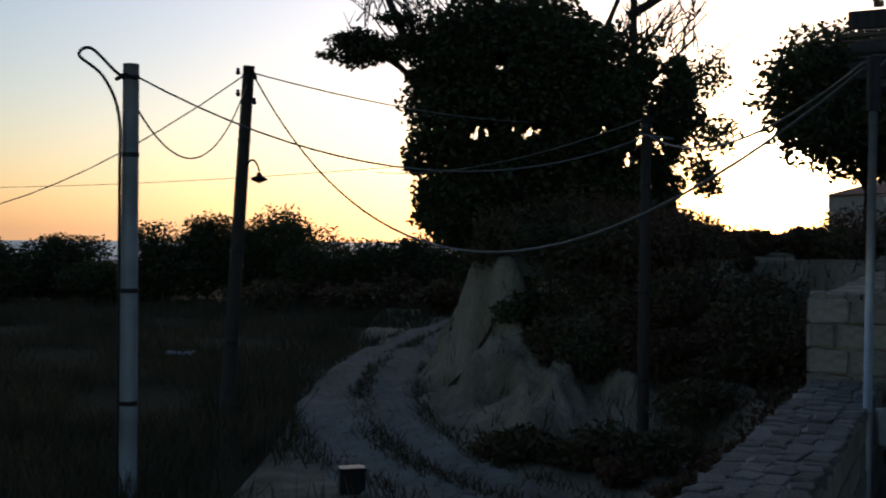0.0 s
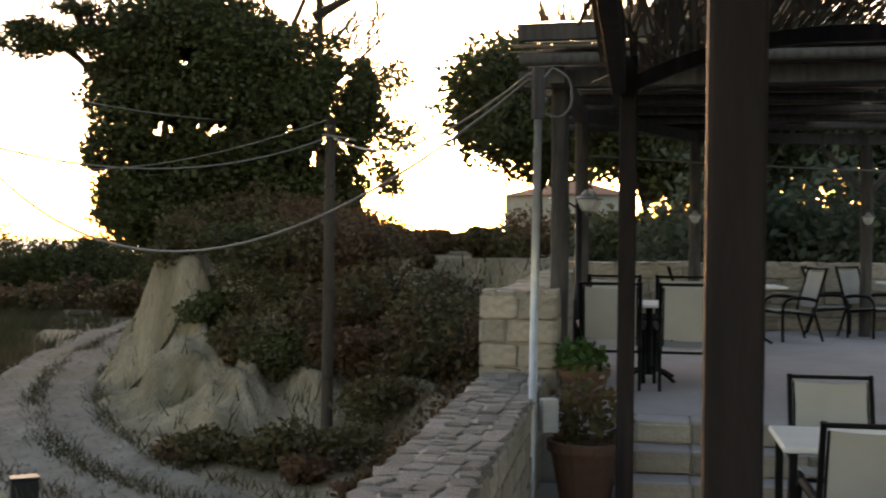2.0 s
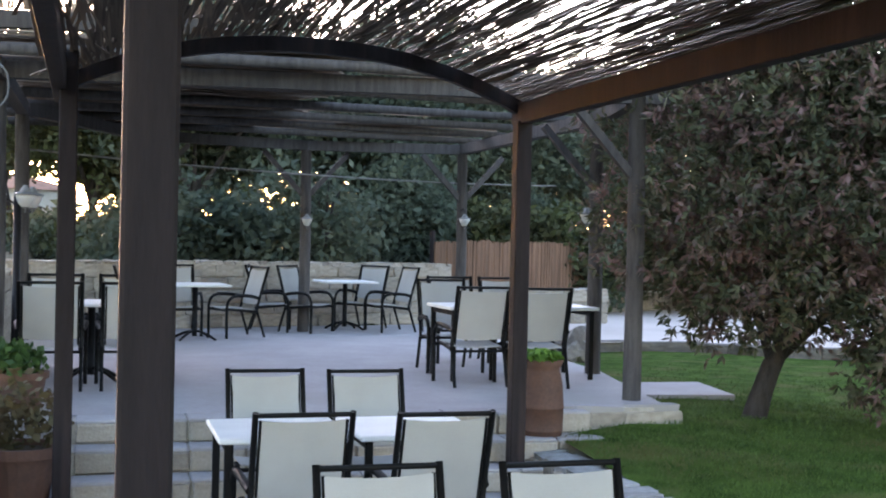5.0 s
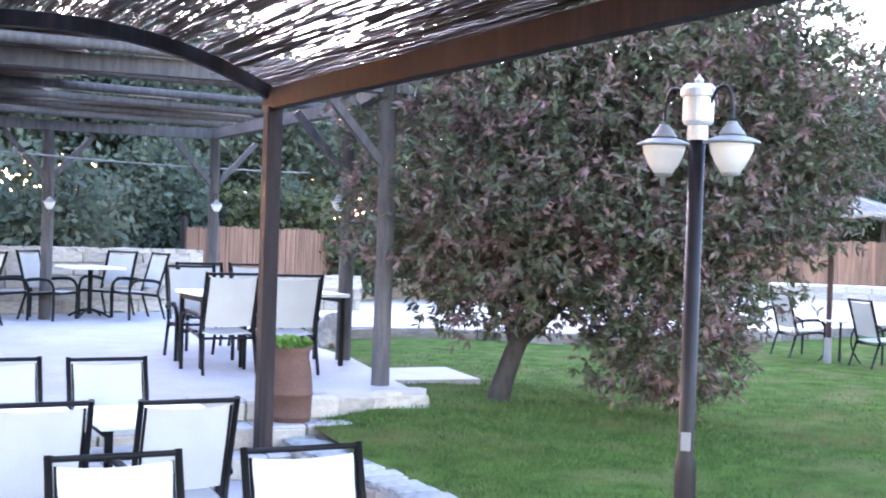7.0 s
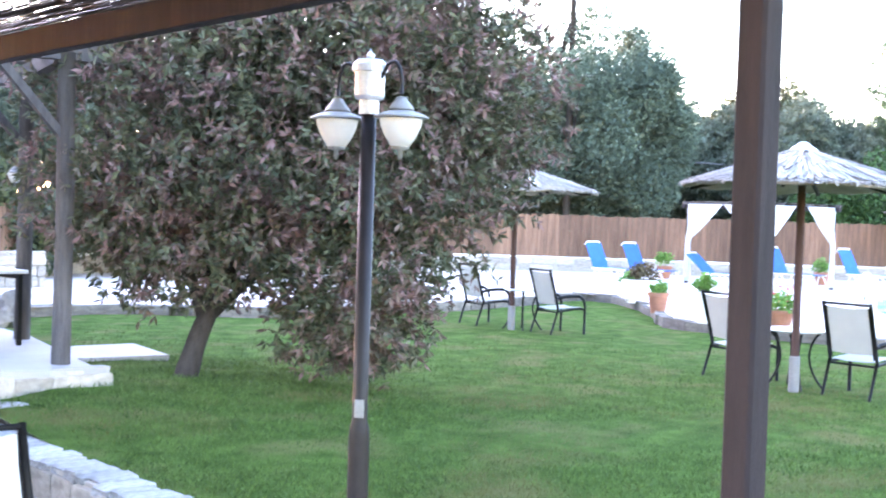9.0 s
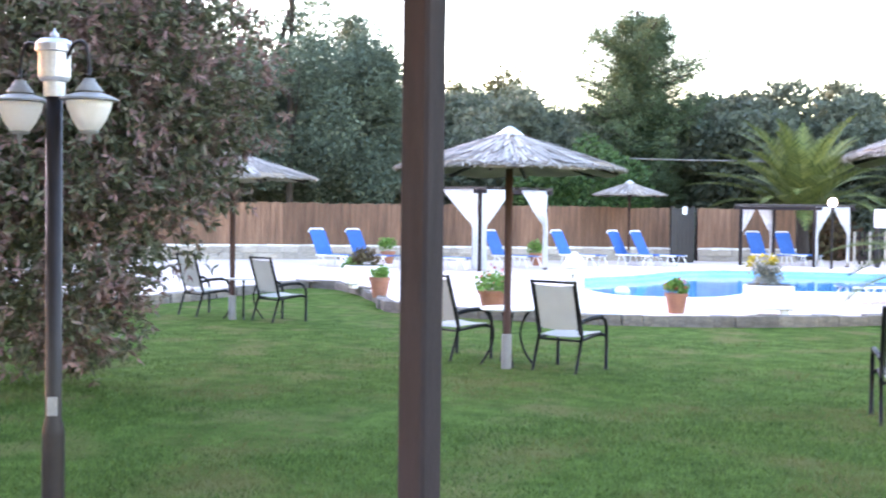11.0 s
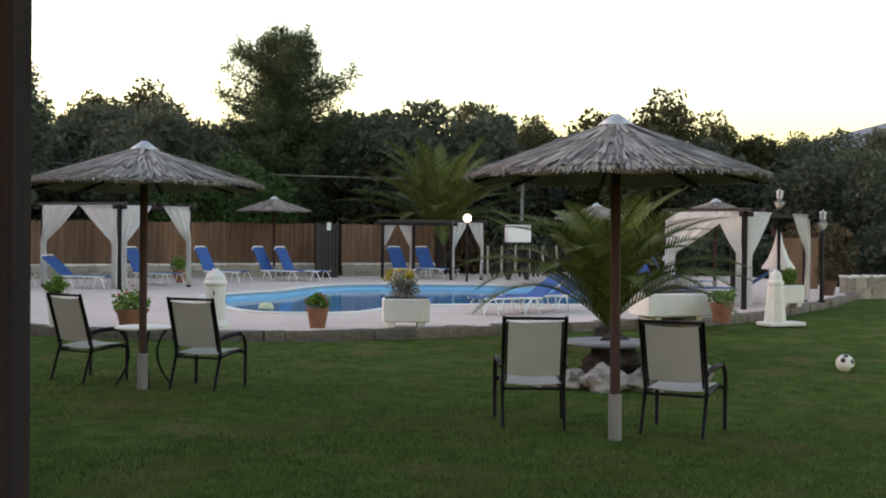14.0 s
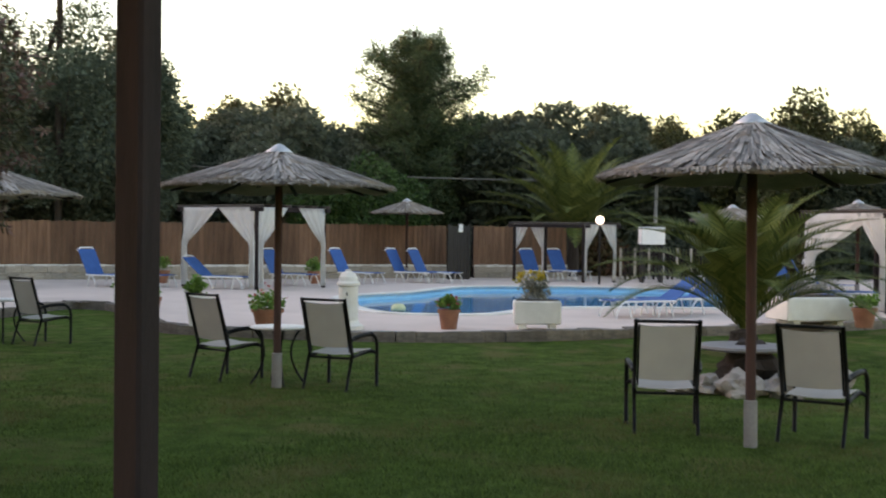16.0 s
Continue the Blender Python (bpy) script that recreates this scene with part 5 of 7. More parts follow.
for k, (c, r) in enumerate(big):
    ridge_tufts += lumpy(c, r, 7, 500 + k, 1.0, (0.2, 0.34))
leaf_cloud("outer_crown", ridge_tufts, 26000, 0.12, L_BIG, bt, 9, aspect=0.55, shell=0.2, gaps=GAPS)
edge_tufts = lumpy((5.1, 28.3, 4.3), (1.6, 1.3, 1.9), 16, 5, 0.9, (0.18, 0.32)) + lumpy((-1.85, 28.1, 5.7), (1.15, 0.8, 0.5), 11, 6, 0.85, (0.3, 0.5)) + lumpy((5.3, 28.3, 3.0), (0.9, 0.9, 1.1), 7, 15, 0.9, (0.2, 0.35)) + lumpy((4.6, 28.3, 5.8), (1.0, 0.8, 0.6), 5, 17, 0.9, (0.2, 0.35))
edge_tufts += lumpy((-0.9, 28.1, 5.55), (0.9, 0.7, 0.5), 7, 27, 0.85, (0.3, 0.5)) + lumpy((-1.1, 28.1, 6.3), (0.8, 0.7, 0.4), 4, 28, 0.85, (0.25, 0.4))
leaf_cloud("side_sprays", edge_tufts, 15000, 0.12, L_BIG, bt, 4, shell=0.2, gaps=GAPS)
# a pole rising behind it
bm = bmesh.new()
add_tube(bm, [(5.4, 36.0, 0.5), (5.4, 36.0, 9.0)], 0.13, 10, 0.1)
o = part("distant_pole", bm, M_POLEWOOD, smooth=True)
tagged(o, "dark wooden pole rising behind the ivy-clad tree", "utility pole")
# poles beyond the reed fence and by the far gate
wp = thing("wooden_pole", "leaning-braced wooden pole among the tall trees", "utility pole")
for nm, pts, r in (("post", [(38.1, 13.35, -0.2), (38.1, 13.32, 10.4)], 0.12), ("brace", [(37.9, 15.7, -0.2), (38.1, 13.4, 8.1)], 0.1)):
    bm = bmesh.new()
    add_tube(bm, pts, r, 10, r * 0.8)
    part(nm, bm, M_POLEWOOD, wp, smooth=True)
bm = bmesh.new()
add_tube(bm, [(45.66, -6.3, -0.3), (45.66, -6.37, 3.9)], 0.07, 8, 0.06)
o = part("slim_post", bm, M_STEEL, smooth=True)
tagged(o, "slim grey metal post beyond the far gate", "post")


def round_tree(name, label, x, y, z, h, r, leaf, n, size, seed, crown_z=0.6, trunk=0.16, lean=0.0, spread=0.68, small=(0.3, 0.5), lumps=22):
    t = thing(name, label, "tree")
    limbs = [[(0, 0, -0.3), (lean * 0.3, 0, h * 0.25), (lean, 0, h * 0.55)]]
    rng = random.Random(seed)
    for k in range(4):
        a = k * math.tau / 4 + rng.uniform(0, 1)
        limbs.append([(lean * 0.4, 0, h * 0.3), (lean + 0.3 * r * math.cos(a), 0.3 * r * math.sin(a), h * 0.5), (lean + 0.7 * r * math.cos(a), 0.7 * r * math.sin(a), h * 0.72)])
    limb_tree(t, (x, y, z), limbs, trunk)
    hr = h * (1 - crown_z) * 0.9
    leaf_cloud("crown", lumpy((x + lean, y, z + h * crown_z + hr * 0.15), (r, r, hr), lumps, seed, spread, small), n, size, leaf, t, seed, shell=0.35)
    return t


# trees right of the sunset gap and round the upper terrace
round_tree("umbrella_pine", "dark spreading tree against the sunset", 14.2, 38.4, 0.9, 7.3, 3.6, L_BIG, 26000, 0.2, 21, 0.66, lean=-0.8)
round_tree("olive_tree", "dark olive tree behind the upper terrace", 14.0, 27.0, 0.6, 7.6, 3.8, L_FOREST, 30000, 0.2, 22, 0.58)
round_tree("olive_tree", "dark olive tree behind the stone parapet", 17.0, 23.5, 0.4, 6.9, 3.4, L_FOREST, 28000, 0.19, 23, 0.55)
round_tree("olive_tree", "spreading olive tree behind the reed fence", 20.5, 24.0, 0.2, 6.8, 3.4, L_FOREST, 26000, 0.19, 24, 0.55)
round_tree("olive_tree", "dark olive tree behind the upper terrace", 10.5, 31.0, 0.9, 6.2, 3.0, L_BIG, 16000, 0.2, 25, 0.6)
round_tree("olive_tree", "grey-green olive tree behind tables", 12.2, 23.0, 0.5, 6.2, 2.9, L_FOREST, 24000, 0.17, 26, 0.58)
round_tree("olive_tree", "spreading olive tree behind the reed fence", 25.0, 24.5, 0.2, 6.6, 3.6, L_FOREST, 18000, 0.2, 27, 0.55)

round_tree("olive_tree", "dark olive tree beyond the terrace parapet", 10.7, 24.6, 0.6, 5.4, 2.2, L_BIG, 20000, 0.16, 28, 0.55)
round_tree("olive_tree", "dark olive tree beyond the terrace parapet", 12.6, 26.2, 0.6, 5.8, 2.5, L_FOREST, 20000, 0.16, 29, 0.55)


# shrubs on the bank and over the slope
def shrub(label, blobs, n, size, leaf, seed):
    s = thing("shrub", label, "shrub", group="bank shrubs")
    c = blobs[0][0]
    for k in range(3):
        bm = bmesh.new()
        a = k * 2.1
        add_tube(bm, [(c[0], c[1], c[2] - blobs[0][1][2]), (c[0] + 0.15 * math.cos(a), c[1] + 0.15 * math.sin(a), c[2]), (c[0] + 0.4 * math.cos(a), c[1] + 0.4 * math.sin(a), c[2] + 0.3)], 0.03, 5, 0.008)
        part("stem", bm, M_BARK, s)
    leaf_cloud("foliage", blobs, n, size, leaf, s, seed, shell=0.3)


rng = random.Random(31)
for k in range(74):
    x = rng.uniform(1.9, 10.5)
    y = rng.uniform(16.8, 30)
    if x * 0.917 - y * 0.399 > -2.0 or (x < 2.6 and y < 21) or (x < 4.0 and y < 19.3):
        continue
    z = float(west_height(np.array(x), np.array(y)))
    r = rng.uniform(0.7, 1.3)
    if 10.5 < math.degrees(math.atan2(x, y)) < 18:
        r = min(r, max(0.3, (1.8 - z) / 1.15))
    shrub("dense brown-green shrub on the bank", lumpy((x, y, z + r * 0.35), (r * 1.3, r * 1.2, r * 0.75), 8, 50 + k, 0.65, (0.32, 0.55)), 4200, 0.095, L_SHRUB, 60 + k)
for k, (x, y, r) in enumerate(((0.9, 15.6, 0.5), (1.7, 15.3, 0.55), (0.5, 16.3, 0.35), (2.5, 15.0, 0.6), (3.3, 14.0, 0.7), (2.6, 13.2, 0.45), (3.6, 12.6, 0.6), (3.4, 16.4, 0.7), (4.3, 15.4, 0.9), (1.9, 14.3, 0.35))):
    z = float(west_height(np.array(x), np.array(y)))
    shrub("low dark scrub at the foot of the bank", lumpy((x, y, z + r * 0.35), (r * 1.2, r * 1.1, r * 0.6), 5, 80 + k, 0.6, (0.4, 0.6)), 1500, 0.1, L_SHRUB, 90 + k)
for k, (x, y, r) in enumerate(((1.3, 21.6, 0.7), (0.9, 23.6, 0.8), (1.8, 20.3, 0.65), (2.3, 19.3, 0.6), (2.9, 18.6, 0.65), (1.4, 25.6, 0.9), (0.7, 26.4, 0.8), (3.4, 18.0, 0.6), (3.9, 17.3, 0.6), (2.2, 22.3, 0.9))):
    z = float(west_height(np.array(x), np.array(y)))
    shrub("dense dark bush overhanging the top of the bank", lumpy((x, y, z + r * 0.25), (r * 1.1, r * 1.1, r * 0.7), 7, 180 + k, 0.65, (0.35, 0.55)), 3000, 0.1, L_SHRUB if k % 3 else L_BIG, 190 + k)
# far hedge line over the field
for k in range(26):
    x = -26 + k * 1.05 + rng.uniform(-0.3, 0.3)
    y = 50 + rng.uniform(-1.5, 2.5)
    top = float(np.interp(x, [-26, -19, -15.5, -14, -12.6, -11, -8.5, -6.8, -5.4, -3, 1], [0.9, 1.15, 1.2, 0.0, 0.3, 2.0, 1.9, 2.5, 1.2, 1.0, 1.3])) + rng.uniform(-0.2, 0.2)
    hgt = (top - Z_WEST) * 1.1
    shrub("dark rounded bushes across the field", lumpy((x, y, Z_WEST + hgt * 0.45), (1.7, 1.5, hgt * 0.6), 12, 120 + k, 0.6, (0.4, 0.6)), 9000, 0.15, L_BIG, 140 + k)
for k in range(6):
    x, y = -6.5 + k * 1.55, 44 + rng.uniform(-2, 5)
    shrub("tall dry scrub beside the track", lumpy((x, y, Z_WEST + 0.5), (1.3, 1.2, 0.75), 6, 160 + k, 0.6, (0.4, 0.6)), 1500, 0.2, L_SHRUB, 170 + k)

# thick undergrowth behind the parapet and the reed fence
rng = random.Random(44)
for k in range(24):
    a = math.radians(17 + k * 1.75)
    d = 22.5 + rng.uniform(-1, 3.5) + (5 if k < 5 else 0) + (4.5 if k > 9 else 0)
    h = rng.uniform(1.9, 3.0) if k > 1 else 1.4
    shrub("dense dark undergrowth behind the stone parapet", lumpy((math.sin(a) * d, math.cos(a) * d, 0.3 + h * 0.5), (1.5, 1.4, h * 0.6), 8, 400 + k, 0.6, (0.4, 0.6)), 2600, 0.18, L_FOREST if k % 2 else L_BIG, 430 + k)

for k, (x, y) in enumerate(((14.9, 19.5), (15.5, 20.3))):
    shrub("dense dark undergrowth behind the reed fence", lumpy((x, y, 1.9), (1.6, 1.5, 1.7), 9, 470 + k, 0.6, (0.4, 0.6)), 4500, 0.16, L_FOREST, 480 + k)

# ---- the flowering shrub tree on the lawn ----
ft = thing("bottlebrush_tree", "wide drooping shrub tree with pinkish spent blooms", "tree")
limb_tree(ft, (9.15, 6.85, 0.1), [[(0, 0, -0.15), (0.25, -0.05, 0.5), (0.7, -0.15, 1.2), (1.0, -0.3, 2.2)], [(0.1, 0.05, 0.0), (0.45, 0.05, 0.6), (0.7, 0.3, 1.3), (0.6, 0.8, 2.2)], [(0.3, 0, 0.5), (0.9, -0.5, 1.2), (1.5, -1.3, 1.9)], [(0.3, 0, 0.6), (0.2, 0.3, 1.4), (-0.2, 0.9, 2.4)]], 0.13)
fb = [((10.2, 6.15, 2.7), (1.75, 1.75, 1.55)), ((9.5, 7.2, 2.5), (1.35, 1.35, 1.4)), ((10.75, 5.4, 2.4), (1.35, 1.2, 1.4)), ((10.15, 5.6, 1.25), (0.9, 0.9, 1.0)), ((9.4, 6.9, 1.6), (1.2, 1.25, 0.75)), ((10.3, 5.9, 3.6), (1.35, 1.5, 1.0)), ((11.2, 4.9, 2.9), (1.0, 0.9, 1.1)), ((9.6, 7.4, 3.3), (0.9, 0.9, 0.9)), ((9.85, 5.45, 0.78), (0.65, 0.7, 0.55)), ((9.45, 7.3, 1.8), (0.75, 0.75, 0.7)), ((10.6, 6.6, 3.4), (1.3, 1.3, 1.1))]
leaf_cloud("crown", fb, 150000, 0.088, L_BUSH, ft, 41, aspect=0.3, shell=0.4, droop=0.25, whorl=7)
leaf_cloud("outer_sprays", [(c, (r[0] * 1.12, r[1] * 1.12, r[2] * 1.12)) for c, r in fb], 14000, 0.085, L_BUSH, ft, 42, aspect=0.28, shell=0.85, droop=0.3, whorl=7)

# ---- the wood east of the pool ----


def forest_tree(name, seed, h, r, leaf, n, size, cz=0.55):
    t = thing(name, "grey-green evergreen tree at the wood's edge", "tree", group="wood behind the pool")
    limb_tree(t, (0, 0, 0), [[(0, 0, -0.5), (0.1, 0, h * 0.3), (0.0, 0.1, h * 0.7)], [(0, 0, h * 0.3), (0.5, 0.2, h * 0.5), (0.9, 0.3, h * 0.7)], [(0, 0, h * 0.3), (-0.4, -0.2, h * 0.5), (-0.9, 0.2, h * 0.72)]], 0.16)
    blobs = lumpy((0, 0, h * cz), (r, r, h * (1 - cz)), 26, seed, 0.8, (0.2, 0.38)) + lumpy((0, 0, h * 0.25), (r * 0.9, r * 0.9, h * 0.25), 5, seed + 1, 0.6, (0.35, 0.5))
    leaf_cloud("crown", blobs, n, size, leaf, t, seed, shell=0.35)
    return t


kinds = [forest_tree("wood_tree", 201 + k, (6.2, 5.4, 7.0, 5.0)[k], (2.9, 2.5, 3.0, 2.7)[k], (L_FOREST, L_FOREST, L_BIG, L_FOREST)[k], 30000, 0.2) for k in range(4)]
rng = random.Random(17)
spots = []
for row, (d, zb) in enumerate(((50, 0.1), (56, 0.8), (63, 1.4))):
    for k in range(17):
        a = math.radians(58 + k * 4.3 + rng.uniform(-1.2, 1.2) + row * 1.4)
        spots.append((math.sin(a) * (d + rng.uniform(-2, 2)), math.cos(a) * d - 0.5, zb - 0.4))
used = [False] * 4
for i, (x, y, z) in enumerate(spots):
    k = rng.randrange(4)
    m = pose(x, y, z, 0, 0, rng.uniform(0, 360))
    dist = math.hypot(x, y)
    bearing = math.degrees(math.atan2(x, y))
    ridge = 1.69 + (np.interp(bearing, [60, 78, 84, 96, 104, 112, 120], [235, 235, 226, 220, 206, 178, 125]) / 2167) * dist
    s = (ridge - z) / (6.2, 5.4, 7.0, 5.0)[k] * rng.uniform(0.78, 1.1)
    if not used[k]:
        kinds[k].matrix_world = m
        kinds[k].scale = (s, s, s)
        used[k] = True
    else:
        o = copy_thing(kinds[k], m)
        o.scale = (s, s, s)
# taller trees at the left end of the wood
for k, (x, y, h, r) in enumerate(((38.5, 13.5, 8.6, 3.2), (39.6, 11.6, 8.0, 2.3), (37.0, 18.5, 8.8, 3.4), (34.0, 23.0, 7.6, 3.4), (29.5, 24.5, 7.0, 3.4))):
    round_tree("tall_tree", "tall dense green tree behind the reed fence", x, y, 0, h, r, L_AIRY, 52000, 0.14, 301 + k, 0.5, spread=0.86, small=(0.17, 0.34), lumps=46)

# the pine
pine = thing("pine_tree", "tall dark pine standing above the wood", "tree")
bm = bmesh.new()
PX, PY = 49.5, 2.8
add_tube(bm, [(PX, PY, -0.3), (PX + 0.1, PY, 4), (PX, PY + 0.1, 9.7)], 0.28, 10, 0.06)
part("trunk", bm, M_BARK, pine, smooth=True)
rng = random.Random(77)
pb = []
for tier in range(13):
    z = 2.0 + 0.57 * tier
    reach = float(np.interp(z, [2, 5, 6.5, 7.4, 8.3, 8.84], [2.9, 2.7, 2.4, 2.6, 2.4, 0.9]))
    for k in range(8 if tier < 9 else 6):
        a = k * math.tau / 7 + tier * 0.9 + rng.uniform(-0.35, 0.35)
        rr = reach * rng.choice((0.5, 0.75, 0.95, 1.1))
        rise = rng.uniform(0.16, 0.34)
        tip = Vector((PX + rr * math.cos(a), PY + rr * math.sin(a), z + rise * rr))
        bm = bmesh.new()
        add_tube(bm, [(PX, PY, z - 0.3), (PX + rr * 0.5 * math.cos(a), PY + rr * 0.5 * math.sin(a), z + rise * rr * 0.3), tip], 0.06, 5, 0.02)
        part("limb", bm, M_BARK, pine)
        for f, w in ((0.4, 0.68), (0.72, 0.62), (1.0, 0.4)):
            pb.append(((PX + rr * f * math.cos(a), PY + rr * f * math.sin(a), z + rise * rr * f * f + 0.1), (w * 1.15, w * 1.15, w * 0.62)))
            if rng.random() < 0.4:
                pb.append(((PX + rr * f * math.cos(a + 0.15), PY + rr * f * math.sin(a + 0.15), z + rise * rr * f * f + 0.42), (w * 0.55, w * 0.55, w * 0.7)))
pb += [((PX, PY, 3.0 + 0.8 * k), (1.3 - 0.13 * k, 1.3 - 0.13 * k, 0.55)) for k in range(8)]
pb += lumpy((PX, PY + 0.1, 9.4), (0.5, 0.5, 0.65), 6, 79, 0.7, (0.3, 0.5))
leaf_cloud("needles", pb, 110000, 0.14, L_PINE, pine, 78, aspect=0.3, shell=0.1)

hd = thing("clipped_hedge", "bright green clipped hedge beyond the fence", "hedge")
bm = bmesh.new()
add_tube(bm, [(43.5, 3.6, -0.3), (43.6, 3.6, 1.2)], 0.08, 6)
part("stem", bm, M_BARK, hd)
leaf_cloud("foliage", [((43.5, 4.0, 2.3), (1.5, 1.8, 1.75)), ((43.5, 2.9, 1.8), (1.1, 1.1, 1.2)), ((43.5, 5.6, 2.0), (1.3, 1.4, 1.5))], 16000, 0.16, L_HEDGE, hd, 80, shell=0.7)
rng = random.Random(19)
for k in range(16):
    a = math.radians(80 + k * 2.6)
    d = 45 + rng.uniform(-1, 2)
    shrub("grey-green scrub below the wood", lumpy((math.sin(a) * d, math.cos(a) * d, 0.6), (1.6, 1.6, 1.3 + 0.5 * rng.random()), 6, 330 + k, 0.6, (0.4, 0.6)), 2200, 0.22, L_FOREST if k % 3 else L_SHRUB, 350 + k)


def palm(name, label, x, y, z, trunk_h, n, length, droop, seed, width=0.3, high=86, fan=62):
    p = thing(name, label, "palm", pose(x, y, z))
    rng = random.Random(seed)
    bm = bmesh.new()
    add_lathe(bm, [(0, 0), (0.2, 0), (0.23, trunk_h * 0.3), (0.2, trunk_h * 0.7), (0.16, trunk_h), (0, trunk_h + 0.05)], 12)
    for v in bm.verts:
        v.co += Vector((rng.uniform(-0.02, 0.02), rng.uniform(-0.02, 0.02), 0))
    part("trunk", bm, M_BARK, p)
    for k in range(n):
        a = k * 2.399 + rng.uniform(-0.2, 0.2)
        e = math.radians(high - fan * (k / n) ** 1.1 + rng.uniform(-6, 6))
        f = e - math.radians(droop + rng.uniform(-12, 12))
        L = length * rng.uniform(0.85, 1.1)
        d = Vector((math.cos(a), math.sin(a), 0))
        p0 = Vector((0, 0, trunk_h))
        p1 = p0 + (d * math.cos(e) + Vector((0, 0, math.sin(e)))) * L * 0.6
        p2 = p1 + (d * math.cos(f) + Vector((0, 0, math.sin(f)))) * L * 0.5
        pts = bez(p0, p1, p2, 40)
        q = []
        for i in range(2, 41):
            c = pts[i]
            tdir = (pts[i] - pts[i - 1]).normalized()
            side = tdir.cross(Vector((0, 0, 1)))
            side = side.normalized() if side.length > 1e-3 else Vector((1, 0, 0))
            nrm = side.cross(tdir)
            wl = width * math.sin(math.pi * (0.12 + 0.86 * i / 41)) * (length / 2)
            for s in (-1, 1):
                tip = c + (side * s * 0.8 + tdir * 0.75 + nrm * 0.28).normalized() * wl + Vector((0, 0, -0.12 * wl))
                b = tdir * 0.0115 * max(length, 2.4)
                q.append([c - b, c + b, tip + b * 0.2, tip - b * 0.2])
        st = 0.012 * length / 2
        for i in range(40):
            s = Vector((-d.y, d.x, 0)) * st
            q.append([pts[i] - s, pts[i] + s, pts[i + 1] + s, pts[i + 1] - s])
        quads("frond", np.array([[tuple(v) for v in f] for f in q]), L_PALM, p)
    return p


palm("small_palm", "young date palm with arching fronds beside rocks", 17.0, -3.75, 0.0, 0.35, 42, 2.5, 76, 5, 0.34, 86, 40)
palm("date_palm", "large date palm behind the curtained gazebo", 42.5, -3.1, 0, 1.5, 52, 3.8, 58, 6, 0.3, 86, 60)

# grass: turf blades near the terrace, dry stalks by the track
rg = np.random.default_rng(9)
N = 420000
r = 4.0 + 15.0 * rg.random(N)
a = np.radians(40 + 80 * rg.random(N))
px, py = np.sin(a) * r, np.cos(a) * r
ok = inside(px, py, LAWN) & (rg.random(N) < np.clip((19 - r) / 11, 0, 1) ** 1.3)
px, py = px[ok], py[ok]
turf = blade_field("turf", np.column_stack([px, py]), 0.028, 0.008, M_GRASS, seed=10, zs=lawn_height(px, py) - 0.002, lean=0.5)
tagged(turf, "short mown blades of lawn grass", "grass", kind="stuff")
N = 48000
px = -16 + 15.5 * rg.random(N)
py = 12.0 + 34 * rg.random(N) ** 1.4
tx = np.interp(py, [p.y for p in TRACK], [p.x for p in TRACK])
side = px - tx
ok = (side < -1.0) & (np.sin(px * 0.9) * np.sin(py * 0.6 + px * 0.3) + 0.5 * rg.random(len(px)) > -0.25)
px, py = px[ok], py[ok]
dry = blade_field("dry_grass", np.column_stack([px, py]), 0.38, 0.02, M_DRYGRASS, seed=12, zs=west_height(px, py) - 0.02, lean=0.35)
tagged(dry, "tall dry grass along the field edge", "grass", kind="stuff")
N = 5000
t = rg.random(N) * (len(TRACK) - 2)
i0 = t.astype(int)
cx = np.array([p.x for p in TRACK])[i0] + rg.normal(size=N) * 0.1
cy = np.array([p.y for p in TRACK])[i0] + rg.random(N) * 0.6
edge_l = rg.random(N)
cx = cx + np.where(edge_l > 0.6, 1.02, 0.0) * np.where(edge_l > 0.8, 1, -1)
mid = blade_field("verge_grass", np.column_stack([cx, cy]), 0.13, 0.02, M_DRYGRASS, seed=14, z=Z_WEST + 0.05, lean=0.5)
tagged(mid, "tufts along the middle and edges of the track", "grass", kind="stuff")
N = 9000
px, py = -1 + 10 * rg.random(N), 14 + 14 * rg.random(N)
br = bank_rise(px, py)
ok = (br > 0.02) & (br < 0.98) & (px * 0.917 - py * 0.399 < -1.6) & (rg.random(N) < 0.2 + 0.8 * (px > 2.2))
bg = blade_field("bank_grass", np.column_stack([px, py])[ok], 0.22, 0.022, M_DRYGRASS, seed=15, zs=west_height(px[ok], py[ok]) - 0.02, lean=0.4)
tagged(bg, "dry weeds clinging to the earth bank", "grass", kind="stuff")
# loose stones on the track
N = 2600
t = (rg.random(N) * (len(TRACK) - 2)).astype(int)
cx = np.array([p.x for p in TRACK])[t] + (rg.random(N) - 0.5) * 2.1
cy = np.array([p.y for p in TRACK])[t] + rg.random(N) * 0.5
s = 0.012 + 0.03 * rg.random(N) ** 2
z = np.full(N, Z_WEST + 0.085)
v = np.array([[1, 0, 0], [0, 1, 0], [-1, 0, 0], [0, -1, 0], [0, 0, 0.8]])
verts = (np.column_stack([cx, cy, z])[:, None, :] + v[None] * s[:, None, None] * (0.6 + 0.8 * rg.random((N, 5, 1)))).reshape(-1, 3)
faces = [(5 * i + a, 5 * i + b, 5 * i + 4) for i in range(N) for a, b in ((0, 1), (1, 2), (2, 3), (3, 0))]
peb = raw("gravel", verts.tolist(), faces, M_GRAVEL)
tagged(peb, "loose pale stones on the track", "gravel", kind="stuff")

# ---- reed fence and its footing wall ----


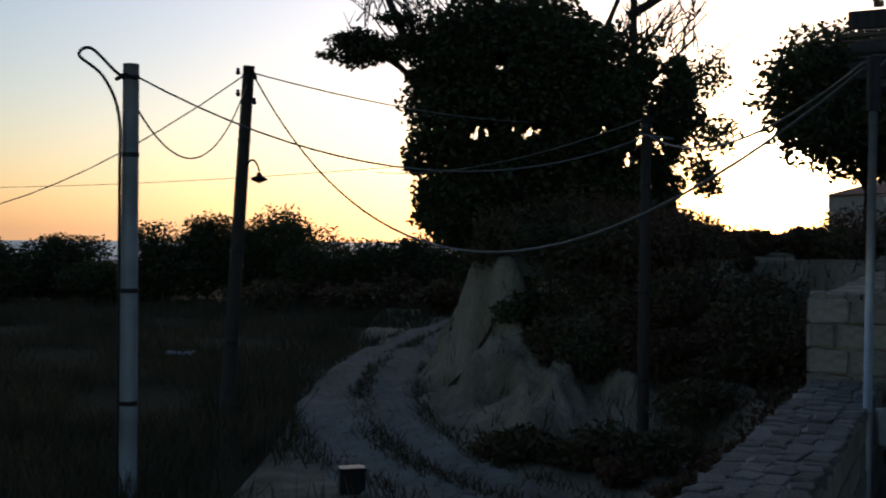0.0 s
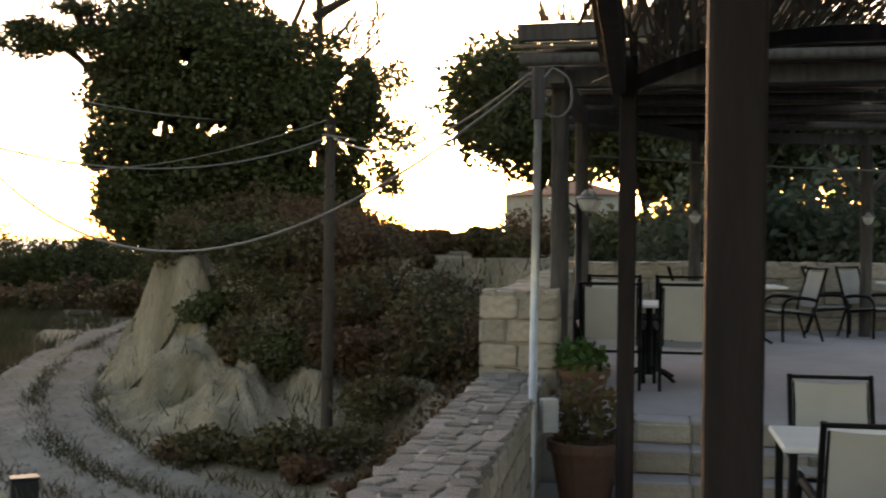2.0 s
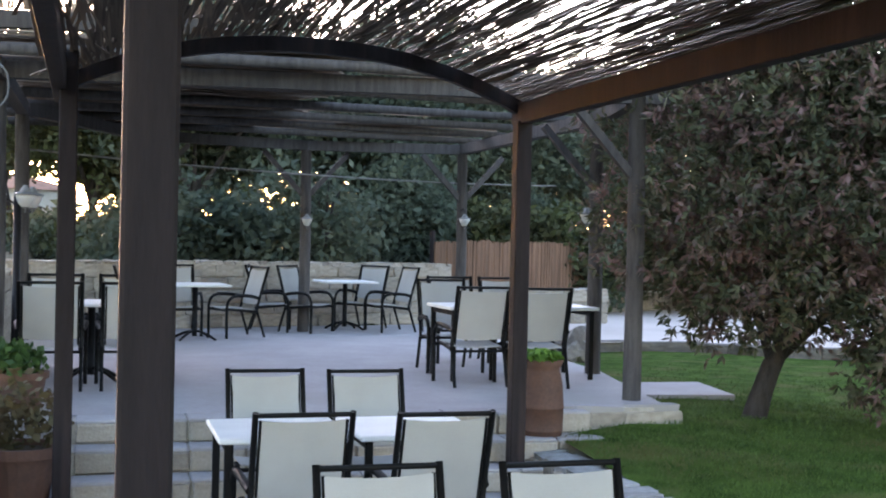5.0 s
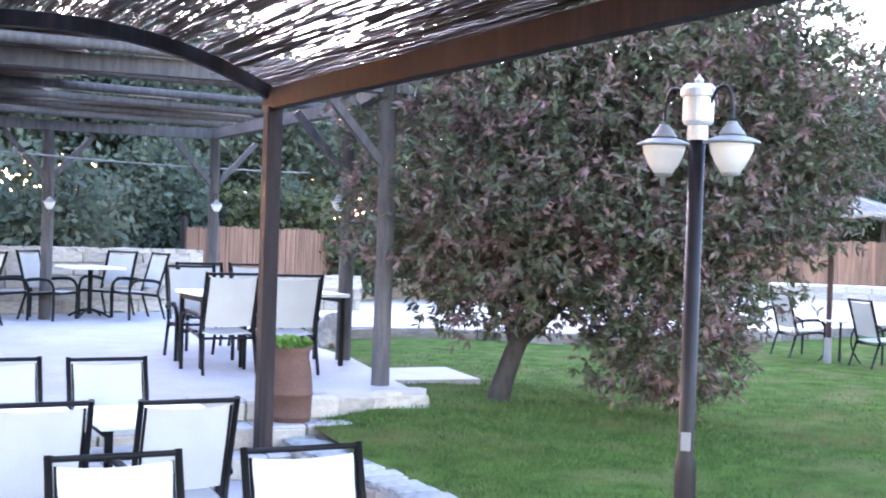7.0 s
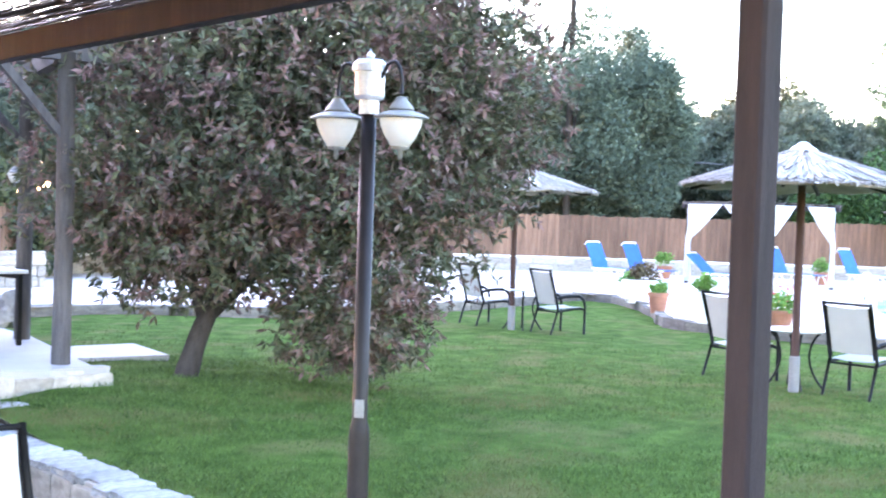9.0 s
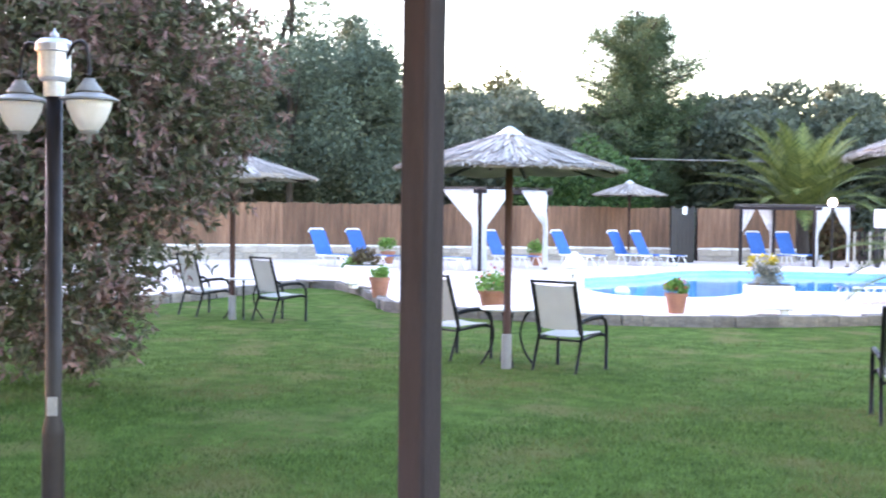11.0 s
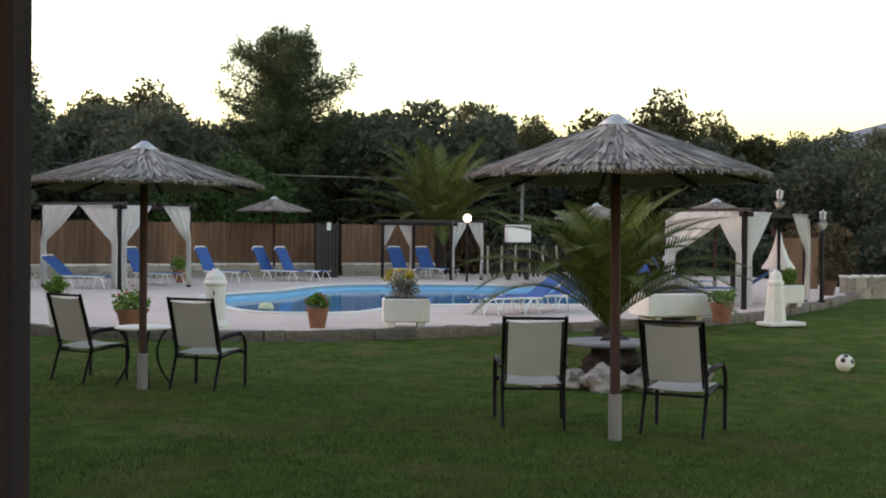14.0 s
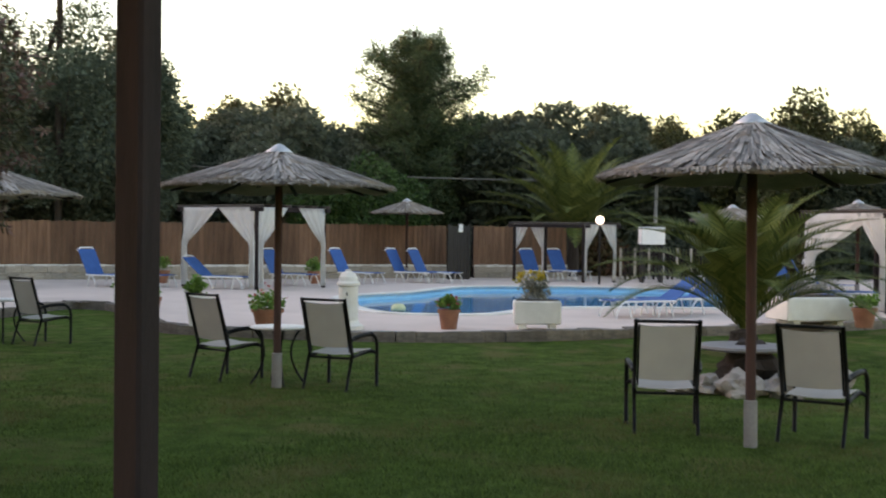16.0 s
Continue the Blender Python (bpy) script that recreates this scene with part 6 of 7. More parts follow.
def panel_mesh(seed, w=1.0, h=1.35):
    rng = random.Random(seed)
    bm = bmesh.new()
    x = 0.0
    while x < w - 1e-4:
        d = min(rng.uniform(0.03, 0.06), w - x)
        y = rng.uniform(-0.012, 0.012)
        t = h + rng.uniform(-0.03, 0.02)
        add_box(bm, (d * 0.94, 0.03, t), (x + d / 2, y, t / 2))
        x += d
    return mesh_of(bm, "reed_panel", M_FENCE)


PANELS = [panel_mesh(k) for k in range(5)]
FENCE = [((13.7, 16.9), (22.0, 19.4)), ((22.0, 19.4), (31.6, 18.2)), ((31.6, 18.2), (35.4, 12.6)), ((35.4, 12.6), (36.8, 8.4)), ((36.8, 8.4), (40.1, 1.2)), ((40.4, 0.3), (41.3, -2.8))]
rng = random.Random(2)
for (a, b) in FENCE:
    a, b = Vector((*a, 0)), Vector((*b, 0))
    L = (b - a).length
    ang = math.degrees(math.atan2(b.y - a.y, b.x - a.x))
    f = thing("reed_fence", "brown vertical reed fence along the garden", "fence", pose(a.x, a.y, 0, 0, 0, ang), group="reed fence")
    n = round(L)
    for k in range(n):
        o = new("panel", rng.choice(PANELS))
        o.parent = f
        o.matrix_local = pose(k * L / n, 0, 0.5 if a.x > 20 else 0.32) @ Matrix.Diagonal((L / n, 1, 1 + rng.uniform(-0.015, 0.015), 1))
    for k in range(0, n + 1, 3):
        bm = bmesh.new()
        add_box(bm, (0.07, 0.07, 1.85), (k * L / n, 0.06, 0.92))
        part("post", bm, M_WOOD, f)
    stone_wall("wall_footing_fence", "low whitened rubble footing under the fence", L, 0.42, 0.3, pose(a.x, a.y, 0.12, 0, 0, ang) @ pose(0, 0, 0), course=0.21, stone=0.5, faces=(1,) if a.x < 30 else (1,), seed=20 + int(a.x), cap=M_WHITESTONE)

gate = thing("gate_pillar", "dark timber gate pillar with a small white sign", "gate", pose(38.9, 0.75, Z_DECK, 0, 0, -65))
bm = bmesh.new()
for k in range(5):
    add_box(bm, (0.11, 0.05, 1.68), (-0.24 + k * 0.12, 0, 0.84))
part("boards", bm, M_DARK, gate)
bm = bmesh.new()
add_box(bm, (0.14, 0.02, 0.24), (0.05, -0.05, 1.62))
part("sign", bm, M_WHITEPL, gate, "small white sign board")
bm = bmesh.new()
for s in (-1, 1):
    add_box(bm, (0.09, 0.09, 1.75), (s * 0.34, 0, 0.87))
part("posts", bm, M_DARK, gate)

# picket fence and meter cabinet beyond the second gazebo
pk = thing("picket_fence", "dark wooden picket fence beyond the gazebo", "fence", pose(39.2, -4.4, Z_DECK, 0, 0, -75))
for k in range(18):
    bm = bmesh.new()
    add_box(bm, (0.07, 0.025, 1.0), (k * 0.16, 0, 0.55))
    part("picket", bm, M_WOOD if k % 3 else M_PLASTER, pk)
for z in (0.25, 0.85):
    bm = bmesh.new()
    add_box(bm, (2.9, 0.04, 0.07), (1.4, 0.03, z))
    part("rail", bm, M_WOOD, pk)
mc = thing("utility_cabinet", "white box cabinet on a dark stand", "cabinet", pose(38.3, -5.25, Z_DECK, 0, 0, -80))
bm = bmesh.new()
add_box(bm, (0.75, 0.4, 0.55), (0, 0, 1.45), bevel=0.02)
part("body", bm, M_WHITEPL, mc)
for sx in (-0.3, 0.3):
    bm = bmesh.new()
    add_box(bm, (0.07, 0.3, 1.2), (sx, 0, 0.6))
    part("leg", bm, M_DARK, mc)
gl = thing("globe_lamp", "glowing white globe lamp by the gazebo", "lamp", pose(36.6, -3.5, Z_DECK))
bm = bmesh.new()
add_lathe(bm, [(0, 0), (0.035, 0), (0.035, 1.8), (0, 1.8)], 10)
part("post", bm, M_BROWNMETAL, gl)
bm = bmesh.new()
bmesh.ops.create_uvsphere(bm, u_segments=18, v_segments=12, radius=0.13, matrix=Matrix.Translation((0, 0, 1.9)))
part("globe", bm, emitter("warm_globe", (1.0, 0.9, 0.75), 0.35), gl, "lit opal globe", smooth=True)

# ---- curtained gazebos ----


def curtain_mesh(bm, a, b, top, seed, tie=0.45, side=1, low=0.05):
    """A sheet hung from a to b at the height top, gathered towards one end at tie height and hanging down there."""
    rng = random.Random(seed)
    a, b = Vector(a), Vector(b)
    w = (b - a).length
    d = (b - a) / w
    nrm = Vector((-d.y, d.x, 0))
    nx, nz = 26, 16
    rows = []
    for j in range(nz + 1):
        t = j / nz
        z = top + (low - top) * t
        k = min(t / tie, 1.0)
        span = w * ((1 - k) ** 0.85 * 0.88 + 0.12) if k < 1 else w * (0.12 + 0.06 * (t - tie))
        row = []
        for i in range(nx + 1):
            s = i / nx
            x = s * span
            y = 0.03 * math.sin(s * 21 + seed) * (0.4 + k) + 0.01 * math.sin(s * 50 + t * 4)
            row.append(bm.verts.new(a + d * x + nrm * y + Vector((0, 0, z - a.z + (0.1 * w * (s ** 1.2) * 0 if side else 0)))))
        rows.append(row)
    for r0, r1 in zip(rows, rows[1:]):
        for i in range(nx):
            bm.faces.new((r0[i], r0[i + 1], r1[i + 1], r1[i]))
    bmesh.ops.solidify(bm, geom=list(bm.faces), thickness=0.006)


def gazebo(label, A, B, C, h, curtains, seed):
    """Corner posts A, B, C and the fourth; curtains: list of (corner, towards corner, share)."""
    A, B, C = (Vector((*q, 0)) for q in (A, B, C))
    D = A + C - B
    P = {"A": A, "B": B, "C": C, "D": D}
    g = thing("gazebo", label, "gazebo", pose(0, 0, Z_DECK), group="curtained gazebos")
    for q in P.values():
        bm = bmesh.new()
        add_box(bm, (0.1, 0.1, h), (q.x, q.y, h / 2), bevel=0.008)
        part("post", bm, M_WOOD, g)
    for a, b in ("AB", "BC", "CD", "DA"):
        bm = bmesh.new()
        e = (P[b] - P[a]).normalized() * 0.2
        add_bar(bm, P[a] - e + Vector((0, 0, h)), P[b] + e + Vector((0, 0, h)), 0.08, 0.1)
        part("beam", bm, M_WOOD, g)
    for k in range(6):
        bm = bmesh.new()
        t = k / 5
        add_bar(bm, A.lerp(D, t) + (A - B) * 0.08 + Vector((0, 0, h + 0.09)), B.lerp(C, t) + (B - A) * 0.08 + Vector((0, 0, h + 0.09)), 0.05, 0.06)
        part("slat", bm, M_GREYWOOD, g)
    bm = bmesh.new()
    fz = Vector((0, 0, h + 0.13))
    vs = [bm.verts.new(q + fz) for q in (A, B, C, D)]
    bm.faces.new(vs)
    bmesh.ops.solidify(bm, geom=list(bm.faces), thickness=0.01)
    part("roof_cloth", bm, M_CURTAIN, g)
    for i, (a, b, share) in enumerate(curtains):
        bm = bmesh.new()
        mid = (A + C) / 2
        side = (P[b] - P[a]).normalized().cross(Vector((0, 0, 1)))
        side *= 0.075 if side.dot(P[a] - mid) > 0 else -0.075
        hang = side + Vector((0, 0, h + 0.055))
        curtain_mesh(bm, P[a] + hang, P[a].lerp(P[b], share) + hang, h + 0.055, seed + i)
        part("curtain", bm, M_CURTAIN, g, "tied white curtain", smooth=True)
    return g


gazebo("dark timber gazebo with tied white curtains", (32.05, 7.8), (30.5, 5.57), (32.25, 4.14), 2.02, [("A", "B", 0.5), ("B", "A", 0.5), ("B", "C", 0.42), ("C", "B", 0.42)], 1)
gazebo("timber gazebo with white curtains across the pool", (38.0, -1.0), (37.6, -3.1), (38.05, -4.08), 1.72, [("B", "C", 0.5), ("C", "B", 0.5), ("A", "D", 0.5), ("D", "A", 0.5)], 7)
gazebo("white-curtained timber gazebo near the lawn", (26.0, -6.9), (24.2, -8.0), (27.0, -10.3), 1.92, [("A", "B", 0.9), ("B", "A", 0.35), ("C", "B", 0.3), ("B", "C", 0.35), ("D", "C", 0.4)], 12)

# ---- sun loungers ----


def make_lounger(name, label, back):
    l = thing(name, label, "sun lounger", group="blue sun loungers")
    for s in (-1, 1):
        bm = bmesh.new()
        add_tube(bm, [(s * 0.3, 0.0, 0.3), (s * 0.3, 1.25, 0.3)], 0.018, 6)
        part("side_rail", bm, M_WHITEPL, l)
        for y in (0.12, 1.0):
            bm = bmesh.new()
            add_tube(bm, [(s * 0.3, y - 0.12, 0.0)] + bez((s * 0.3, y - 0.1, 0.1), (s * 0.3, y, 0.34), (s * 0.3, y + 0.12, 0.28), 4) + [(s * 0.3, y + 0.2, 0.0)], 0.016, 6)
            part("leg", bm, M_WHITEPL, l)
    bm = bmesh.new()
    add_box(bm, (0.56, 1.22, 0.022), (0, 0.62, 0.31), bevel=0.006)
    part("seat", bm, M_BLUE, l)
    a = math.radians(back)
    bm = bmesh.new()
    c = Vector((0, 1.24 + 0.36 * math.cos(a), 0.31 + 0.36 * math.sin(a)))
    add_box(bm, (0.56, 0.74, 0.022), c, Matrix.Rotation(a, 3, 'X'), bevel=0.006)
    part("backrest", bm, M_BLUE, l)
    bm = bmesh.new()
    tip = Vector((0, 1.24 + 0.75 * math.cos(a), 0.31 + 0.75 * math.sin(a)))
    add_tube(bm, [tip + Vector((-0.29, 0, -0.06)), tip + Vector((-0.2, 0, 0.02)), tip + Vector((0.2, 0, 0.02)), tip + Vector((0.29, 0, -0.06))], 0.02, 6)
    part("head_bar", bm, M_WHITEPL, l)
    return l


up = make_lounger("sun_lounger", "blue sling sun lounger with raised back", 62)
low = make_lounger("low_sun_lounger", "blue sling sun lounger with low back by pool", 33)
half = make_lounger("sun_lounger", "blue sling sun lounger with half-raised back", 40)
for x, y, d in ((31.25, 8.0, -30), (33.05, 4.55, -30), (34.85, 2.9, -30), (35.85, 1.35, -30), (35.95, 0.7, -30), (38.2, -2.3, -55), (38.6, -3.2, -55), (26.5, -8.6, -5), (25.6, -7.6, 15), (30.2, -9.2, -15)):
    copy_thing(up, pose(x, y, Z_DECK, 0, 0, d))
up.matrix_world = pose(30.85, 8.9, Z_DECK, 0, 0, -30)
half.matrix_world = pose(30.84, 5.84, Z_DECK, 0, 0, -20)
low.matrix_world = pose(22.25, -2.4, Z_DECK, 0, 0, 205)
for x, y, d in ((23.15, -3.15, 210), (27.3, -7.7, 150)):
    copy_thing(low, pose(x, y, Z_DECK, 0, 0, d))

# ---- pots and planters ----


def flower_pot(x, y, z, r, h, label, leaf, seed, spread=1.3, up_k=0.9, material=M_TERRA, flowers=None):
    p = thing("flower_pot", label, "flower pot", pose(x, y, z), group="flower pots")
    bm = bmesh.new()
    add_lathe(bm, [(0, 0), (r * 0.7, 0), (r * 0.95, h * 0.82), (r * 1.05, h * 0.83), (r * 1.07, h), (r * 0.93, h), (r * 0.9, h * 0.9), (0, h * 0.88)], 22)
    jar = part("pot", bm, material, p, smooth=False)
    bm = bmesh.new()
    add_lathe(bm, [(0, h * 0.9), (r * 0.9, h * 0.9)], 16)
    part("soil", bm, M_SOIL, jar)
    leaf_cloud("foliage", lumpy((0, 0, h + r * up_k * 0.6), (r * spread, r * spread, r * up_k), 7, seed, 0.6, (0.4, 0.6)), 420, 0.07, leaf, p, seed, aspect=0.7, shell=0.2)
    if flowers:
        leaf_cloud("blossom", lumpy((0, 0, h + r * up_k * 0.8), (r * spread, r * spread, r * up_k), 5, seed + 3, 0.7, (0.4, 0.6)), 40, 0.05, flowers, p, seed + 1, aspect=0.9, shell=0.8)
    return p


def trough(x, y, z, w, d, h, deg, label, leaf, seed, flowers=None, tall=0.25):
    p = thing("planter_trough", label, "planter", pose(x, y, z, 0, 0, deg), group="white planters")
    bm = bmesh.new()
    add_box(bm, (w, d, h), (0, 0, h / 2 + 0.08), bevel=0.02)
    part("trough", bm, M_WHITESTONE, p)
    for s in (-1, 1):
        bm = bmesh.new()
        add_box(bm, (0.12, d * 0.8, 0.09), (s * w * 0.32, 0, 0.045), bevel=0.01)
        part("foot", bm, M_WHITESTONE, p)
    bm = bmesh.new()
    add_box(bm, (w * 0.9, d * 0.85, 0.02), (0, 0, h + 0.082))
    part("soil", bm, M_SOIL, p)
    leaf_cloud("foliage", lumpy((0, 0, h + 0.15 + tall * 0.3), (w * 0.5, d * 0.5, tall), 9, seed, 0.7, (0.3, 0.5)), 700, 0.07, leaf, p, seed, aspect=0.5, shell=0.2)
    if flowers:
        leaf_cloud("blossom", lumpy((-w * 0.1, 0, h + 0.2 + tall), (w * 0.4, d * 0.4, tall * 0.6), 6, seed + 2, 0.8, (0.3, 0.5)), 120, 0.06, flowers, p, seed + 5, aspect=0.8, shell=0.3)


flower_pot(19.15, 0.36, Z_DECK, 0.17, 0.31, "terracotta pot with leafy green plant on deck", L_POTTED, 1, flowers=L_RED)
flower_pot(20.9, 5.55, Z_DECK - 0.02, 0.18, 0.36, "terracotta pot on the deck's edge", L_POTTED, 2, 1.1)
flower_pot(18.85, 3.15, Z_DECK, 0.24, 0.3, "wide pot with bushy green plant on deck", L_POTTED, 3, 1.45, 1.0, flowers=L_RED)
flower_pot(19.15, 4.3, Z_DECK, 0.2, 0.5, "tall pot with bright green plant", L_POTTED, 4, 1.2, 1.0, M_WHITESTONE)
flower_pot(20.7, -6.5, Z_DECK, 0.2, 0.33, "terracotta pot with yellowish plant", L_POTTED, 5, 1.2, 0.9)
flower_pot(30.0, -12.0, Z_DECK, 0.22, 0.36, "brown clay jar with dry plant", L_SHRUB, 6, 1.5, 1.8, M_BROWNPOT)
flower_pot(24.2, 7.0, Z_DECK, 0.2, 0.3, "pot of green plants by the loungers", L_POTTED, 7, 1.5, 1.0)
flower_pot(33.6, 8.8, Z_DECK, 0.2, 0.35, "leafy pot near the curtained gazebo", L_POTTED, 8, 2.0, 1.6)
flower_pot(34.6, 4.7, Z_DECK, 0.2, 0.35, "leafy pot near the reed fence", L_POTTED, 9, 1.6, 1.4)
trough(19.45, -1.02, Z_DECK, 0.74, 0.4, 0.37, -88, "white stone trough with grey and yellow flowers", L_GREY, 11, L_YELLOW, 0.24)
trough(23.0, 6.4, Z_DECK, 0.8, 0.4, 0.36, -60, "white stone trough with bushy geraniums", L_SHRUB, 12)
trough(21.3, -5.75, Z_DECK, 1.25, 0.8, 0.4, -75, "broad white planter with grey plants", L_GREY, 13)
trough(25.2, -9.25, Z_DECK, 0.6, 0.4, 0.38, -70, "white stone trough with green plant", L_POTTED, 14)
# terrace pots
q = uv(-0.52, 9.0)
flower_pot(q.x, q.y, Z_LOW, 0.26, 0.42, "large brown clay pot with dull shrub beside the steps", L_SHRUB, 15, 1.35, 1.3, M_BROWNPOT)
q = uv(-0.58, 10.15)
flower_pot(q.x, q.y, Z_UP, 0.2, 0.3, "brown clay pot with dull leafy plant beside the pillar", L_HEDGE, 16, 1.5, 0.8, M_BROWNPOT)
vase = thing("tall_vase", "tall brown clay jar with a green plant", "vase", pose(6.93, 7.25, -0.03))
bm = bmesh.new()
add_lathe(bm, [(0, 0), (0.13, 0), (0.155, 0.1), (0.17, 0.2), (0.176, 0.205), (0.172, 0.215), (0.178, 0.38), (0.186, 0.385), (0.18, 0.4), (0.165, 0.58), (0.145, 0.68), (0.15, 0.72), (0.175, 0.77), (0.16, 0.78), (0.13, 0.7), (0, 0.69)], 26)
part("jar", bm, M_BROWNPOT, vase, smooth=True)
leaf_cloud("foliage", lumpy((0, 0, 0.8), (0.2, 0.2, 0.07), 6, 5, 0.6, (0.4, 0.6)), 600, 0.06, L_POTTED, vase, 6, aspect=0.8, shell=0.2)


def bollard(x, y, z, h, label, deg=0):
    b = thing("stone_bollard", label, "bollard", pose(x, y, z, 0, 0, deg))
    bm = bmesh.new()
    add_lathe(bm, [(0, 0), (0.24, 0), (0.24, 0.06), (0.19, 0.09), (0.155, 0.14), (0.15, h * 0.72), (0.18, h * 0.74), (0.18, h * 0.78), (0.15, h * 0.81), (0.14, h * 0.88), (0.09, h * 0.95), (0.05, h * 0.97), (0.045, h), (0, h)], 20)
    part("body", bm, M_WHITESTONE, b, smooth=False)
    bm = bmesh.new()
    add_tube(bm, [(-0.15, 0, h * 0.62), (-0.2, 0, h * 0.62), (-0.2, 0, h * 0.57)], 0.012, 6)
    part("tap", bm, M_DARK, b)


bollard(18.85, 1.9, Z_DECK, 0.92, "white stone fountain post with a tap")
ob = thing("stone_marker", "white tapered stone post on a flat plinth", "post", pose(21.6, -7.75, 0.03, 0, 0, 20))
bm = bmesh.new()
add_lathe(bm, [(0, 0.05), (0.2, 0.05), (0.135, 0.72), (0.15, 0.74), (0.15, 0.79), (0.12, 0.82), (0.1, 0.93), (0.04, 1.0), (0, 1.01)], 8)
part("shaft", bm, M_WHITESTONE, ob)
bm = bmesh.new()
add_box(bm, (0.42, 0.8, 0.07), (0, -0.14, 0.03), bevel=0.015)
part("plinth", bm, M_WHITESTONE, ob)

# ---- rock table, ball and small things on the lawn ----


def rock(name, label, x, y, z, s, material, seed, category="rock"):
    bm = bmesh.new()
    bmesh.ops.create_icosphere(bm, subdivisions=3, radius=1)
    for v in bm.verts:
        n = noise.noise(v.co * 1.4 + Vector((seed * 3.1, seed, 0))) * 0.6 + noise.noise(v.co * 3.5 + Vector((seed, 0, 0))) * 0.3 + noise.noise(v.co * 9 + Vector((0, seed, 0))) * 0.1
        v.co = v.co * (1 + n)
        v.co = Vector((v.co.x * s[0], v.co.y * s[1], max(v.co.z, -0.6) * s[2]))
    o = part(name, bm, material)
    o.matrix_world = pose(x, y, z)
    return tagged(o, label, category)


rock("rock", "big dark porous rock under a slab", 13.3, -3.1, 0.17, (0.3, 0.34, 0.3), M_DARKROCK, 1)
for k, (x, y, s) in enumerate(((12.95, -2.55, 0.17), (12.75, -2.85, 0.2), (12.75, -3.3, 0.19), (13.0, -3.65, 0.2), (13.1, -2.35, 0.14), (13.3, -3.9, 0.2))):
    rock("rock", "pale rough rock on the lawn", x, y, s * 0.5, (s * 1.0, s * 1.1, s * 0.8), M_ROCK, 4 + k)
slab = thing("stone_table", "pale round stone slab resting on dark rock", "table", pose(13.3, -3.0, 0.45))
bm = bmesh.new()
add_lathe(bm, [(0, 0), (0.47, 0.0), (0.49, 0.02), (0.48, 0.045), (0, 0.05)], 26)
part("tabletop", bm, M_SLAB, slab)
bl = thing("football", "pale leather football on the lawn", "ball", pose(14.6, -6.2, 0.11))
bm = bmesh.new()
bmesh.ops.create_icosphere(bm, subdivisions=3, radius=0.11)
part("shell", bm, M_BALL, bl, smooth=True)
for k in range(4):
    bm = bmesh.new()
    d = Vector((-0.9 + 0.2 * k, (-0.6, 0.5, 0.1, -0.3)[k], (0.3, 0.4, 0.9, -0.3)[k])).normalized()
    add_lathe(bm, [(0, 0.004), (0.035, 0.0), (0.03, -0.006)], 5)
    bmesh.ops.transform(bm, matrix=Matrix.Translation(d * 0.108) @ d.to_track_quat('Z', 'Y').to_matrix().to_4x4(), verts=bm.verts)
    part("patch", bm, M_DARK, bl)
# flat slabs at the end of the upper terrace
sl = thing("stone_landing", "pale flat stone slab on the lawn by terrace", "slab", kind="structure")
bm = bmesh.new()
for pts in ([(9.25, 8.3), (10.15, 7.75), (10.75, 8.7), (9.7, 9.2)],):
    vs = [bm.verts.new((x, y, 0.19)) for x, y in pts]
    f = bm.faces.new(vs)
    r = bmesh.ops.extrude_face_region(bm, geom=[f])
    for g in r["geom"]:
        if isinstance(g, bmesh.types.BMVert):
            g.co.z = 0.02
bmesh.ops.recalc_face_normals(bm, faces=bm.faces)
part("slab", bm, M_PAVE, sl)
# small stone cube at the terrace foot and a box beside the track
rock("rock", "pale boulder on the upper terrace", 11.1, 10.9, 0.35, (0.2, 0.2, 0.26), M_ROCK, 14)
bx = thing("meter_box", "dark metal box beside the gravel track", "box", pose(-1.1, 13.9, -1.38, 0, 0, 12))
bm = bmesh.new()
add_box(bm, (0.28, 0.2, 0.42), (0, 0, 0.21), bevel=0.015)
part("body", bm, M_DARK, bx)
bm = bmesh.new()
add_box(bm, (0.3, 0.22, 0.03), (0, 0, 0.43), bevel=0.008)
part("lid", bm, M_DARK, bx)
tp = thing("plastic_tarpaulin", "small pale blue plastic sheet lying in grass", "tarpaulin", pose(-6.3, 27.5, -1.2))
bm = bmesh.new()
rr = random.Random(3)
g = [[bm.verts.new((i * 0.13, j * 0.16, 0.06 + rr.uniform(0, 0.12))) for i in range(6)] for j in range(4)]
for j in range(3):
    for i in range(5):
        bm.faces.new((g[j][i], g[j][i + 1], g[j + 1][i + 1], g[j + 1][i]))
bmesh.ops.solidify(bm, geom=list(bm.faces), thickness=0.004)
part("sheet", bm, mat("pale_blue_plastic", (0.25, 0.34, 0.45), (0.2, 0.27, 0.36), 0.4, 4, 30, 0.05), tp)

# pool float and diving board at the pool
fl = thing("pool_float", "small yellowish float on the pool", "float", pose(25.1, 1.6, 0.07))
bm = bmesh.new()
add_lathe(bm, [(0, 0.12), (0.1, 0.1), (0.16, 0.03), (0.15, -0.03), (0, -0.05)], 14)
part("body", bm, mat("pale_yellow_plastic", (0.6, 0.62, 0.35), (0.5, 0.5, 0.3), 0.4, 4, 40, 0.03), fl, smooth=True)

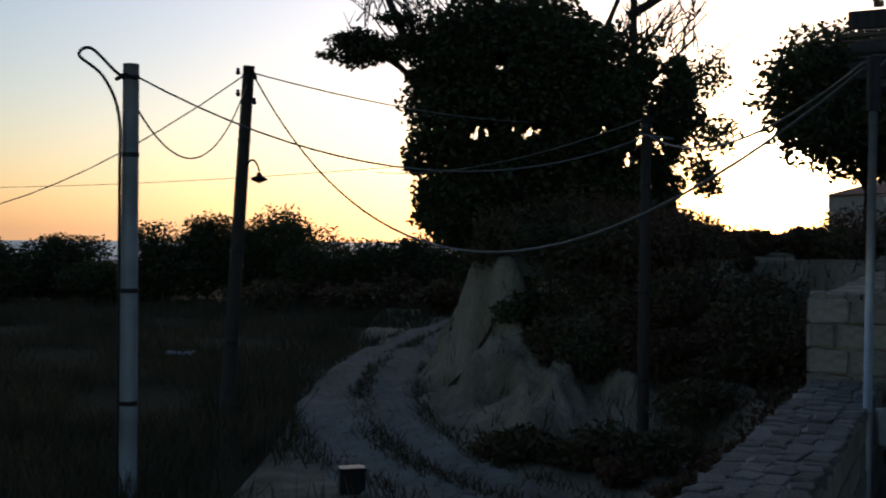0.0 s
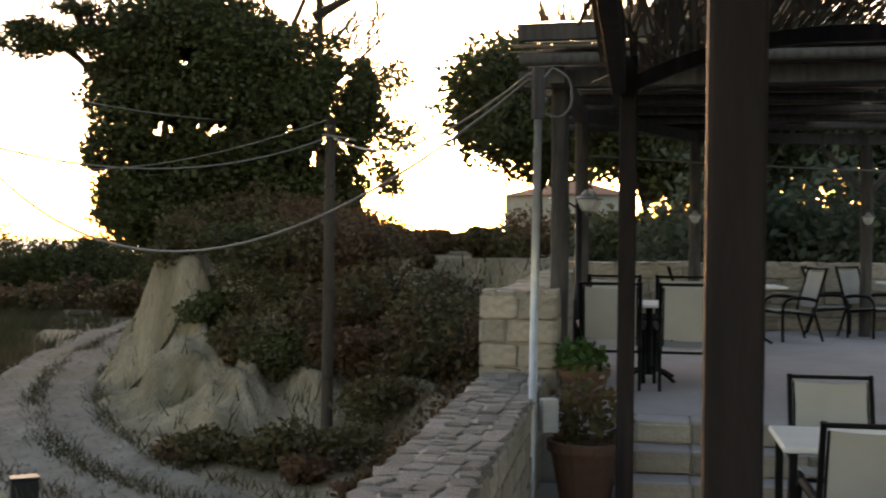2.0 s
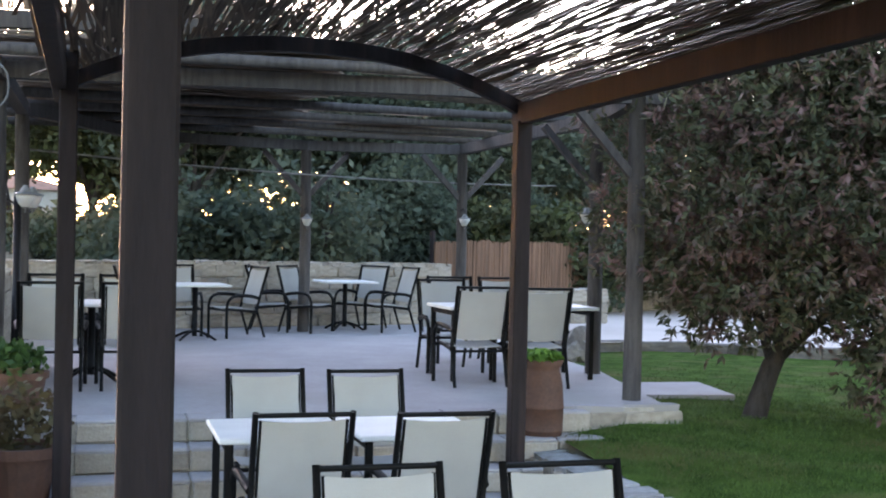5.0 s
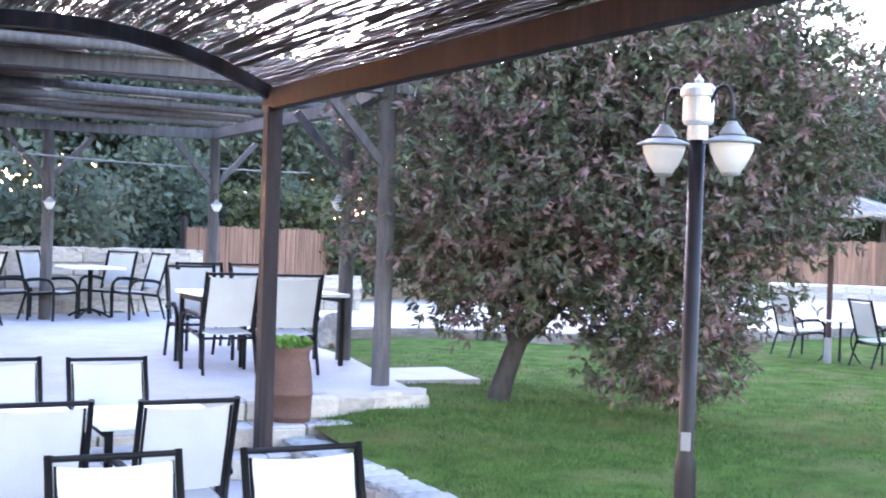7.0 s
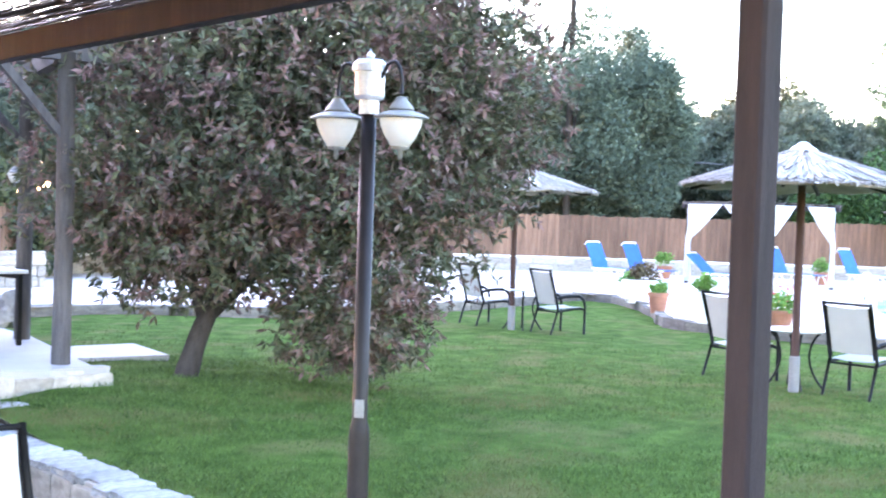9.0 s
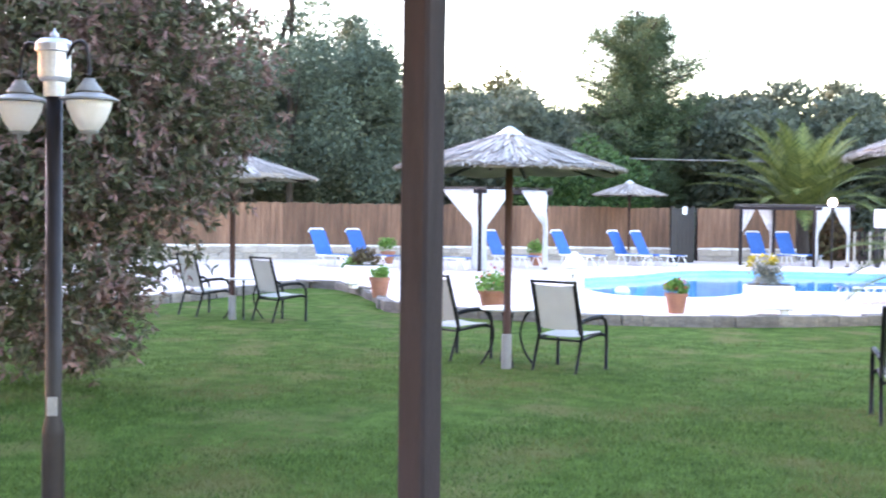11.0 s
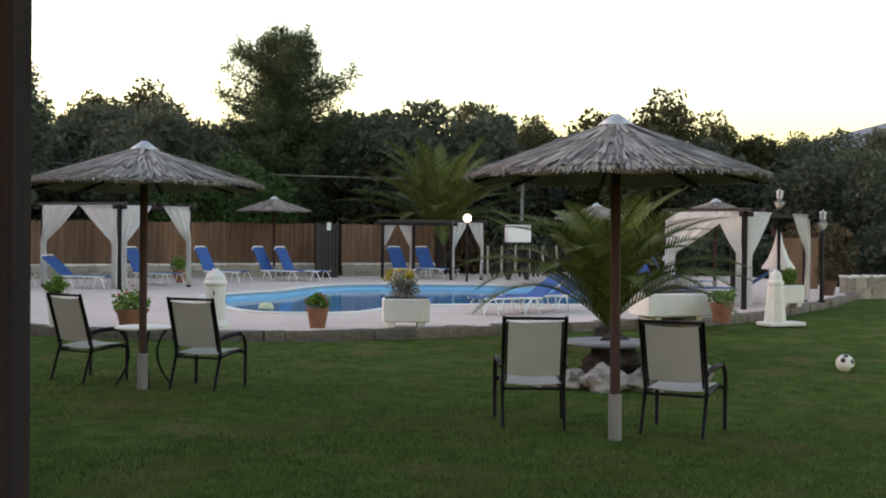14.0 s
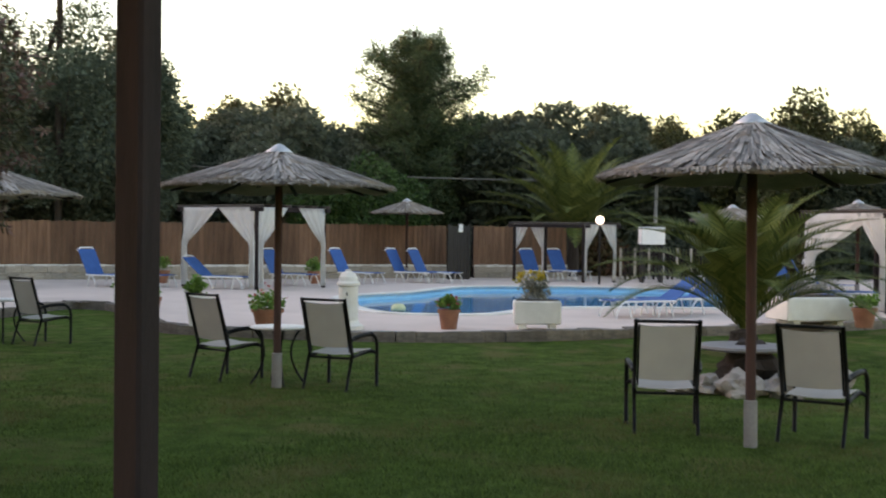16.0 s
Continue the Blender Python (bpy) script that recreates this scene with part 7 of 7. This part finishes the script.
cv = thing("folded_canopy", "white cloth hung in a peaked cone", "canopy", pose(28.2, -10.1, Z_DECK))
bm = bmesh.new()
add_tube(bm, [(0, 0, 0), (0, 0, 1.75)], 0.025, 8)
part("pole", bm, M_BROWNMETAL, cv)
bm = bmesh.new()
add_lathe(bm, [(0.02, 1.7), (0.1, 1.3), (0.22, 0.95), (0.36, 0.72), (0.33, 0.7)], 18)
for v in bm.verts:
    a = math.atan2(v.co.y, v.co.x)
    v.co.x *= 1 + 0.12 * math.sin(a * 6)
    v.co.y *= 1 + 0.12 * math.sin(a * 6)
part("cloth", bm, M_CURTAIN, cv, smooth=True)

# ---- distant house, wall and hill ----
hs = thing("house", "pale plastered house among the trees", "house", pose(20.8, 57, 0.5, 0, 0, 15))
bm = bmesh.new()
add_box(bm, (3.2, 6, 3.0), (0, 0, 1.5))
part("wall", bm, M_PLASTER, hs)
bm = bmesh.new()
v = [bm.verts.new(p) for p in ((-1.8, -3.2, 3.0), (1.8, -3.2, 3.0), (1.8, 3.2, 3.0), (-1.8, 3.2, 3.0), (-0.3, -1.5, 3.7), (0.3, 1.5, 3.7))]
for f in ((0, 1, 5, 4), (1, 2, 5), (2, 3, 4, 5), (3, 0, 4), (3, 2, 1, 0)):
    bm.faces.new([v[i] for i in f])
part("roof", bm, M_ROOF, hs)
for x in (-0.8, 0.8):
    bm = bmesh.new()
    add_box(bm, (0.9, 0.08, 1.1), (x, -3.0, 1.7))
    part("window", bm, M_DARK, hs)
h2 = thing("house", "low house with yellow tiled roof at the wood's edge", "house", pose(62, -26.5, 0.5, 0, 0, 75))
bm = bmesh.new()
add_box(bm, (9, 6, 3.6), (0, 0, 1.8))
part("wall", bm, M_PLASTER, h2)
bm = bmesh.new()
v = [bm.verts.new(p) for p in ((-4.8, -3.3, 3.6), (4.8, -3.3, 3.6), (4.8, 3.3, 3.6), (-4.8, 3.3, 3.6), (-3.2, 0, 5.2), (3.2, 0, 5.2))]
for f in ((0, 1, 5, 4), (1, 2, 5), (2, 3, 4, 5), (3, 0, 4), (3, 2, 1, 0)):
    bm.faces.new([v[i] for i in f])
part("roof", bm, M_ROOF, h2)
stone_wall("wall_east", "pale rubble wall with clear joints at lawn's end", 4.5, 0.62, 0.35, pose(31.3, -12.9, -0.05, 0, 0, -75), course=0.25, stone=0.4, faces=(1,), seed=31, cap=M_WHITESTONE)
bm = bmesh.new()
add_box(bm, (1.1, 0.04, 1.35), (0, 0, 0.75))
bs = part("bamboo_screen", bm, M_FENCE)
bs.matrix_world = pose(31.6, -11.9, Z_DECK, 0, 0, -70)
tagged(bs, "brown bamboo screen by the rubble wall", "screen")

# no haze in the air: the hill's material carries the blue veil
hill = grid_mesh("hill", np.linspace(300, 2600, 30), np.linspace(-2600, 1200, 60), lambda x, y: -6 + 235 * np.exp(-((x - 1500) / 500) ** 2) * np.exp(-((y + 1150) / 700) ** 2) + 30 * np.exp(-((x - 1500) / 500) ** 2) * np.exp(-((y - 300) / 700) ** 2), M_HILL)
tagged(hill, "distant hill tinted blue for haze", "hill", kind="structure")
